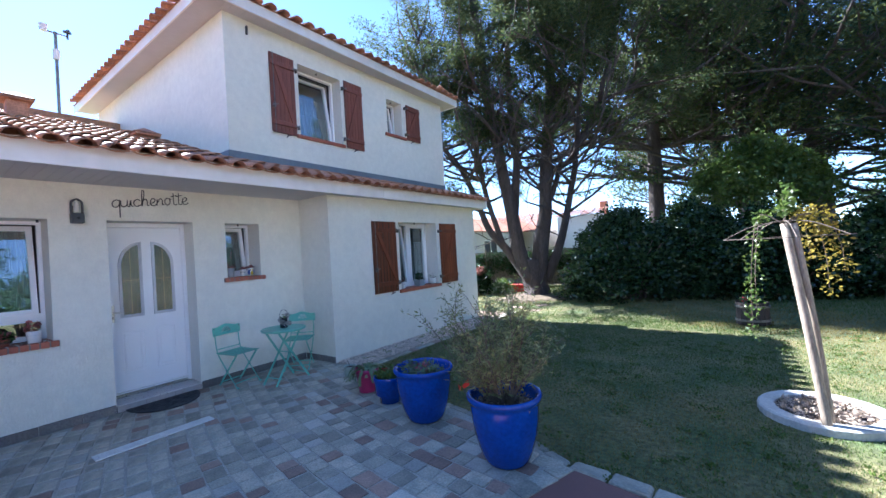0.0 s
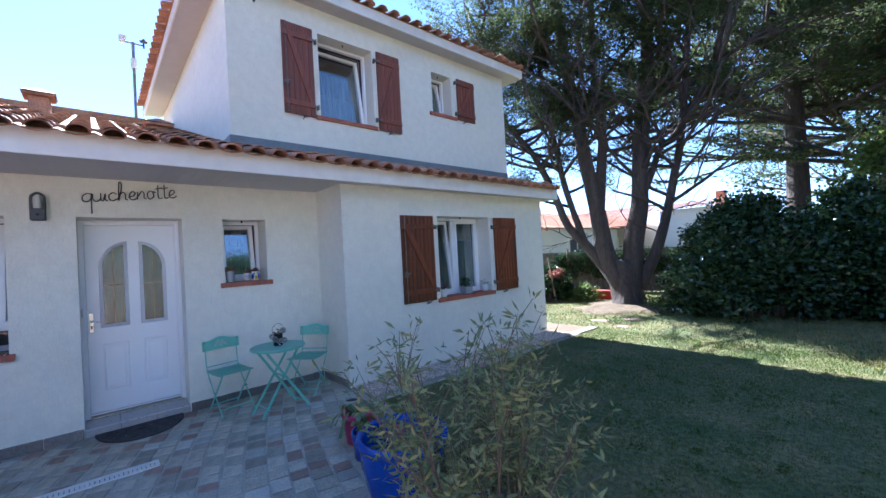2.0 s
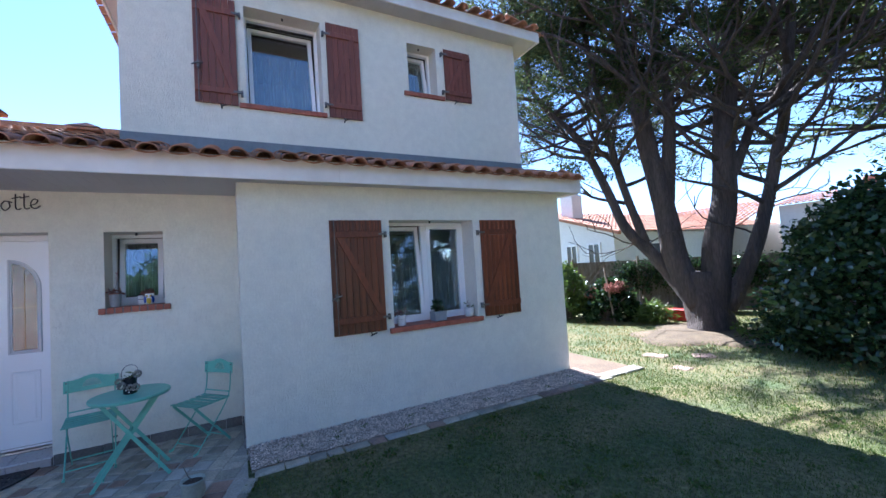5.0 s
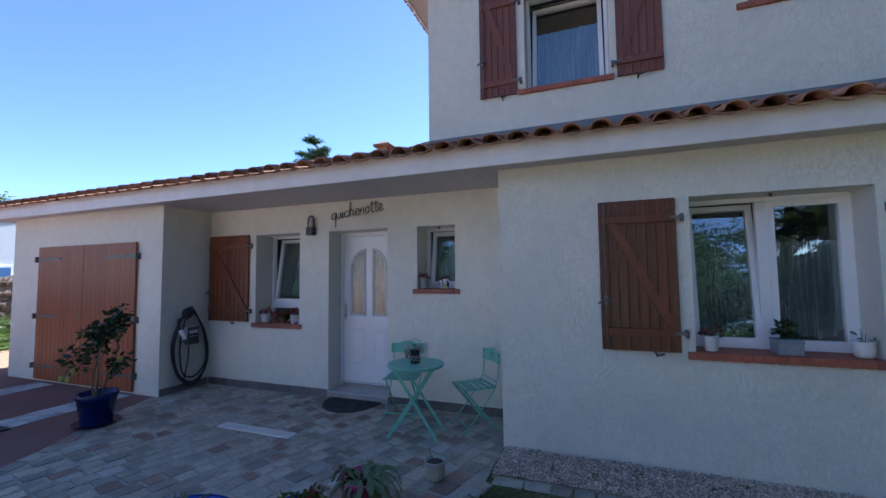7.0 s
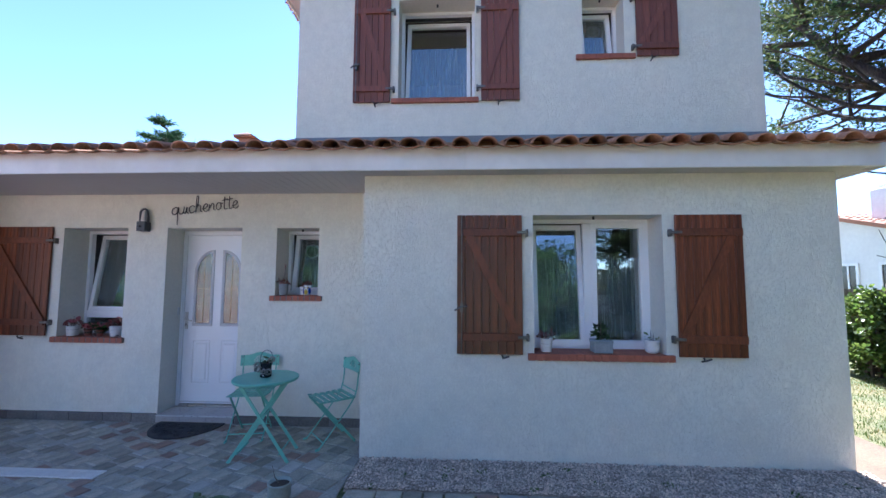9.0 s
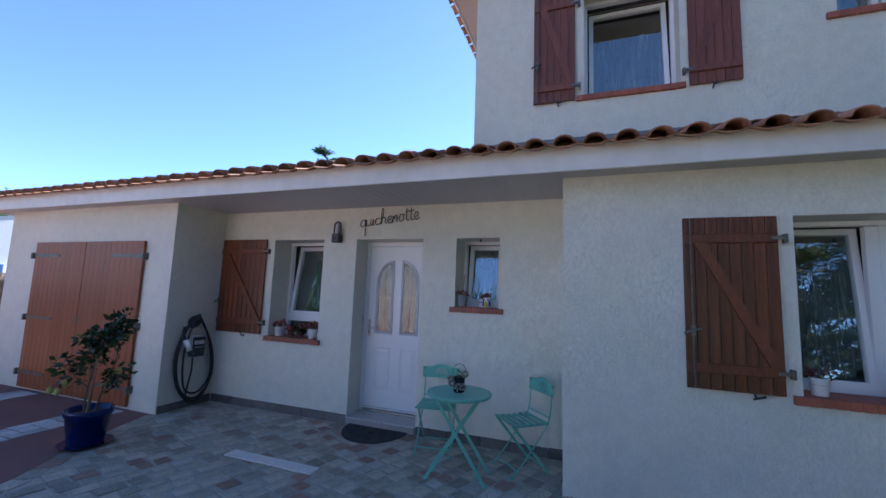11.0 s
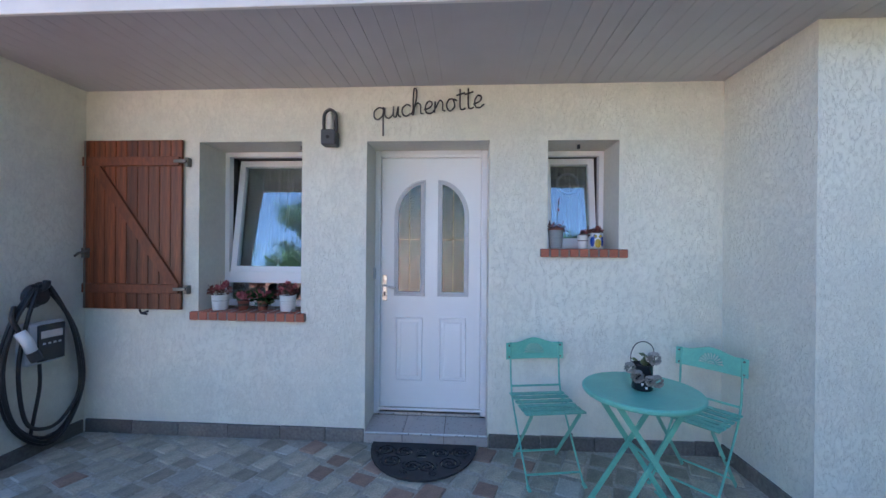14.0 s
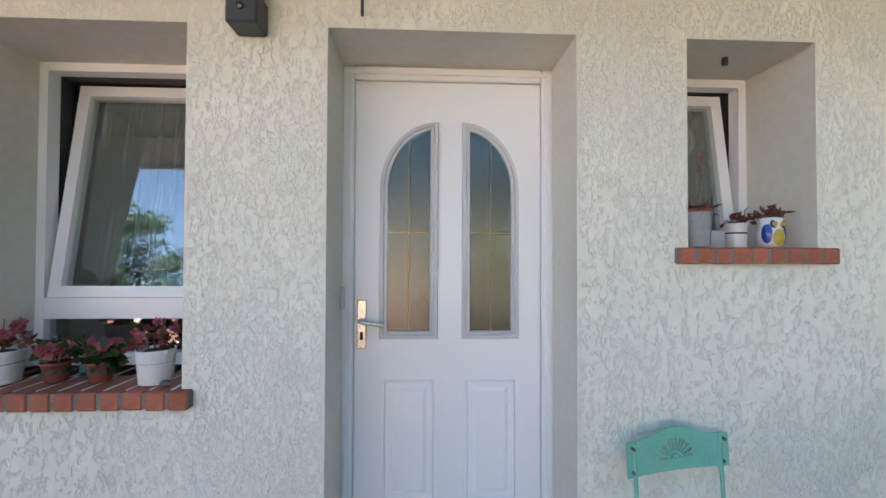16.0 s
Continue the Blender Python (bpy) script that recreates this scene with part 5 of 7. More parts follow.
# ---- the great cypress at the lawn's end ----
TX, TY = -5.45, 12.75
tree = thing("cypress_tree", None, "old many-stemmed cypress with dark foliage at the lawn's end", "tree")
bm = bmesh.new()
rt2 = random.Random(8)
bole = stem(bm, [(TX, TY, -0.25), (TX - 0.05, TY + 0.02, 0.15), (TX - 0.12, TY - 0.03, 0.6), (TX - 0.12, TY - 0.03, 1.2)], 0.50, 0.30, 16, 0.07, 2)
stems = []
for pts, r0, r1, sd in (
        ([(-5.65, 12.63, 0.4), (-6.24, 12.3, 1.5), (-6.75, 12.0, 2.25), (-7.03, 11.86, 3.1), (-7.33, 11.69, 4.0), (-7.7, 11.5, 4.8), (-8.2, 11.2, 5.5), (-8.6, 11.0, 6.3)], 0.15, 0.05, 3),
        ([(-5.7, 12.6, 0.6), (-6.3, 12.27, 1.55), (-6.55, 12.13, 2.4), (-6.81, 12.0, 3.5), (-7.0, 11.9, 4.8), (-7.2, 11.8, 6.3), (-7.4, 11.7, 8.6)], 0.125, 0.06, 4),
        ([(-5.6, 12.65, 0.5), (-5.9, 12.5, 1.3), (-6.03, 12.43, 2.5), (-6.25, 12.29, 4.1), (-6.4, 12.2, 5.5), (-6.6, 12.1, 7.1), (-6.9, 12.0, 10.5)], 0.29, 0.14, 5),
        ([(-6.05, 12.42, 2.2), (-5.95, 12.5, 3.4), (-5.83, 12.56, 5.0), (-5.95, 12.5, 6.3), (-5.95, 12.6, 9.5)], 0.16, 0.08, 6),
        ([(-5.4, 12.8, 0.3), (-5.28, 12.86, 1.7), (-5.1, 12.95, 2.65), (-5.02, 13.0, 3.95), (-4.9, 13.07, 5.2), (-4.75, 13.15, 6.3), (-4.6, 13.3, 11.5)], 0.27, 0.15, 7),
        ([(-5.2, 12.95, 0.4), (-4.78, 13.12, 1.45), (-4.5, 13.28, 2.5), (-4.3, 13.4, 3.5), (-4.1, 13.5, 4.6), (-3.8, 13.8, 8.0)], 0.15, 0.07, 8),
        ([(-5.0, 13.0, 3.0), (-4.76, 13.14, 3.65), (-4.55, 13.25, 4.25), (-4.1, 13.5, 4.75), (-3.3, 13.9, 6.4)], 0.10, 0.05, 9)):
    stems.append(stem(bm, pts, r0, r1, 12, 0.06, sd))
tips, dead = [], []
for si, path in enumerate(stems):
    for k in range(13):
        i = rt2.randint(int(len(path) * (0.40 if si else 0.5)), len(path) - 1)
        p = path[i]
        a = rt2.uniform(0, math.tau)
        grow(rt2, bm, p, (math.cos(a), math.sin(a), rt2.uniform(0.05, 0.6)), rt2.uniform(1.6, 3.4), 0.055, 2, tips if p.z > 4.5 else dead, 0.22, 5, (2, 4), 0.6, 0.03)
    grow(rt2, bm, path[-1], (0.1, 0.1, 1), 3.5, 0.09, 2, tips, 0.2, 5, (3, 5), 0.6, 0.1)
for k in range(20):
    path = stems[rt2.randrange(7)]
    p = path[rt2.randint(5, len(path) // 2 + 3)]
    a = rt2.uniform(0, math.tau)
    grow(rt2, bm, p, (math.cos(a), math.sin(a), rt2.uniform(-0.1, 0.5)), rt2.uniform(0.7, 1.8), 0.022, 1, dead, 0.35, 4, (2, 4), 0.6, 0.0)
stray = [v for v in bm.verts if v.co.z > 3.2 and v.co.y < (10.3 if v.co.x > -6.2 and v.co.z < 7 else 9.2)]
bmesh.ops.delete(bm, geom=stray, context="VERTS")
part("trunk", bm, BARK, tree, smooth=True)
mound(TX + 0.2, TY - 0.4, 1.45, 0.035, "bare brown earth and needles at the tree's foot")
g = np.random.default_rng(40)
low_tips = [t for t in dead if t.z > 3.6 and t.x < -6.3]
tp = np.array([tuple(t) for t in tips + low_tips[::2]])
tp = tp[tp[:, 1] > np.where((tp[:, 0] > -6.2) & (tp[:, 2] < 7.2), 10.6, 9.5)]
tp = tp[g.permutation(len(tp))[:4300]]
# the dense top of the crown, shading the lawn's far end
top = g.normal(0, 1, (950, 3))
top /= np.linalg.norm(top, axis=1)[:, None]
top *= (g.uniform(0, 1, 950) ** 0.4)[:, None]
tp = np.concatenate([tp, np.array((-4.3, 12.4, 9.6)) + top * np.array((4.2, 2.5, 2.6)) * (1 + 0.2 * np.sin(top[:, :1] * 9)), np.array((-8.5, 11.5, 7.6)) + top[:330] * np.array((1.7, 1.3, 1.5))])
lv = leaf_cloud(g, tp, 58, 0.36, 0.115, 0.016, 0.55, 0.0, 0.15)
leaves("crown", lv, CYPRESS, tree, "dark green scale-leaved sprays")


def big_tree(name, x, y, trunk_r, height, crown_z, crown_r, mat, seed, label, n=3000, size=0.2, width=0.03, limbs=34, spread=0.55, flat=0.4, per=30, droop=0.0, upward=0.0, taper=0.75):
    """A tall tree: tapered trunk, limbs at many heights and clumps of leaves at their ends."""
    r = random.Random(seed)
    t = thing(name, None, label, "tree")
    bm = bmesh.new()
    path = stem(bm, [(x, y, -0.3), (x + r.uniform(-0.3, 0.3), y + r.uniform(-0.3, 0.3), height * 0.35), (x + r.uniform(-0.5, 0.5), y + r.uniform(-0.5, 0.5), height * 0.7), (x, y, height)], trunk_r, trunk_r * 0.2, 10, 0.06, seed)
    tips = []
    for k in range(limbs):
        z = crown_z + (height - crown_z) * (k + r.random()) / limbs
        i = min(range(len(path)), key=lambda j: abs(path[j].z - z))
        a = k * 2.4 + r.uniform(-0.5, 0.5)
        reach = crown_r * (1.05 - taper * (z - crown_z) / (height - crown_z)) * r.uniform(0.7, 1.15)
        grow(r, bm, path[i], (math.cos(a), math.sin(a), r.uniform(-0.05, 0.35)), reach, trunk_r * 0.22, 1, tips, 0.16, 5, (4, 6), 0.5, 0.03)
    part("trunk", bm, BARK, t, smooth=True)
    gg = np.random.default_rng(seed)
    c = np.array([tuple(q) for q in tips])
    c = c[gg.permutation(len(c))[:n]]
    leaves("crown", leaf_cloud(gg, c, per, spread, size, width, flat, droop, upward), mat, t)
    return t


big_tree("cedar_tree", 0.8, 20.5, 0.45, 16, 2.6, 6.8, CEDAR, 51, "tall blue-green cedar with layered branches", 3000, 0.21, 0.024, 64, 0.62, 0.2, 56, 0.35)
big_tree("cedar_tree", 6.5, 19.0, 0.42, 15, 1.2, 6.2, CEDAR, 52, "tall dark cedar behind the hedge", 2800, 0.21, 0.024, 60, 0.62, 0.2, 56, 0.35)
big_tree("conifer_tree", -2.6, 19.5, 0.4, 16, 4.6, 5.5, CYPRESS, 53, "dark conifer behind the great cypress", 2600, 0.26, 0.036, 56, 0.8, 0.4, 36)
big_tree("cedar_tree", 12.0, 20.0, 0.42, 14, 2.0, 6.0, CEDAR, 50, "dark cedar at the garden's far corner", 2000, 0.3, 0.045, 50, 0.8, 0.3, 34)
big_tree("conifer_tree", 3.6, 24.5, 0.4, 18, 4.0, 6.0, CYPRESS, 49, "tall dark conifer behind the cedars", 2200, 0.3, 0.042, 50, 0.9, 0.4, 34)
big_tree("conifer_tree", -0.6, 24.5, 0.4, 15, 3.2, 5.6, CYPRESS, 46, "broad dark conifer filling the garden's far end", 2600, 0.24, 0.03, 60, 0.8, 0.4, 42)
big_tree("pine_tree", -3.2, -25.5, 0.5, 11.6, 1.2, 6.0, PINE, 54, "broad maritime pine beyond the neighbouring houses", 3600, 0.24, 0.017, 120, 0.40, 0.6, 130, 0.0, 0.5, 0.5)
big_tree("pine_tree", -12.6, -38, 0.3, 8.3, 3.0, 1.9, PINE, 55, "distant round-topped pine against the sky", 700, 0.4, 0.07, 24, 1.0, 0.6, 20)
big_tree("evergreen_tree", -15.6, -37, 0.3, 7.4, 2.5, 3.4, BRIGHT, 56, "distant light green tree", 700, 0.3, 0.06, 24, 0.7, 0.6, 30)
big_tree("conifer_tree", -19.5, -9.6, 0.3, 8.9, 5.5, 1.9, PINE, 57, "conifer top showing above the roof", 420, 0.2, 0.02, 22, 0.26, 0.2, 30)
# garden beyond the drive, mirrored in the windows
big_tree("pine_tree", 16.5, 8.5, 0.35, 7.6, 1.2, 4.6, PINE, 58, "pine tree across the garden", 1900, 0.35, 0.045, 44, 0.8, 0.6, 34)
big_tree("pine_tree", 18.5, 1.2, 0.35, 9.5, 1.2, 5.6, PINE, 59, "bushy pine across the garden", 2000, 0.35, 0.045, 44, 0.8, 0.6, 34)
big_tree("pine_tree", 27.0, -12.0, 0.35, 15.5, 3.0, 6.2, PINE, 47, "pine tree behind the white house across the drive", 1800, 0.35, 0.05, 44, 0.9, 0.6, 30)
big_tree("pine_tree", 16.0, -17.5, 0.35, 11.0, 2.0, 4.5, PINE, 48, "pine tree at the drive's far end", 1100, 0.35, 0.05, 34, 0.9, 0.6, 24)
big_tree("cedar_tree", 15.5, 14.0, 0.35, 8.2, 1.0, 4.6, CEDAR, 60, "cedar across the garden", 1000, 0.3, 0.04, 34, 0.7, 0.3, 24)


def shrub(name, label, x, y, rx, ry, h, mat, seed, n=420, per=34, size=0.09, width=0.032, base=0.0, twigs=26, category="shrub"):
    """A dense evergreen shrub: stems from the ground, leaf clumps over an uneven dome."""
    r, gg = random.Random(seed), np.random.default_rng(seed)
    t = thing(name, None, label, category)
    bm = bmesh.new()
    for k in range(twigs):
        a, q = r.uniform(0, math.tau), r.uniform(0.2, 0.85)
        ex, ey = x + rx * q * math.cos(a), y + ry * q * math.sin(a)
        add_tube(bm, smooth_path([(x + rx * 0.25 * math.cos(a), y + ry * 0.25 * math.sin(a), G - 0.05), (x + rx * q * 0.6 * math.cos(a), y + ry * q * 0.6 * math.sin(a), h * 0.4), (ex, ey, h * (0.95 - 0.4 * q))], 4), 0.035, 5, end=0.008)
    part("branchwork", bm, TWIG, t)
    a = gg.uniform(0, math.tau, n)
    u = gg.uniform(0.05, 1, n)
    rad = gg.uniform(0.45, 1.0, n) ** 0.5
    lump = 1 + 0.2 * np.sin(a * 3 + seed) + 0.16 * np.sin(a * 7 + u * 6)
    zz = base + (h - base) * u * (1 + 0.10 * np.sin(a * 5 + seed * 0.7))
    prof = np.clip(1 - u ** 1.8, 0.03, 1) ** 0.62 * np.where(u < 0.2, 0.86 + u * 0.7, 1) * gg.uniform(0.82, 1.12, n)
    c = np.stack([x + rx * lump * prof * rad * np.cos(a), y + ry * lump * prof * rad * np.sin(a), zz], 1)
    leaves("foliage", leaf_cloud(gg, c, per, gg.uniform(0.16, 0.36, n) * min(1.4, max(0.5, rx / 1.6)), size, width, 0.9, 0.1), mat, t)
    return t


shrub("camellia_bush", "large glossy dark evergreen bush on the lawn's edge", -2.55, 12.5, 1.95, 1.4, 2.3, LAUREL, 70, 620, 56, 0.105, 0.034)
shrub("camellia_bush", "tall glossy evergreen bush in the hedge row", -0.9, 13.7, 1.9, 1.4, 2.4, LAUREL, 76, 560, 56, 0.11, 0.036)
shrub("camellia_bush", "dark glossy evergreen bush in the hedge row", 0.9, 13.5, 1.9, 1.3, 2.1, LAUREL, 71, 520, 60, 0.11, 0.034)
shrub("laurel_bush", "dark laurel bush in the hedge row", 3.4, 14.2, 2.0, 1.3, 2.1, LAUREL, 72, 480, 52, 0.12, 0.036)
shrub("laurel_bush", "dark laurel bush in the hedge row", 6.4, 14.4, 2.2, 1.3, 2.1, LAUREL, 73, 480, 46, 0.13, 0.04)
shrub("laurel_bush", "dark laurel bush in the hedge row", 9.6, 13.6, 2.2, 1.6, 2.3, LAUREL, 74, 420, 46, 0.14, 0.042)
shrub("evergreen_bush", "tall light-leaved bush behind the hedge", 0.7, 15.4, 2.0, 1.2, 4.3, BRIGHT, 75, 260, 46, 0.13, 0.045, base=2.4)
shrub("evergreen_bush", "sunlit light green bush behind the hedge", 5.6, 16.8, 2.6, 1.5, 5.0, BRIGHT, 77, 260, 46, 0.14, 0.05, base=1.5)
shrub("garden_hedge", "clipped hedge across the garden", 13, 2.5, 1.6, 5.5, 1.8, LAUREL, 78, 500, 40, 0.13, 0.045, category="hedge")
shrub("garden_hedge", "clipped hedge across the garden", 12.8, 11.5, 1.5, 4.5, 2.5, LAUREL, 79, 460, 40, 0.13, 0.045, category="hedge")
# by the far fence
shrub("flowering_bush", "light green bush against the garden fence", -9.1, 12.3, 0.75, 0.6, 1.35, BRIGHT, 80, 160, 34, 0.09, 0.035)
hyd = shrub("hydrangea", "hydrangea with faded pink flower heads by the fence", -8.0, 12.7, 0.75, 0.6, 0.95, LAUREL, 81, 160, 34, 0.10, 0.045)
gg = np.random.default_rng(82)
hc = np.stack([gg.uniform(-8.5, -7.5, 13), gg.uniform(12.2, 12.9, 13), gg.uniform(0.55, 1.0, 13)], 1)
for q in hc:
    leaves("flower_head", leaf_cloud(gg, [q], 70, 0.10, 0.05, 0.025), DULLFL, hyd, "faded pink flower head")
shrub("grass_tuft", "yellow-green tuft of grass by the fence", -6.9, 12.95, 0.42, 0.3, 0.35, BRIGHT, 83, 60, 34, 0.16, 0.012, twigs=4, category="plant")
shrub("ground_cover", "low pale ground cover at the tree's foot", -4.1, 12.3, 0.9, 0.35, 0.28, BRIGHT, 84, 90, 20, 0.06, 0.025, twigs=4, category="plant")
# by the driveway's fence
shrub("agapanthus", "clump of strap-leaved agapanthus by the fence", -6.0, -8.75, 0.85, 0.6, 0.62, AGAPANTHUS, 85, 110, 14, 0.5, 0.026, twigs=6, category="plant")
shrub("garden_shrub", "airy light green shrub in front of the fence", -5.2, -9.1, 0.55, 0.45, 1.6, BRIGHT, 86, 90, 22, 0.07, 0.02, base=0.45, twigs=14)
shrub("climbing_shrub", "dark climber over the fence", -5.75, -9.6, 0.55, 0.4, 1.9, LAUREL, 87, 150, 30, 0.08, 0.03, base=0.7)
shrub("neighbour_hedge", "bright hedge seen over the fence", -4.7, -11.2, 1.7, 0.7, 2.1, BRIGHT, 88, 240, 34, 0.09, 0.03, category="hedge")
shrub("garden_shrub", "sunlit shrub at the drive's edge", -0.6, -9.0, 0.7, 0.5, 1.5, BRIGHT, 89, 110, 22, 0.09, 0.02, base=0.3, twigs=14)
shrub("garden_bush", "dark bush under the pine", -1.5, -15.5, 1.8, 1.5, 3.0, LAUREL, 90, 240, 30, 0.13, 0.04)

# ---- fences and neighbouring houses ----
fence = thing("heather_fence", None, "brown heather-brush screen fence with posts and horizontal wires", "fence")
rf = random.Random(31)
x = 6.22
while x > -11.5:
    w = 2.0
    verts, faces = [], []
    nx, nz = 40, 24
    for i in range(nx + 1):
        for k in range(nz + 1):
            z = G + 1.72 * k / nz
            bulge = 0.075 * abs(math.sin(math.pi * (z - G) / 0.286)) + rf.uniform(-0.018, 0.018)
            verts.append((x - w * i / nx, -9.78 + bulge, z + (rf.uniform(-0.03, 0.03) if k == nz else 0)))
    for i in range(nx):
        for k in range(nz):
            faces.append((i * (nz + 1) + k, i * (nz + 1) + k + 1, (i + 1) * (nz + 1) + k + 1, (i + 1) * (nz + 1) + k))
    raw("panel", verts, faces, HEATH, fence)
    part("post", tube([(x - w, -9.68, G - 0.2), (x - w, -9.68, 1.78)], 0.05, 8), POST, fence, "weathered wooden post")
    x -= w
for z in (0.25, 0.54, 0.82, 1.11, 1.40, 1.66):
    part("wire", tube([(6, -9.715, z), (-11.5, -9.715, z)], 0.003, 5), METAL, fence)

fence2 = thing("garden_fence", None, "dark brush fence overgrown with ivy behind the tree", "fence")
for i in range(9):
    verts, faces = [], []
    a, b = Vector((-14.5, 11.4, 0)).lerp(Vector((3, 18.2, 0)), i / 9), Vector((-14.5, 11.4, 0)).lerp(Vector((3, 18.2, 0)), (i + 1) / 9)
    for j in range(21):
        for k in range(13):
            p = a.lerp(b, j / 20)
            verts.append((p.x, p.y + 1.35 + rf.uniform(-0.03, 0.03), G + 1.5 * k / 12))
    for j in range(20):
        for k in range(12):
            faces.append((j * 13 + k, j * 13 + k + 1, (j + 1) * 13 + k + 1, (j + 1) * 13 + k))
    raw("panel", verts, faces, HEATH, fence2)
    part("post", tube([(a.x, a.y + 1.28, G - 0.2), (a.x, a.y + 1.28, 1.6)], 0.045, 8), POST, fence2)
gg = np.random.default_rng(91)
t = gg.uniform(0.30, 0.62, 230)
ic = np.stack([-14.5 + 17.5 * t, 12.62 + 6.8 * t, gg.uniform(0.5, 1.62, 230) ** 0.7], 1)
ivy = thing("ivy", None, "ivy spilling over the garden fence", "climber")
leaves("foliage", leaf_cloud(gg, ic, 40, 0.22, 0.07, 0.03), LAUREL, ivy)


def tiled_slope(parent, o, along, up, w, h, step=0.25):
    """A roof slope of half-round tile rows from corner o."""
    o, along, up = Vector(o), Vector(along).normalized(), Vector(up).normalized()
    nrm = along.cross(up).normalized()
    if nrm.z < 0:
        nrm = -nrm
    n, rows = int(w / step), max(1, int(h / 0.4))
    verts, faces = [], []
    for i in range(n):
        for rr in range(rows):
            b = len(verts)
            for q, lift in ((rr * 0.4, 0.03), (min(h, rr * 0.4 + 0.42), 0.0)):
                for k in range(5):
                    a = math.pi * k / 4
                    verts.append(o + along * (step * (i + 0.5) - step * 0.5 * math.cos(a)) + up * q + nrm * (0.075 * math.sin(a) + lift))
            for k in range(4):
                faces.append((b + k, b + k + 1, b + k + 6, b + k + 5))
    return raw("roof", verts, faces, TILE_FAR, parent, "orange canal-tile roof", smooth=True)


def far_window(parent, axis, at, u, z0, z1, w, out, shutters=None):
    """A framed window standing in a wall face."""
    def d(o0, o1, a, b, c, e):
        lo, hi = sorted((at + out * o0, at + out * o1))
        return (lo, hi, a, b, c, e) if axis == "x" else (a, b, lo, hi, c, e)
    win = part("window", boxes(d(-0.08, 0.02, u - w / 2, u + w / 2, z0, z1)), DARK_GLASS, parent)
    f = 0.06
    part("window_frame", boxes(d(0.0, 0.05, u - w / 2 - f, u - w / 2 + 0.03, z0 - f, z1 + f), d(0.0, 0.05, u + w / 2 - 0.03, u + w / 2 + f, z0 - f, z1 + f), d(0.0, 0.052, u - w / 2, u + w / 2, z1 - 0.02, z1 + f), d(0.0, 0.052, u - w / 2, u + w / 2, z0 - f, z0 + 0.03), d(0.0, 0.045, u - 0.03, u + 0.03, z0, z1)), PVC, win)
    part("sill", boxes(d(-0.02, 0.12, u - w / 2 - 0.12, u + w / 2 + 0.12, z0 - 0.14, z0 - 0.06)), WHITE_WALL, win)
    if shutters:
        part("shutter", boxes(d(0.03, 0.07, u - w / 2 - 0.02, u - 0.01, z0, z1), d(0.03, 0.07, u + 0.01, u + w / 2 + 0.02, z0, z1)), shutters, win)


# white house beyond the garden fence
h = thing("neighbour_house", None, "white house with an orange tiled roof and chimney beyond the fence", "house")
yw = 18.0
bm = bmesh.new()
pr = [(-11.9, G), (-11.9, 2.62), (-16.6, 3.98), (-21.3, 2.62), (-21.3, G)]
fa = [bm.verts.new((x, yw, z)) for x, z in pr]
fb = [bm.verts.new((x, yw + 16, z)) for x, z in pr]
bm.faces.new(fa)
bm.faces.new(fb[::-1])
for i in range(5):
    bm.faces.new((fa[i], fb[i], fb[(i + 1) % 5], fa[(i + 1) % 5]))
bmesh.ops.recalc_face_normals(bm, faces=bm.faces[:])
part("wall", bm, WHITE_WALL, h)
tiled_slope(h, (-11.5, yw - 0.25, 2.60), (0, 1, 0), (-4.7, 0, 1.36), 16.5, 5.3)
tiled_slope(h, (-21.7, yw - 0.25, 2.60), (0, 1, 0), (4.7, 0, 1.36), 16.5, 5.3)
part("verge", boxes((-0.1, 5.25, -0.02, 0.16, -0.06, 0.07), m=Matrix.Translation((-11.5, yw - 0.3, 2.60)) @ Matrix.Rotation(math.atan2(1.36, -4.7), 4, (0, -1, 0))), TILE_FAR, h)
part("chimney", boxes((-15.4, -14.6, yw + 0.6, yw + 1.3, 3.0, 4.75), (-15.3, -14.7, yw + 0.7, yw + 1.2, 4.75, 4.9), bevel=0.03), WHITE_WALL, h, "white rendered chimney")
part("chimney_pot", tube([(-15.0, yw + 0.95, 4.9), (-15.0, yw + 0.95, 5.15)], 0.12, 10), ANTHRACITE, h)
part("vent", boxes((-15.8, -15.5, yw + 5, yw + 5.3, 3.6, 4.25), bevel=0.03), TILE, h, "terracotta roof vent")
for u in (-15.65, -14.25, -12.95):
    far_window(h, "y", yw, u, 1.35, 2.2, 0.62, -1)
far_window(h, "x", -11.9, yw + 3.2, 0.6, 2.1, 1.6, 1)
# porch roof and second wing
h2 = thing("neighbour_house", None, "further white house with orange roof tiles seen through the trees", "house")
part("wall", boxes((-16.5, -10.6, 26, 34, G, 2.75)), BEIGE_WALL, h2)
tiled_slope(h2, (-16.8, 25.6, 2.7), (1, 0, 0), (0, 4.3, 1.5), 6, 4.5)
part("wall", boxes((-9.9, -6.9, 27.5, 35, G, 3.55)), WHITE_WALL, h2)
tiled_slope(h2, (-10.1, 27.1, 3.5), (1, 0, 0), (0, 4.3, 0.9), 3.4, 3.0)
part("chimney", boxes((-7.6, -7.1, 30, 30.5, 3.6, 4.6), bevel=0.03), TILE_FAR, h2)
far_window(h2, "y", 26.0, -12.5, 0.9, 2.1, 1.2, -1)
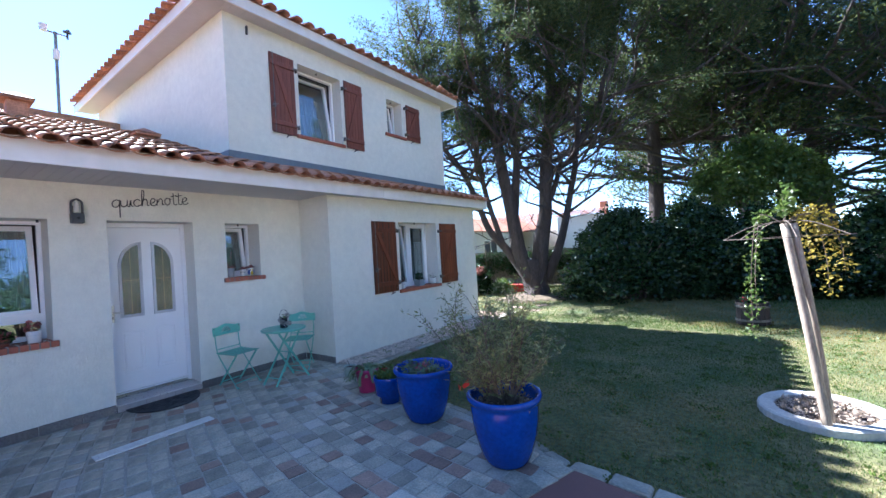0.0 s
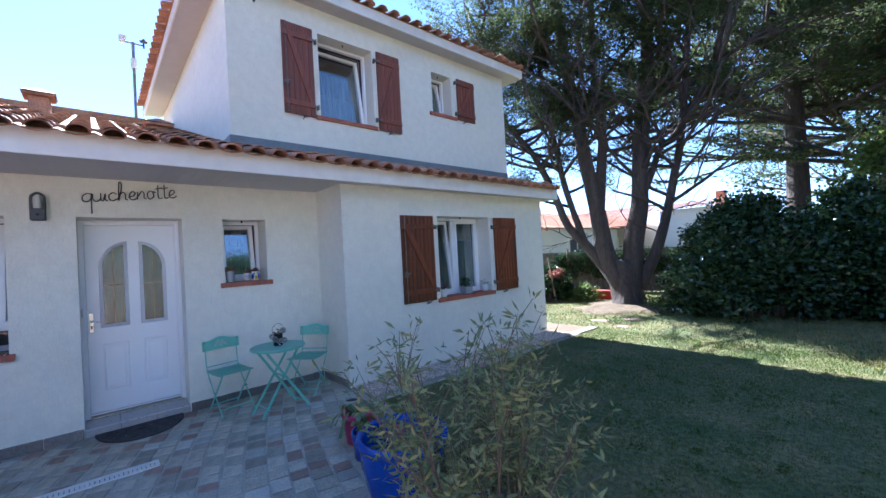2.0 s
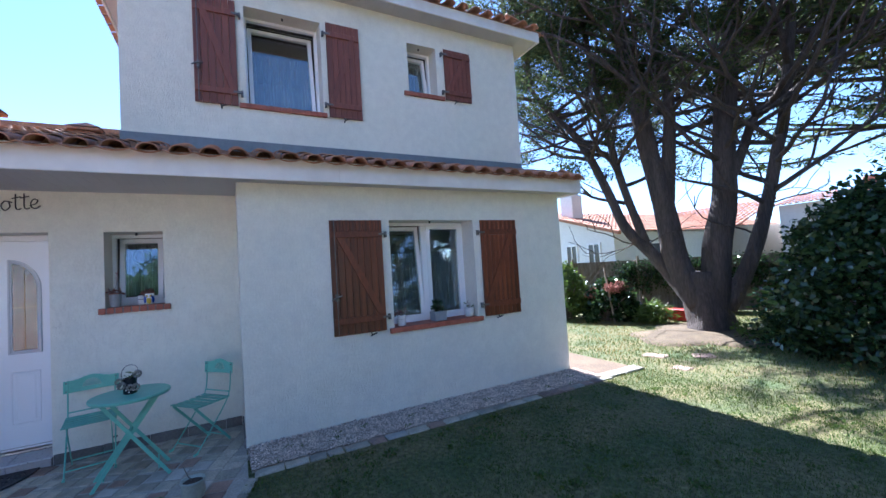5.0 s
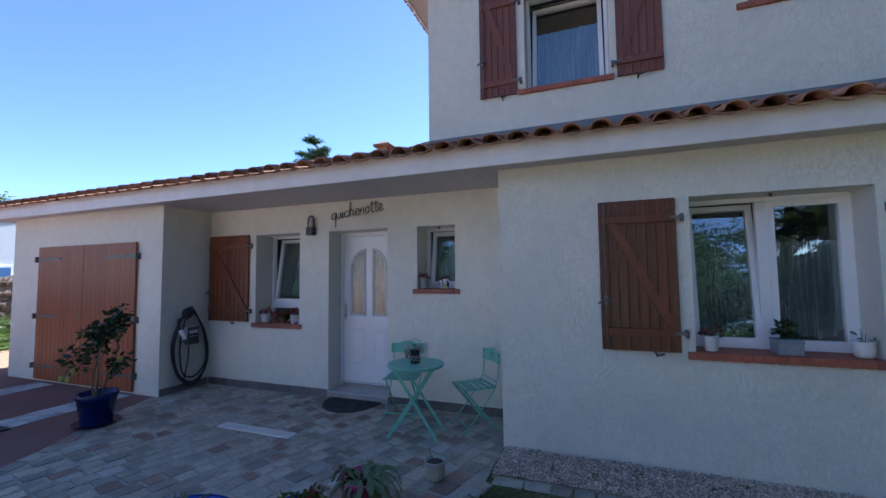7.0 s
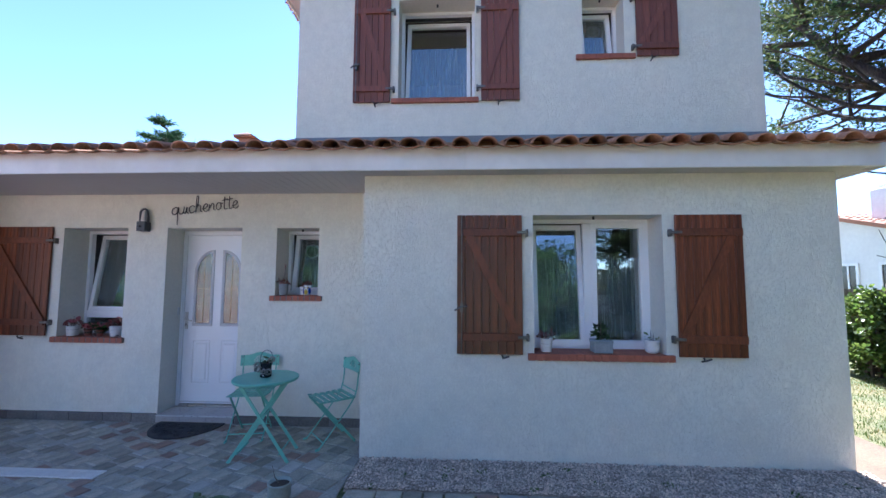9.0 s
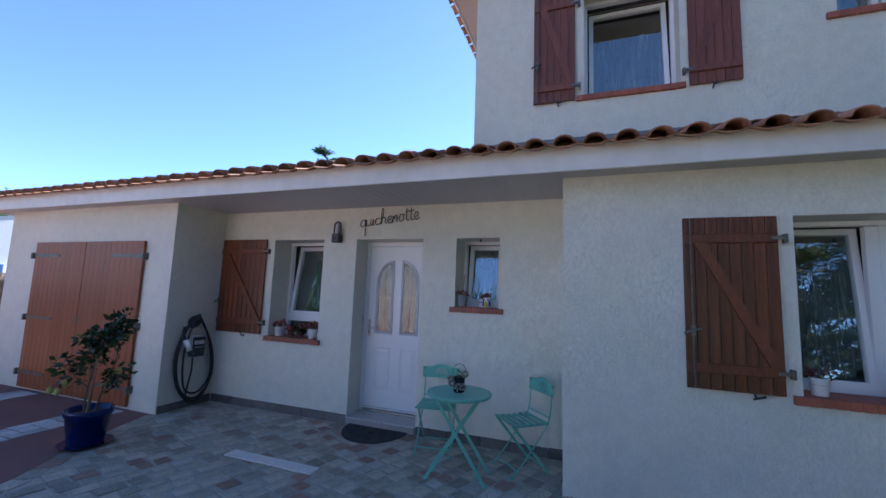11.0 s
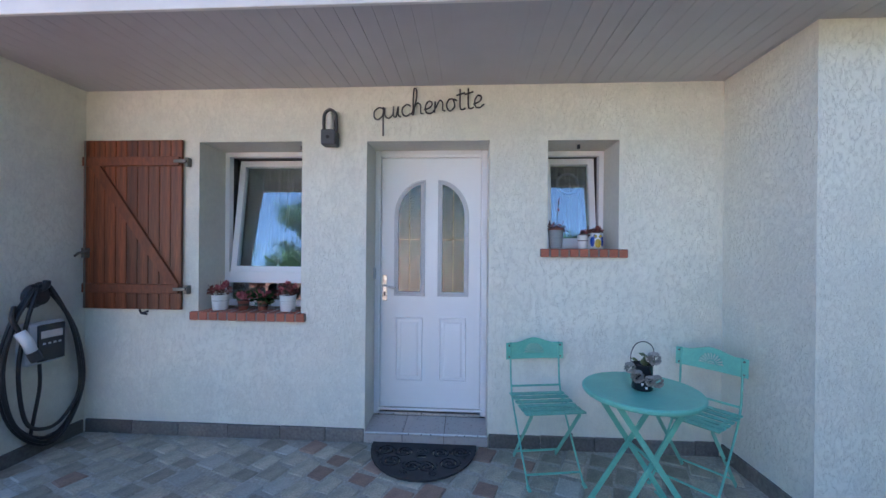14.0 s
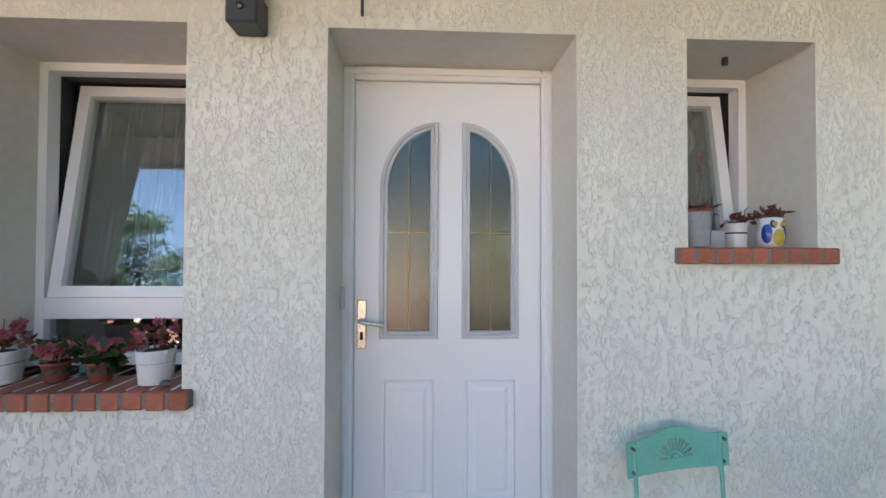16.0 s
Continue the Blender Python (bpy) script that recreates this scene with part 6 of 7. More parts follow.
# houses beyond the drive
h3 = thing("neighbour_house", None, "long white house with a sloping tiled verge and blue shutters", "house")
bm = bmesh.new()
pr = [(-0.2, G), (-0.2, 1.25), (-11.5, 4.4), (-22, 1.5), (-22, G)]
fa = [bm.verts.new((x, -13.0, z)) for x, z in pr]
fb = [bm.verts.new((x, -17.0, z)) for x, z in pr]
bm.faces.new(fa)
bm.faces.new(fb[::-1])
for i in range(5):
    bm.faces.new((fa[i], fb[i], fb[(i + 1) % 5], fa[(i + 1) % 5]))
bmesh.ops.recalc_face_normals(bm, faces=bm.faces[:])
part("wall", bm, WHITE_WALL, h3)
tiled_slope(h3, (0.1, -17.2, 1.25), (0, 1, 0), (-11.3, 0, 3.15), 4.4, 12.1)
far_window(h3, "y", -13.0, -7.95, 1.15, 2.0, 0.95, 1, BLUE_PAINT)
h4 = thing("neighbour_house", None, "white gabled house with a tiled verge behind", "house")
bm = bmesh.new()
pr = [(-4.75, G), (-4.75, 3.78), (-6.75, 4.5), (-9.6, 3.68), (-9.6, G)]
fa = [bm.verts.new((x, -18.2, z)) for x, z in pr]
fb = [bm.verts.new((x, -26, z)) for x, z in pr]
bm.faces.new(fa)
bm.faces.new(fb[::-1])
for i in range(5):
    bm.faces.new((fa[i], fb[i], fb[(i + 1) % 5], fa[(i + 1) % 5]))
bmesh.ops.recalc_face_normals(bm, faces=bm.faces[:])
part("wall", bm, WHITE_WALL, h4)
tiled_slope(h4, (-4.5, -26.2, 3.74), (0, 1, 0), (-2.25, 0, 0.81), 8.2, 2.4)
tiled_slope(h4, (-9.9, -26.2, 3.65), (0, 1, 0), (3.15, 0, 0.92), 8.2, 3.3)
part("chimney_pot", tube([(-4.3, -17.5, 2.3), (-4.3, -17.5, 2.75)], 0.14, 8), TILE, h3)

# ---- small structure on the house ----
def vent_stack(x, y, z, label):
    t = thing("roof_vent", Matrix.Translation((x, y, z)), label, "roof vent")
    part("shaft", boxes((-0.11, 0.11, -0.11, 0.11, -0.25, 0.16), bevel=0.01), TILE, t)
    bm = boxes((-0.17, 0.17, -0.17, 0.17, 0.16, 0.20), bevel=0.008)
    top = [bm.verts.new(p) for p in ((-0.18, -0.18, 0.203), (0.18, -0.18, 0.203), (0.18, 0.18, 0.203), (-0.18, 0.18, 0.203), (0, 0, 0.31))]
    for k in range(4):
        bm.faces.new((top[k], top[(k + 1) % 4], top[4]))
    part("cap", bm, TILE, t)
    return t


vent_stack(-8.25, 0.92, slope_x(-8.25) + 0.07, "small terracotta roof vent with a pointed cap")
vent_stack(-7.4, 2.2, slope_x(-7.4) - 0.1, "low terracotta vent tile on the roof")
mast = thing("weather_mast", None, "slim grey mast with a wind gauge behind the roof", "weather station")
part("pole", tube([(-13.5, 2.37, G - 0.1), (-13.5, 2.37, 7.75)], 0.035, 8), METAL, mast)
part("arm", tube([(-13.5, 2.17, 7.72), (-13.5, 2.6, 7.72)], 0.02, 6), METAL, mast)
part("rain_gauge", tube([(-13.5, 2.15, 7.70), (-13.5, 2.15, 7.86)], 0.07, 10, end=0.09), LIGHT_GREY, mast)
bm = tube([(-13.5, 2.6, 7.65), (-13.5, 2.6, 7.85)], 0.025, 6)
for k in range(3):
    a = k * math.tau / 3
    add_tube(bm, [(-13.5, 2.6, 7.84), (-13.5 + 0.08 * math.cos(a), 2.6 + 0.08 * math.sin(a), 7.84)], 0.04, 6)
part("wind_cups", bm, ANTHRACITE, mast)
part("sensor", tube([(-13.5, 2.37, 7.05), (-13.5, 2.37, 7.3)], 0.07, 8), LIGHT_GREY, mast)

# wall lamp
lamp = thing("wall_lamp", Matrix.Translation((XR, 1.035, 2.20)), "anthracite outdoor wall lamp with an arched hood and frosted lens", "wall lamp")
part("base", boxes((0.0, 0.10, -0.055, 0.055, 0.0, 0.115), bevel=0.008), ANTHRACITE, lamp)
part("sensor", lathe([(0.001, 0), (0.012, 0.0), (0.012, 0.008), (0.001, 0.012)], 12), DARK_GLASS, lamp).matrix_local = Matrix.Translation((0.1, 0, 0.055)) @ Matrix.Rotation(radians(90), 4, "Y")
arch = [(0.05, -0.047, 0.11), (0.052, -0.047, 0.2), (0.052, -0.04, 0.245), (0.052, 0, 0.272), (0.052, 0.04, 0.245), (0.052, 0.047, 0.2), (0.05, 0.047, 0.11)]
bm = bmesh.new()
add_tube(bm, smooth_path(arch, 4), 0.012, 8)
part("hood", bm, ANTHRACITE, lamp, smooth=True)
part("lens", tube(smooth_path([(0.05, 0, 0.112), (0.05, 0, 0.2), (0.05, 0, 0.245)], 4), 0.034, 14, end=0.02), LAMP_GLASS, lamp, "frosted white lens", smooth=True)
part("bracket", boxes((0.0, 0.03, -0.03, 0.03, 0.10, 0.2), bevel=0.005), ANTHRACITE, lamp)

# house name in bent wire: strokes in letter heights, (along, up)
GLYPH = {
    "q": [[(0.95, 0.85), (0.55, 1.0), (0.12, 0.7), (0.12, 0.2), (0.5, 0.0), (0.9, 0.35), (0.97, 1.0), (0.95, 0.0), (0.95, -1.45)]],
    "u": [[(0.0, 0.9), (0.0, 0.3), (0.35, 0.0), (0.75, 0.3), (0.8, 0.95), (0.8, 0.2), (1.0, 0.0)]],
    "i": [[(0.0, 0.0), (0.2, 0.9), (0.2, 0.2), (0.45, 0.0)]],
    "c": [[(0.85, 0.8), (0.5, 1.0), (0.1, 0.7), (0.1, 0.25), (0.45, 0.0), (0.9, 0.2)]],
    "h": [[(0.0, 0.1), (0.4, 1.2), (0.45, 2.1), (0.22, 2.2), (0.15, 1.2), (0.15, 0.0), (0.3, 0.75), (0.6, 1.0), (0.85, 0.7), (0.85, 0.15), (1.1, 0.05)]],
    "e": [[(0.0, 0.35), (0.55, 0.5), (0.75, 0.85), (0.45, 1.05), (0.15, 0.7), (0.2, 0.15), (0.6, 0.0), (1.0, 0.25)]],
    "n": [[(0.0, 0.0), (0.05, 0.95), (0.1, 0.4), (0.45, 1.0), (0.75, 0.75), (0.75, 0.2), (1.0, 0.05)]],
    "o": [[(0.7, 0.95), (0.3, 1.0), (0.05, 0.5), (0.35, 0.0), (0.8, 0.35), (0.7, 0.95), (1.0, 0.8)]],
    "t": [[(0.3, 1.75), (0.3, 0.3), (0.5, 0.0), (0.8, 0.1)], [(-0.05, 1.25), (0.75, 1.4)]],
}
ADV = {"q": 1.1, "u": 1.05, "i": 0.5, "c": 0.95, "h": 1.15, "e": 0.98, "n": 1.05, "o": 1.0, "t": 0.75}
sign = thing("house_name_sign", None, "black bent-wire house name reading quichenotte above the door", "sign")
WORD = "quichenotte"
total = sum(ADV[c] for c in WORD)
s_w = 0.83 / total
u = 0.0
for c in WORD:
    for stroke in GLYPH[c]:
        pts = []
        for a, b in stroke:
            along = (u + a) * s_w
            pts.append((XR + 0.022, 1.355 + along, 2.40 + along * 0.105 + b * 0.088))
        part("letter_" + c, tube(smooth_path(pts, 4), 0.0058, 6), BLACK_IRON, sign, smooth=True)
    u += ADV[c]

# ---- charging point on the garage's side ----
ch = thing("car_charger", None, "light grey wall charger with a dark display beside the garage", "charger")
YS = YG1
part("body", boxes((-5.70, -5.44, YS, YS + 0.10, 0.615, 0.90), bevel=0.015), LIGHT_GREY, ch)
part("front", boxes((-5.685, -5.50, YS + 0.10, YS + 0.108, 0.63, 0.885), bevel=0.003), DARK_GLASS, ch, "black glossy front")
part("display", boxes((-5.665, -5.52, YS + 0.108, YS + 0.110, 0.79, 0.84)), PVC_GREY, ch)
part("button_row", boxes(*[(-5.655 + 0.035 * k, -5.637 + 0.035 * k, YS + 0.108, YS + 0.111, 0.745, 0.757) for k in range(4)]), LIGHT_GREY, ch)
hook = thing("cable_hook", None, "black cable hook on the wall", "hook")
part("hook", tube(smooth_path([(-5.555, YS, 1.13), (-5.555, YS + 0.06, 1.13), (-5.555, YS + 0.10, 1.15), (-5.555, YS + 0.11, 1.19)], 4), 0.022, 8), BLACK_IRON, hook, smooth=True)
part("cradle", lathe([(0.075, 0.0), (0.085, 0.01), (0.06, 0.05), (0.06, 0.07)], 20), BLACK_IRON, hook).matrix_local = Matrix.Translation((-5.555, YS, 1.08)) @ Matrix.Rotation(radians(-90), 4, "X")
cable = thing("charging_cable", None, "thick black charging cable hung in loops from a hook", "cable")
rc = random.Random(4)
for k, (wl, wr, low, dy) in enumerate(((0.215, 0.325, 0.06, 0.05), (0.235, 0.30, 0.03, 0.065), (0.24, 0.335, 0.01, 0.04), (0.15, 0.27, 0.13, 0.08))):
    hx, hz = -5.555, 1.12
    pts = [(hx + 0.03, YS + dy, hz + 0.02), (hx + wl * 0.72, YS + dy + 0.01, hz - 0.2), (hx + wl, YS + dy, 0.60), (hx + wl * 0.7, YS + dy, 0.25), (hx - 0.02, YS + dy + 0.01, low + 0.02), (hx - wr * 0.6, YS + dy, low + 0.06), (hx - wr, YS + dy, 0.38), (hx - wr * 0.8, YS + dy, 0.8), (hx - 0.05, YS + dy, hz + 0.02), (hx + 0.03, YS + dy, hz + 0.03)]
    part("loop", tube(smooth_path(pts, 6), 0.0125, 8), CABLE, cable, smooth=True)
part("lead", tube(smooth_path([(-5.56, YS + 0.05, 0.62), (-5.555, YS + 0.06, 0.45), (-5.52, YS + 0.06, 0.25), (-5.5, YS + 0.05, 0.1)], 6), 0.011, 8), CABLE, cable, smooth=True)
plug = part("plug", tube([(-5.40, YS + 0.09, 0.86), (-5.42, YS + 0.12, 0.80), (-5.445, YS + 0.13, 0.72)], 0.033, 12), PVC, cable, "white charging plug", smooth=True)
part("plug_nose", tube([(-5.445, YS + 0.13, 0.725), (-5.47, YS + 0.14, 0.66)], 0.036, 12), BLACK_IRON, plug, "black plug nose")
part("grip", tube(smooth_path([(-5.40, YS + 0.09, 0.86), (-5.375, YS + 0.07, 0.95), (-5.40, YS + 0.055, 1.03)], 4), 0.016, 8), CABLE, plug)

# ---- doormat ----
mat_t = thing("doormat", Matrix.Translation((XR + 0.035, 1.765, G + 0.008)), "half-round black rubber doormat with scrolled openwork", "doormat")


def mat_in(y, z):
    # z grows outwards from the step
    q = math.hypot(y / 0.385, (z - 0.0) / 0.47)
    if q > 1:
        return False
    if q > 0.92 or z < 0.022:
        return True
    if abs(y) < 0.03 and 0.16 < z < 0.20:
        return False
    ay = abs(y)
    for cy, cz, r in ((0.27, 0.10, 0.075), (0.13, 0.12, 0.07), (0.05, 0.30, 0.07), (0.20, 0.25, 0.075), (0.0, 0.10, 0.05), (0.10, 0.395, 0.035), (0.31, 0.185, 0.03)):
        d = math.hypot(ay - cy, z - cz)
        if d < r:
            a = math.atan2(z - cz, ay - cy)
            spiral = (d / r * 2.2 + a / math.tau) % 1
            return spiral > 0.42
    return True


mv, mf = plate(0.78, 0.48, 0.014, mat_in, 0.006)
raw("rubber", [(z, y, x) for x, y, z in mv], [f[::-1] for f in mf], RUBBER, mat_t)


# ---- bistro set ----
def back_in(y, z):
    # plate outline 0.40 wide: eared corners and a raised middle
    top = 0.115 + 0.032 * (0.5 + 0.5 * math.cos(min(1, abs(y) / 0.15) * math.pi))
    if z > top:
        return False
    d, a = math.hypot(y, z - 0.038), math.atan2(z - 0.038, y)
    if z < 0.034:
        return True
    if 0.030 < d < 0.072 and 0.06 < a < math.pi - 0.06:
        k = (a / math.pi * 11) % 1
        return not (0.22 < k < 0.78)
    if 0.014 < d < 0.021 or 0.0 <= d < 0.008:
        return not (0.1 < a < math.pi - 0.1)
    return True


def bar(bm, p, q, w, t):
    """A flat bar from p to q, w wide across y, t thick."""
    p, q = Vector(p), Vector(q)
    d = (q - p).normalized()
    s = Vector((0, 1, 0))
    nrm = d.cross(s).normalized()
    vs = [bm.verts.new(e + s * a * w / 2 + nrm * b * t / 2) for e in (p, q) for a, b in ((-1, -1), (1, -1), (1, 1), (-1, 1))]
    for f in ((3, 2, 1, 0), (4, 5, 6, 7), (0, 1, 5, 4), (1, 2, 6, 5), (2, 3, 7, 6), (3, 0, 4, 7)):
        bm.faces.new([vs[i] for i in f])


def bistro_chair(m, label):
    """Folding steel chair facing +x: slatted seat, crossed legs, pressed back plate."""
    c = thing("bistro_chair", m, label, "chair", "bistro chairs")
    slat = None
    for i in range(6):
        x = -0.17 + 0.066 * i
        if slat is None:
            slat = part("slat", boxes((-0.022, 0.022, -0.195, 0.195, 0.0, 0.010), bevel=0.003), MINT_WORN, c)
            ob = slat
        else:
            ob = link_mesh("slat", slat.data, None, c)
        ob.location = (x, 0, 0.445 + 0.004 * math.cos(i))
    for s in (-1, 1):
        y = 0.178 * s
        # rear-top to front-foot bar, carrying the back
        pts = smooth_path([(-0.228, y, 0.80), (-0.222, y, 0.68), (-0.185, y, 0.46), (-0.02, y, 0.24), (0.19, y, 0.0)], 4)
        part("leg", tube(pts, 0.0068, 6), MINT, c, smooth=True)
        y2 = 0.155 * s
        bm = bmesh.new()
        bar(bm, (0.17, y2, 0.44), (-0.21, y2, 0.0), 0.007, 0.024)
        part("leg", bm, MINT, c)
        bm = bmesh.new()
        bar(bm, (-0.19, y2, 0.442), (0.18, y2, 0.442), 0.007, 0.02)
        part("seat_rail", bm, MINT, c)
        part("rivet", boxes((-0.026, -0.008, y - 0.014 * s - 0.004, y + 0.012 * s + 0.004, 0.218, 0.234), bevel=0.003), METAL, c)
        part("foot", tube([(0.175, y, 0.012), (0.215, y, 0.006)], 0.012, 6), MINT, c)
    for x, z, w in ((0.135, 0.06, 0.178), (-0.165, 0.055, 0.155), (-0.20, 0.50, 0.178)):
        part("stretcher", tube([(x, -w, z), (x, w, z)], 0.007, 6), MINT, c)
    vv, ff = plate(0.42, 0.148, 0.004, back_in, 0.0035)
    bk = raw("backrest", [(-0.218 - 0.03 * (1 - (y / 0.21) ** 2) * 0.6 + x - z * 0.08, y, 0.683 + z) for x, y, z in vv], ff, MINT, c, "pressed back plate with a cut-out shell")
    for y in (-0.188, 0.188):
        for z in (0.70, 0.78):
            part("screw", tube([(-0.232, y, z), (-0.214, y, z)], 0.006, 8), METAL, bk)
    return c


ch1 = bistro_chair(Matrix.Translation((-5.63, 2.60, G)) @ Matrix.Rotation(radians(10), 4, "Z"), "mint-green folding bistro chair, paint chipped on its slats, by the wall")
ch2 = copy_thing(ch1, Matrix.Translation((-5.535, 3.50, G)) @ Matrix.Rotation(radians(-50), 4, "Z"))
ch2["label"] = "mint-green folding bistro chair standing askew in the corner"

table = thing("bistro_table", Matrix.Translation((-5.13, 3.0, G)) @ Matrix.Rotation(radians(98), 4, "Z"), "round mint-green folding bistro table of steel", "table")
part("tabletop", lathe([(0.01, 0.712), (0.27, 0.708), (0.288, 0.706), (0.296, 0.716), (0.297, 0.728), (0.290, 0.735), (0.27, 0.734), (0.01, 0.734)], 56), MINT, table, smooth=False)
for s in (-1, 1):
    for a in (-1, 1):
        y = (0.13 if a > 0 else 0.105) * s
        bm = bmesh.new()
        bar(bm, (-0.20 * a, y, 0.705), (0.27 * a, y * 1.2, 0.0), 0.008, 0.028)
        part("leg", bm, MINT, table)
for x, z, w in ((0.19, 0.08, 0.165), (-0.19, 0.08, 0.14), (0.0, 0.40, 0.14), (-0.18, 0.69, 0.13), (0.18, 0.69, 0.11)):
    part("stretcher", tube([(x, -w, z), (x, w, z)], 0.007, 6), MINT, table)

# pot with pine cones on the table
TZ = G + 0.736
dec = thing("decorative_pot", Matrix.Translation((-5.12, 3.0, TZ)), "black enamel pot with wire handle, hung with grey pine cones", "decoration")
part("pot", lathe([(0.045, 0.0), (0.052, 0.006), (0.050, 0.07), (0.052, 0.13), (0.056, 0.135), (0.05, 0.136), (0.046, 0.12), (0.01, 0.115)], 24), DARK_GLASS, dec, smooth=True)
part("handle", tube(smooth_path([(0, -0.055, 0.125), (0.0, -0.06, 0.18), (0.0, -0.035, 0.235), (0, 0.01, 0.25), (0, 0.05, 0.225), (0, 0.062, 0.17), (0, 0.055, 0.125)], 5), 0.0025, 6), BLACK_IRON, dec, "thin wire handle", smooth=True)


def cone(parent, p, r, seed):
    rr = random.Random(seed)
    bm = bmesh.new()
    for k in range(46):
        h = 1 - 2 * (k + 0.5) / 46
        a = k * 2.4
        d = Vector((math.sqrt(1 - h * h) * math.cos(a), math.sqrt(1 - h * h) * math.sin(a), h))
        q = Vector(p) + d * r
        s = d.orthogonal().normalized() * r * 0.33
        t = d.cross(s).normalized() * r * 0.33
        vs = [bm.verts.new(v) for v in (Vector(p) + d * r * 0.6 - s, Vector(p) + d * r * 0.6 + s, q + s * 0.6 + t * 0.5, q - s * 0.6 + t * 0.5)]
        bm.faces.new(vs)
    part("pine_cone", bm, GREY_CONE, parent)


for k, (x, y, z, r) in enumerate(((0.06, -0.05, 0.085, 0.034), (0.068, 0.01, 0.065, 0.028), (0.055, 0.05, 0.06, 0.033), (0.03, -0.075, 0.12, 0.03), (0.01, 0.055, 0.165, 0.036))):
    cone(dec, (x, y, z), r, k)
bm = boxes(*[(0.049, 0.053, y - 0.006, y + 0.006, z, z + 0.012) for y, z in ((-0.02, 0.035), (0.03, 0.028), (0.0, 0.015), (0.038, 0.05))], bevel=0.002)
part("spots", bm, PVC, dec, "small white glass spots")
gg = np.random.default_rng(5)
leaves("sprig", leaf_cloud(gg, np.array([(0.0, 0.03, 0.17), (0.0, 0.0, 0.15)]), 5, 0.02, 0.06, 0.018, 1, 0, 0.4), SUCC, dec)


# ---- pots ----
def pot_profile(r, h, kind):
    if kind == "tub":
        return [(r * 0.54, 0), (r * 0.58, 0.012), (r * 0.655, h * 0.09), (r * 0.75, h * 0.24), (r * 0.845, h * 0.45), (r * 0.905, h * 0.66), (r * 0.925, h * 0.84), (r * 0.92, h * 0.885), (r * 0.985, h * 0.90), (r * 1.02, h * 0.95), (r * 0.99, h), (r * 0.90, h * 0.985), (r * 0.86, h * 0.93), (r * 0.84, h * 0.80)]
    if kind == "bowl":
        return [(r * 0.62, 0), (r * 0.66, h * 0.22), (r * 0.90, h * 0.34), (r * 0.94, h * 0.75), (r * 1.0, h * 0.9), (r * 1.0, h * 0.97), (r * 0.97, h), (r * 0.9, h * 0.98), (r * 0.88, h * 0.8)]
    if kind == "flower":
        return [(r * 0.70, 0), (r * 0.72, h * 0.02), (r * 0.93, h * 0.84), (r * 1.0, h * 0.85), (r * 1.0, h * 0.98), (r * 0.97, h), (r * 0.91, h * 0.98), (r * 0.88, h * 0.82)]
    if kind == "round":
        return [(r * 0.62, 0), (r * 0.85, h * 0.12), (r * 0.97, h * 0.45), (r * 0.90, h * 0.80), (r * 0.96, h * 0.86), (r * 1.0, h * 0.93), (r * 0.96, h), (r * 0.85, h * 0.97), (r * 0.82, h * 0.85)]
    return [(r * 0.78, 0), (r * 0.82, h * 0.03), (r * 0.97, h * 0.95), (r * 1.0, h), (r * 0.93, h), (r * 0.90, h * 0.86)]


def potted(name, x, y, z, r, h, kind, material, label, category="plant pot", sides=40):
    t = thing(name, Matrix.Translation((x, y, z)), label, category)
    prof = pot_profile(r, h, kind)
    part("pot", lathe(prof, sides), material, t, smooth=True)
    return t, prof[-1][0], prof[-1][1]


def soil(t, r, z, material=SOIL):
    bm = lathe([(r * 1.02, z - 0.03), (r * 1.01, z), (r * 0.6, z + 0.012), (0.005, z + 0.018)], 24)
    return part("soil", bm, material, t)


def chips(t, r, z, n, seed, s=0.014, mat=CHIP):
    gg = np.random.default_rng(seed)
    a, q = gg.uniform(0, math.tau, n), np.sqrt(gg.uniform(0, 1, n)) * r * 0.97
    c = np.stack([q * np.cos(a), q * np.sin(a), np.full(n, z + 0.012)], 1)
    return leaves("bark_chips", leaf_cloud(gg, c, 1, 0.012, s * 2.2, s * 0.7, 0.3), mat, t)


# the tall shrub in the big blue tub
tub, r0, z0 = potted("potted_shrub", -1.50, 2.62, G, 0.292, 0.54, "tub", BLUE_GLAZE, "airy narrow-leaved shrub in a large cobalt-blue glazed tub", "potted plant", 56)
soil(tub, r0, z0)
chips(tub, r0, z0 + 0.004, 420, 61, 0.016)
rr = random.Random(62)
bm = bmesh.new()
tips = []
for k in range(42):
    a = rr.uniform(0, math.tau)
    b0 = Vector((0.06 * math.cos(a), 0.06 * math.sin(a), z0))
    lean = rr.uniform(0.12, 0.72)
    L = rr.uniform(0.45, 0.98)
    d = Vector((math.cos(a) * lean, math.sin(a) * lean, 1.0)).normalized()
    pts, p = [b0], b0.copy()
    for i in range(7):
        d = (d + Vector((rr.uniform(-1, 1), rr.uniform(-1, 1), rr.uniform(-0.4, 0.5))) * 0.16).normalized()
        p = p + d * L / 7
        pts.append(p.copy())
    add_tube(bm, pts, 0.0062, 5, end=0.0016)
    tips += pts[2:]
    for j in range(5):
        i = rr.randint(2, 6)
        q = pts[i]
        e = (d + Vector((rr.uniform(-1, 1), rr.uniform(-1, 1), rr.uniform(-0.2, 0.6))) * 0.9).normalized()
        sub = [q, q + e * 0.09, q + e * 0.17 + Vector((0, 0, 0.015)), q + e * rr.uniform(0.2, 0.32)]
        add_tube(bm, sub, 0.0026, 4, end=0.001)
        tips += [q + e * 0.06, *sub[1:]]
part("branchwork", bm, TWIG, tub)
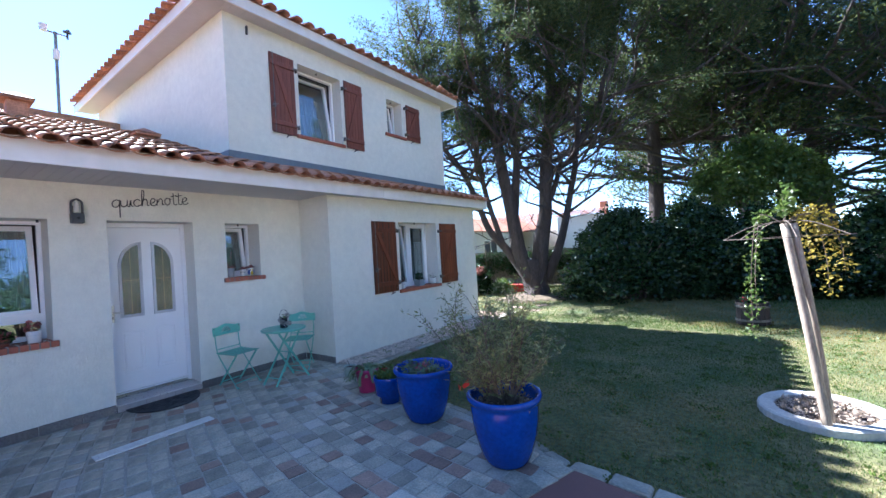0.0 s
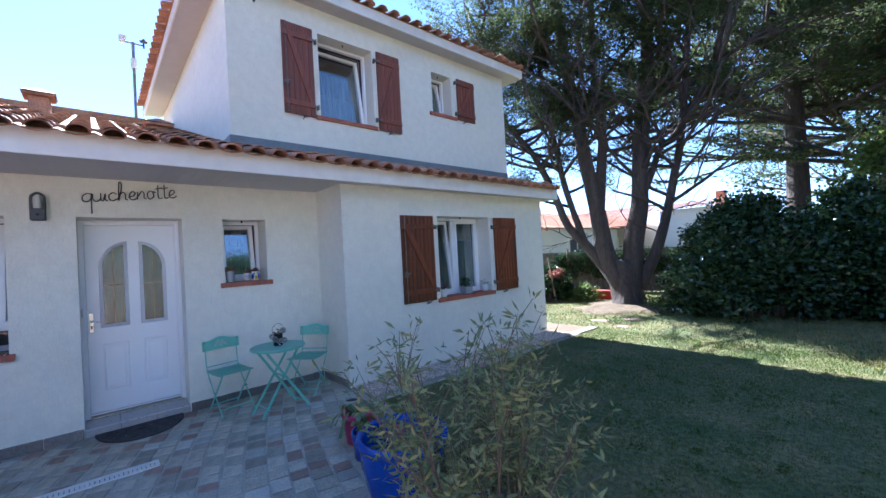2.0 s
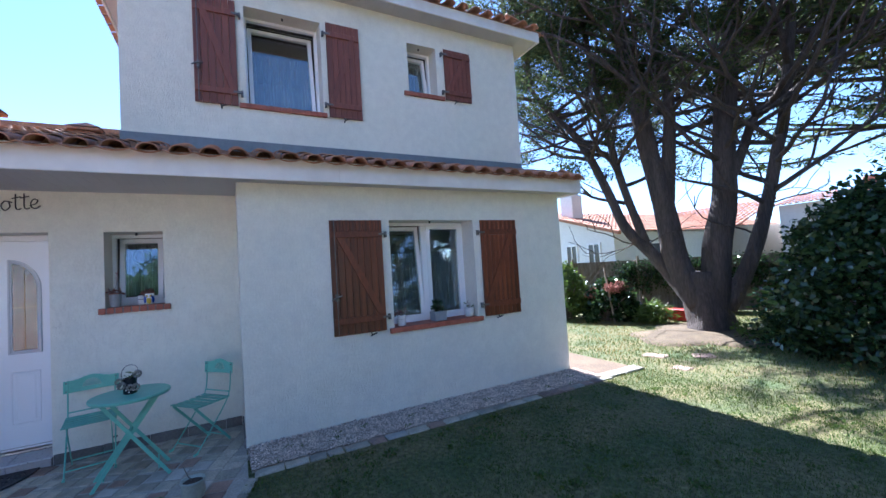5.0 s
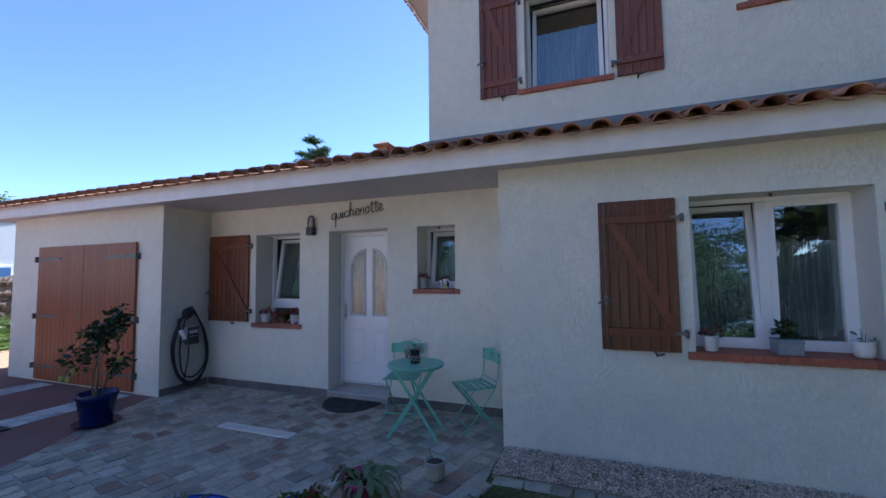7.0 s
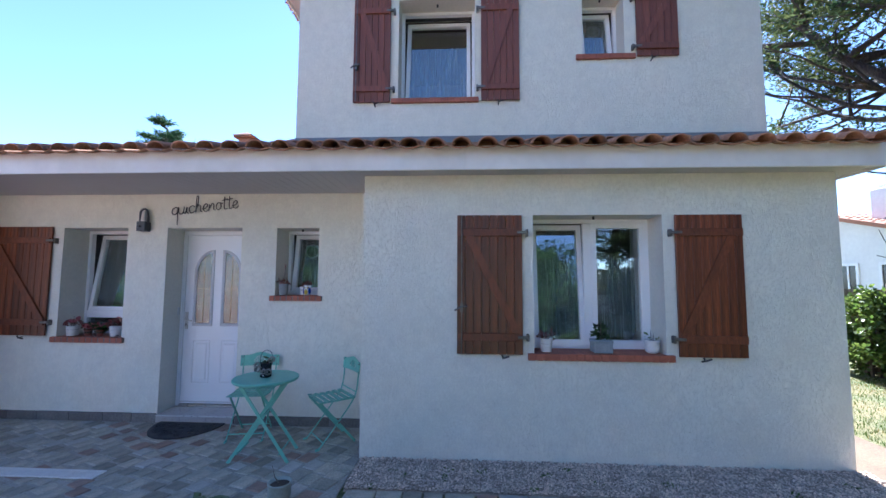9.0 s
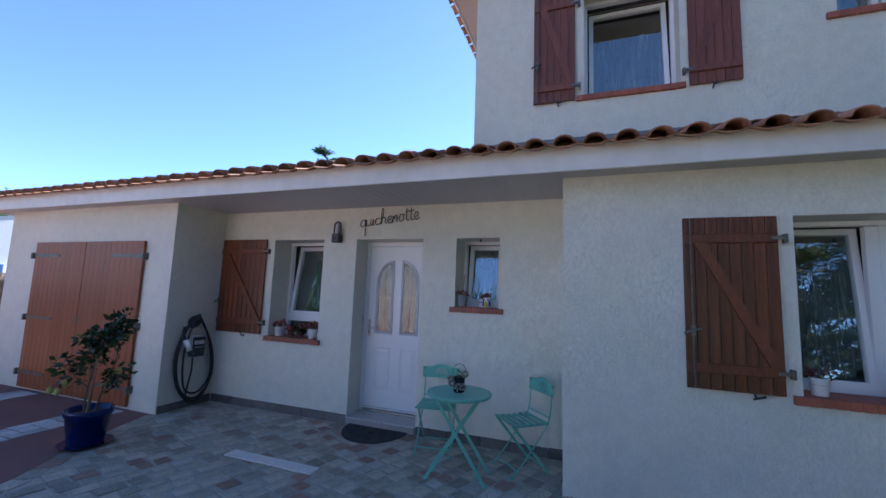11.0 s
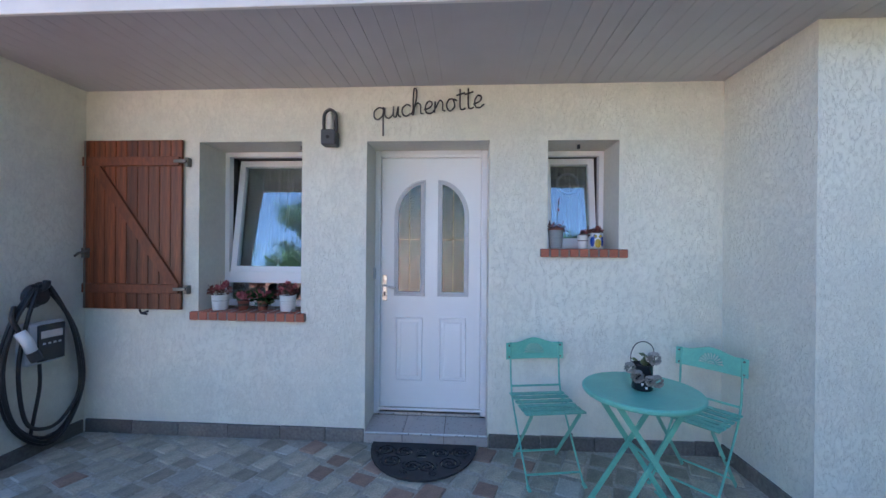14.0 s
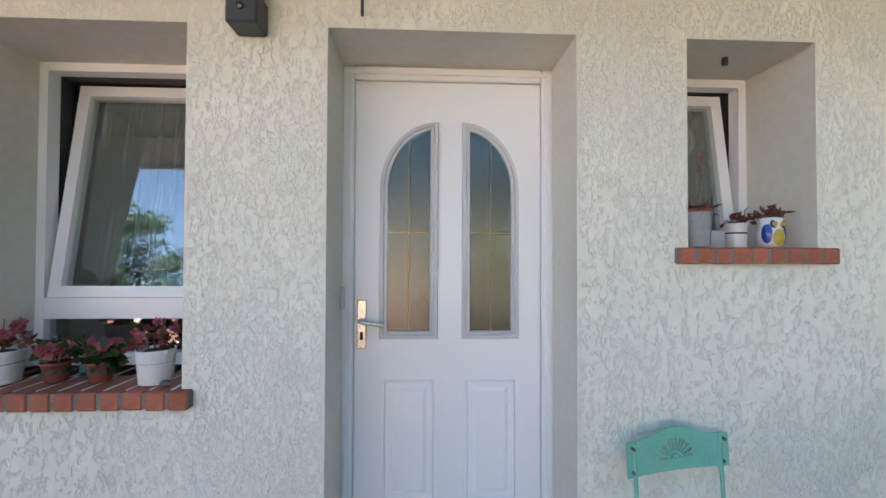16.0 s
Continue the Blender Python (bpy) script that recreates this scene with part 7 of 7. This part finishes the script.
gg = np.random.default_rng(63)
tp = np.array([tuple(q) for q in tips])
leaves("foliage", leaf_cloud(gg, tp, 4, 0.03, 0.052, 0.0064, 1.0, 0.0, 0.35), OLIVE, tub, "narrow grey-green leaves")
orn = thing("garden_ornament", Matrix.Translation((-1.71, 2.34, 0.60)), "small painted butterfly ornament on a stick in the tub", "ornament")
part("stick", tube([(0.06, 0.08, -0.16), (0, 0, 0)], 0.003, 5), BLACK_IRON, orn)
raw("wing", [(0, 0, 0), (0.02, -0.07, 0.045), (0.03, -0.075, 0.0), (0.01, -0.03, -0.02), (0.02, 0.07, 0.04), (0.03, 0.075, -0.005), (0.01, 0.03, -0.02)], [(0, 1, 2, 3), (0, 6, 5, 4)], RED_BOX, orn, "red painted wings")
part("body", tube([(0, 0, -0.03), (0.004, 0, 0.035)], 0.008, 6), BRIGHT, orn)


def low_plant(t, r, z, mat, seed, n, per, spread, size, width, h, twig=8, mat2=None, n2=0):
    gg = np.random.default_rng(seed)
    rr = random.Random(seed)
    a, q = gg.uniform(0, math.tau, n), np.sqrt(gg.uniform(0, 1, n)) * r * 0.95
    c = np.stack([q * np.cos(a), q * np.sin(a), z + gg.uniform(0.01, h, n)], 1)
    leaves("foliage", leaf_cloud(gg, c, per, spread, size, width, 1.0, 0.0, 0.3), mat, t)
    if twig:
        bm = bmesh.new()
        for k in range(twig):
            b, e = rr.uniform(0, math.tau), rr.uniform(0.1, 0.8) * r
            add_tube(bm, [(e * 0.5 * math.cos(b), e * 0.5 * math.sin(b), z), (e * math.cos(b), e * math.sin(b), z + h * rr.uniform(0.6, 1.3))], 0.004, 5, end=0.0015)
        part("branchwork", bm, TWIG, t)
    if mat2:
        a, q = gg.uniform(0, math.tau, n2), np.sqrt(gg.uniform(0, 1, n2)) * r * 0.9
        c2 = np.stack([q * np.cos(a), q * np.sin(a), z + h * gg.uniform(0.6, 1.1, n2)], 1)
        for q in c2:
            leaves("blossom", leaf_cloud(gg, [q], 16, spread * 0.6, size * 0.7, width * 1.1), mat2, t)


p2, r2, z2 = potted("planter", -2.58, 2.94, G, 0.30, 0.53, "tub", BLUE_GLAZE, "large cobalt-blue glazed planter with a straggly low plant", "planter", 56)
soil(p2, r2, z2 - 0.03)
low_plant(p2, r2 * 0.8, z2 - 0.02, SUCC, 64, 34, 14, 0.045, 0.045, 0.010, 0.15, 22, PINKFL, 5)
p3, r3, z3 = potted("planter", -3.23, 3.10, G, 0.18, 0.30, "bowl", BLUE_GLAZE, "small cobalt-blue planter on a dark foot with a low green plant", "planter")
soil(p3, r3, z3)
low_plant(p3, r3, z3, BRIGHT, 65, 50, 16, 0.04, 0.035, 0.013, 0.10, 5, REDFL, 2)
p4, r4, z4 = potted("planter", -3.73, 3.23, G, 0.15, 0.285, "flower", PINK_POT, "raspberry-pink pot with a drooping leaf cactus", "planter")
soil(p4, r4, z4)
gg, rr = np.random.default_rng(66), random.Random(66)
bm = bmesh.new()
for k in range(44):
    a = rr.uniform(0, math.tau)
    d = Vector((math.cos(a), math.sin(a), 0))
    out = rr.uniform(0.10, 0.24)
    p = d * rr.uniform(0.02, 0.09) + Vector((0, 0, z4 + 0.01))
    n = 5
    s = Vector((-d.y, d.x, 0)) * 0.017
    prev = None
    for i in range(n + 1):
        u = i / n
        q = p + d * out * u + Vector((0, 0, 0.10 * math.sin(u * 2.2) - 0.17 * u * u * rr.uniform(0.7, 1.2)))
        w = 0.35 + 0.9 * abs(math.sin(u * math.pi * 2.6))
        cur = [bm.verts.new(q - s * w), bm.verts.new(q + s * w + Vector((0, 0, 0.006)))]
        if prev:
            bm.faces.new((prev[0], prev[1], cur[1], cur[0]))
        prev = cur
part("foliage", bm, SUCC, p4, "drooping jointed leaves")
p5, r5, z5 = potted("planter", -4.38, 3.51, G, 0.088, 0.155, "round", CELADON, "small pale celadon pot with a bare twig", "planter")
soil(p5, r5, z5)
part("twig", tube([(0, 0, z5), (0.02, -0.03, z5 + 0.06), (0.0, -0.06, z5 + 0.13)], 0.005, 5, end=0.002), TWIG, p5)

lem, rl, zl = potted("lemon_tree", -4.24, -0.60, G + 0.02, 0.20, 0.335, "flower", DARK_BLUE, "small lemon tree with green fruit in a dark blue pot", "potted tree")
part("saucer", lathe([(0.17, -0.02), (0.21, 0.005), (0.22, 0.012), (0.20, 0.010), (0.05, 0.0)], 32), DARK_BLUE, lem)
soil(lem, rl, zl)
rr = random.Random(67)
bm, tips = bmesh.new(), []
for k in range(3):
    a = k * 2.1
    grow(rr, bm, (0.04 * math.cos(a), 0.04 * math.sin(a), zl), (0.34 * math.cos(a), 0.34 * math.sin(a), 1), 0.58, 0.012, 2, tips, 0.18, 5, (3, 4), 0.5, 0.1)
part("branchwork", bm, TWIG, lem)
part("cane", tube([(0.1, 0.12, zl), (0.06, 0.16, zl + 0.75)], 0.006, 5), POST, lem)
gg = np.random.default_rng(68)
tp = np.array([tuple(q) for q in tips if q.z > zl + 0.12])
tp = tp[gg.permutation(len(tp))[:170]]
leaves("foliage", leaf_cloud(gg, tp, 6, 0.10, 0.075, 0.021, 1, 0.1), LAUREL, lem, "glossy dark leaves")
for k, (x, y, z) in enumerate(((0.22, -0.25, 0.52), (0.18, -0.21, 0.50), (0.25, 0.02, 0.62), (-0.1, 0.2, 0.7))):
    part("lemon", lathe([(0.003, -0.035), (0.02, -0.026), (0.028, 0), (0.02, 0.026), (0.003, 0.036)], 12), LEMON, lem, smooth=True).location = (x, y, z)

bp, rb, zb = potted("planter", -4.95, -9.2, G, 0.26, 0.33, "flower", BLUE_GLAZE, "blue glazed pot by the heather fence", "planter")
soil(bp, rb, zb)
low_plant(bp, rb, zb, BRIGHT, 69, 70, 14, 0.12, 0.08, 0.02, 0.9, 8)


# pots on the window sills
def sill_pot(x, y, z, r, h, kind, material, label, mat, seed, n=14, per=8, size=0.045, width=0.013, ph=0.06, mat2=None, n2=0):
    t, rr, zz = potted("flower_pot", x, y, z, r, h, kind, material, label, "flower pot", 24)
    soil(t, rr, zz)
    low_plant(t, rr * 1.25, zz, mat, seed, int(n * 0.5), per, 0.018, size, width, ph, 3, mat2, n2)
    return t


ZL, ZS, ZB = 0.936, 1.447, 0.961
sill_pot(-6.02, 0.105, ZL, 0.068, 0.12, "cup", WHITE_POT, "white ceramic pot with a reddish succulent on the sill", PURPLE, 101, 16, 8, 0.035, 0.012, 0.10, PINKFL, 5)
sill_pot(-6.03, 0.292, ZL, 0.046, 0.075, "flower", TERRA_POT, "brown plastic pot with a pink kalanchoe", LAUREL, 102, 14, 8, 0.05, 0.02, 0.06, PINKFL, 6)
sill_pot(-6.03, 0.452, ZL, 0.046, 0.075, "flower", TERRA_POT, "brown plastic pot with a pink kalanchoe", LAUREL, 103, 14, 8, 0.05, 0.02, 0.06, PINKFL, 6)
sill_pot(-6.01, 0.665, ZL, 0.066, 0.125, "cup", WHITE_POT, "white dimpled ceramic pot with a reddish plant", PURPLE, 104, 16, 8, 0.035, 0.012, 0.10, PINKFL, 4)
peb = thing("pebble", Matrix.Translation((-5.955, 0.735, ZL)), "small dark pebble beside the white pot", "stone")
part("pebble", lathe([(0.004, 0), (0.017, 0.004), (0.018, 0.014), (0.010, 0.022), (0.002, 0.024)], 10), SLATE, peb, smooth=True)
cac = sill_pot(-6.0, 2.735, ZS, 0.057, 0.135, "cup", GREY_POT, "pale grey herringbone-patterned pot with a cactus", PURPLE, 105, 26, 5, 0.05, 0.006, 0.05)
part("inner_pot", lathe([(0.050, 0.13), (0.054, 0.132), (0.055, 0.148), (0.050, 0.148)], 24), TERRA_POT, cac)
part("stalk", tube([(0.01, 0, 0.15), (0.0, 0.015, 0.28), (0.0, 0.02, 0.36)], 0.0025, 5), TWIG, cac)
gg = np.random.default_rng(106)
leaves("blossom", leaf_cloud(gg, np.array([(0, 0.02, 0.33), (0, 0.02, 0.36), (0, 0.018, 0.3)]), 5, 0.012, 0.02, 0.006), PINKFL, cac)
owl = thing("owl_pot", Matrix.Translation((-5.99, 3.03, ZS)) @ Matrix.Scale(0.86, 4), "blue and yellow glazed owl-shaped pot on the sill", "ornament")
part("body", lathe([(0.035, 0), (0.045, 0.01), (0.052, 0.05), (0.047, 0.085), (0.045, 0.10), (0.05, 0.125), (0.045, 0.135), (0.03, 0.13)], 24), WHITE_POT, owl, smooth=True)
part("breast", lathe([(0.004, 0), (0.026, 0.004), (0.03, 0.012), (0.004, 0.02)], 16), YELLOW_GLAZE, owl, "yellow breast").matrix_local = Matrix.Translation((0.036, 0, 0.045)) @ Matrix.Rotation(radians(90), 4, "Y") @ Matrix.Diagonal((1.3, 0.9, 1, 1))
for s in (-1, 1):
    part("wing", lathe([(0.004, 0), (0.024, 0.003), (0.026, 0.008), (0.004, 0.014)], 16), BLUE_GLAZE, owl, "blue glazed wing").matrix_local = Matrix.Translation((0.024, 0.036 * s, 0.06)) @ Matrix.Rotation(radians(48 * s), 4, "Z") @ Matrix.Rotation(radians(90), 4, "Y") @ Matrix.Diagonal((1.7, 0.8, 1, 1))
    part("eye_ring", lathe([(0.003, 0), (0.019, 0.001), (0.018, 0.004), (0.003, 0.005)], 14), BLUE_GLAZE, owl).matrix_local = Matrix.Translation((0.040, 0.019 * s, 0.105)) @ Matrix.Rotation(radians(90), 4, "Y")
    part("eye", lathe([(0.003, 0), (0.012, 0.002), (0.012, 0.006), (0.003, 0.008)], 12), YELLOW_GLAZE, owl).matrix_local = Matrix.Translation((0.043, 0.019 * s, 0.105)) @ Matrix.Rotation(radians(90), 4, "Y")
low_plant(owl, 0.05, 0.13, PURPLE, 107, 12, 6, 0.02, 0.04, 0.013, 0.03, 3)
sill_pot(-6.07, 2.955, ZS, 0.042, 0.10, "cup", WHITE_POT, "small white pot behind the owl", PURPLE, 108, 10, 6, 0.045, 0.012, 0.05)
sill_pot(-5.25, 5.675, ZB, 0.06, 0.125, "cup", WHITE_POT, "white pot with a purple trailing plant on the sill", PURPLE, 109, 18, 5, 0.05, 0.013, 0.07)
gp = thing("flower_pot", Matrix.Translation((-5.25, 6.19, ZB)), "square grey concrete pot with a dark green plant", "flower pot")
part("pot", boxes((-0.075, 0.075, -0.085, 0.085, 0, 0.115), (-0.08, 0.08, -0.09, 0.09, 0.095, 0.12), bevel=0.006), GREY_POT, gp)
low_plant(gp, 0.05, 0.115, LAUREL, 110, 16, 9, 0.028, 0.04, 0.016, 0.14, 4)
sill_pot(-5.25, 6.66, ZB, 0.068, 0.125, "round", WHITE_POT, "white pot with a sparse pale plant on the sill", SUCC, 111, 9, 4, 0.045, 0.010, 0.09)

# ---- on the lawn ----
ring = thing("planting_ring", None, "white concrete ring round a bed of bark", "planter ring")
prof = [(0.345, -0.02), (0.345, 0.045), (0.36, 0.055), (0.46, 0.055), (0.475, 0.04), (0.475, -0.02)]
bm = bmesh.new()
rows = [[bm.verts.new((0.62 + r * math.cos(k * math.tau / 56) * (1 + 0.012 * math.sin(3 * k)), 4.71 + r * math.sin(k * math.tau / 56) * (1 + 0.012 * math.sin(2 * k)), G + z)) for k in range(56)] for r, z in prof]
for a, b in zip(rows, rows[1:] + rows[:1]):
    for k in range(56):
        bm.faces.new((a[k], a[(k + 1) % 56], b[(k + 1) % 56], b[k]))
part("ring", bm, CONCRETE, ring)
bed = part("bed", lathe([(0.35, G), (0.345, G + 0.02), (0.25, G + 0.03), (0.01, G + 0.035)], 32), SOIL, ring)
bed.location = (0.62, 4.71, 0)
gg = np.random.default_rng(112)
a, q = gg.uniform(0, math.tau, 900), np.sqrt(gg.uniform(0, 1, 900)) * 0.335
leaves("bark_chips", leaf_cloud(gg, np.stack([0.62 + q * np.cos(a), 4.71 + q * np.sin(a), np.full(900, G + 0.035)], 1), 1, 0.02, 0.05, 0.015, 0.3), CHIP, ring, "pale bark chips")
pole = thing("rose_pole", None, "leaning pair of weathered poles with a wire umbrella and climbing rose", "plant support")
TOP = Vector((0.42, 4.60, 1.71))
part("pole", tube(smooth_path([(0.60, 4.28, G - 0.1), (0.51, 4.43, 0.85), TOP], 5), 0.036, 10, end=0.033), POST, pole, smooth=True)
part("pole", tube(smooth_path([(0.625, 4.40, G), (0.565, 4.50, 0.85), TOP + Vector((0.065, 0.02, 0.0))], 5), 0.032, 10, end=0.030), POST, pole, smooth=True)
for k in range(7):
    a = k * math.tau / 7 + 0.3
    part("rib", tube(smooth_path([TOP + Vector((0, 0, 0.03)), TOP + Vector((0.22 * math.cos(a), 0.22 * math.sin(a), 0.0)), TOP + Vector((0.46 * math.cos(a), 0.46 * math.sin(a), -0.12))], 4), 0.004, 5), TWIG, pole)
part("hoop", tube([TOP + Vector((0.46 * math.cos(k * math.tau / 28), 0.46 * math.sin(k * math.tau / 28), -0.12)) for k in range(28)], 0.0026, 5, closed=True), TWIG, pole)
rose = thing("climbing_rose", None, "climbing rose with yellowing leaves on the wire umbrella", "climber")
rr = random.Random(113)
bm, cy, cg = bmesh.new(), [], []
for dx, dy, drop, lst in ((0.30, 0.28, 0.62, cy), (0.38, 0.12, 0.45, cy), (0.2, 0.38, 0.35, cy), (-0.26, 0.1, 1.05, cg), (-0.22, 0.18, 0.85, cg), (0.05, 0.1, -0.35, cg), (0.0, 0.0, -0.28, cg), (0.25, 0.05, 0.1, cy)):
    pts = smooth_path([TOP, TOP + Vector((dx * 0.7, dy * 0.7, 0.08 if drop > 0 else 0.15)), TOP + Vector((dx, dy, -drop * 0.45)), TOP + Vector((dx * 1.05, dy * 1.05, -drop))], 6)
    add_tube(bm, pts, 0.006, 5, end=0.002)
    lst += pts[4:]
part("branchwork", bm, TWIG, rose)
leaves("foliage", leaf_cloud(np.random.default_rng(114), np.array([tuple(q) for q in cy]), 9, 0.085, 0.042, 0.013), YELLOW, rose, "yellowing leaves")
leaves("foliage", leaf_cloud(np.random.default_rng(115), np.array([tuple(q) for q in cg]), 9, 0.06, 0.042, 0.014), BRIGHT, rose, "green leaves")

barrel = thing("barrel_planter", Matrix.Translation((0.27, 9.1, G)) @ Matrix.Scale(0.78, 4), "half wooden barrel planter with red flowers on the lawn", "planter")
for k in range(18):
    a = k * math.tau / 18
    ob = part("stave", boxes((0.27, 0.30, -0.052, 0.052, 0, 0.52), bevel=0.004), BARREL, barrel)
    for v in ob.data.vertices:
        bulge = 0.04 * math.sin(math.pi * (0.25 + v.co.z / 0.52 * 0.6))
        v.co.x += bulge
    ob.matrix_local = Matrix.Rotation(a, 4, "Z")
for z in (0.08, 0.40):
    part("hoop", lathe([(0.325, z), (0.342, z), (0.342, z + 0.05), (0.325, z + 0.05)], 32), METAL, barrel, "iron hoop")
part("soil", lathe([(0.29, 0.44), (0.28, 0.47), (0.01, 0.48)], 20), SOIL, barrel)
low_plant(barrel, 0.2, 0.47, LAUREL, 116, 30, 14, 0.06, 0.06, 0.025, 0.12, 0, REDFL, 10)

redb = thing("planter_box", Matrix.Translation((-6.6, 13.55, G)), "red plastic planter trough beside the tree", "planter")
part("trough", boxes((-0.35, 0.35, -0.12, 0.12, 0.0, 0.26), (-0.37, 0.37, -0.14, 0.14, 0.22, 0.27), bevel=0.01), RED_BOX, redb)
stake = thing("garden_stake", None, "wooden stake by the hydrangea", "stake")
part("stake", tube([(-7.55, 12.35, G - 0.1), (-7.85, 12.45, 1.35)], 0.025, 6), POST, stake)
for x, y, w, l, a in ((-4.9, 10.0, 0.36, 0.25, 0.3), (-4.4, 10.5, 0.3, 0.28, 0.8), (-4.2, 9.6, 0.26, 0.2, 0.1)):
    sl = tagged(part("stepping_stone", stone_data(int(x * -10), w, l, 0.05), COBBLE_RED), "flat brownish stepping stone sunk in dry grass", "stepping stone", "stepping stones")
    sl.matrix_world = Matrix.Translation((x, y, G - 0.006)) @ Matrix.Rotation(a, 4, "Z")

# ---- house across the garden, mirrored in the door's glass ----
h5 = thing("neighbour_house", None, "sunlit white house with an orange roof across the drive", "house")
part("wall", boxes((17, 25, -13, -3.5, G, 2.5)), WHITE_WALL, h5)
tiled_slope(h5, (16.5, -13.3, 2.45), (0, 1, 0), (4.5, 0, 1.5), 10.1, 4.9)
far_window(h5, "x", 17.0, -10.5, 0.9, 2.1, 1.2, -1)
far_window(h5, "x", 17.0, -6.0, 0.9, 2.1, 1.2, -1)
gw = thing("garden_wall", None, "low beige garden wall across the drive", "wall")
part("wall", boxes((11.0, 11.2, -13, 16, G - 0.2, 0.85), bevel=0.01), BEIGE_WALL, gw)
part("coping", boxes((10.94, 11.26, -13, 16, 0.85, 0.91), bevel=0.01), CONCRETE, gw)

sensor = thing("cable_bracket", None, "small dark cable bracket under the upper eaves", "bracket")
part("bracket", boxes((XU - 0.005, XU + 0.03, 3.17, 3.2, 5.24, 5.38), bevel=0.006), ANTHRACITE, sensor)

fl = thing("floor_lamp", Matrix.Translation((-6.75, 0.22, -0.02)), "slim white lamp with a glass globe behind the net curtain", "lamp")
part("base", lathe([(0.14, 0), (0.14, 0.015), (0.02, 0.03)], 24), PVC, fl)
part("pole", tube([(0, 0, 0.02), (0, 0, 1.36)], 0.011, 8), PVC, fl)
part("globe", lathe([(0.02, 1.35), (0.05, 1.365), (0.068, 1.41), (0.05, 1.455), (0.02, 1.475)], 20), LAMP_GLASS, fl, "frosted globe", smooth=True)

# ---- roof tiles, piece by piece ----
cols_y = [Y0R + 0.10 + PITCH * i for i in range(int((Y1R - Y0R) / PITCH))]
roof_rows(roof_low, [(FX + 0.13, y, 14 if y < YU0 - 0.06 else 3) for y in cols_y], slope_x(FX + 0.13) - 0.004, math.pi, 3, None)
ys = [UY0 + 0.02 + PITCH * i for i in range(int((UY1 - UY0) / PITCH) + 1)]
roof_rows(roof_up, [(UX + 0.12, y, 2) for y in ys], 5.585, math.pi, 1, None)
xs = [UX - 0.1 - PITCH * i for i in range(int((UX - XB + 0.2) / PITCH))]
roof_rows(roof_up, [(x, UY0 - 0.12, 2) for x in xs], 5.585, math.pi / 2, 1, None)
roof_rows(roof_up, [(x, UY1 + 0.12, 2) for x in xs], 5.585, -math.pi / 2, 1, None)
ye = [FX - 0.1 - PITCH * i for i in range(30)]
roof_rows(roof_low, [(x, Y1R + 0.12, 1) for x in ye], slope_x(FX) - 0.03, -math.pi / 2, 1, None)
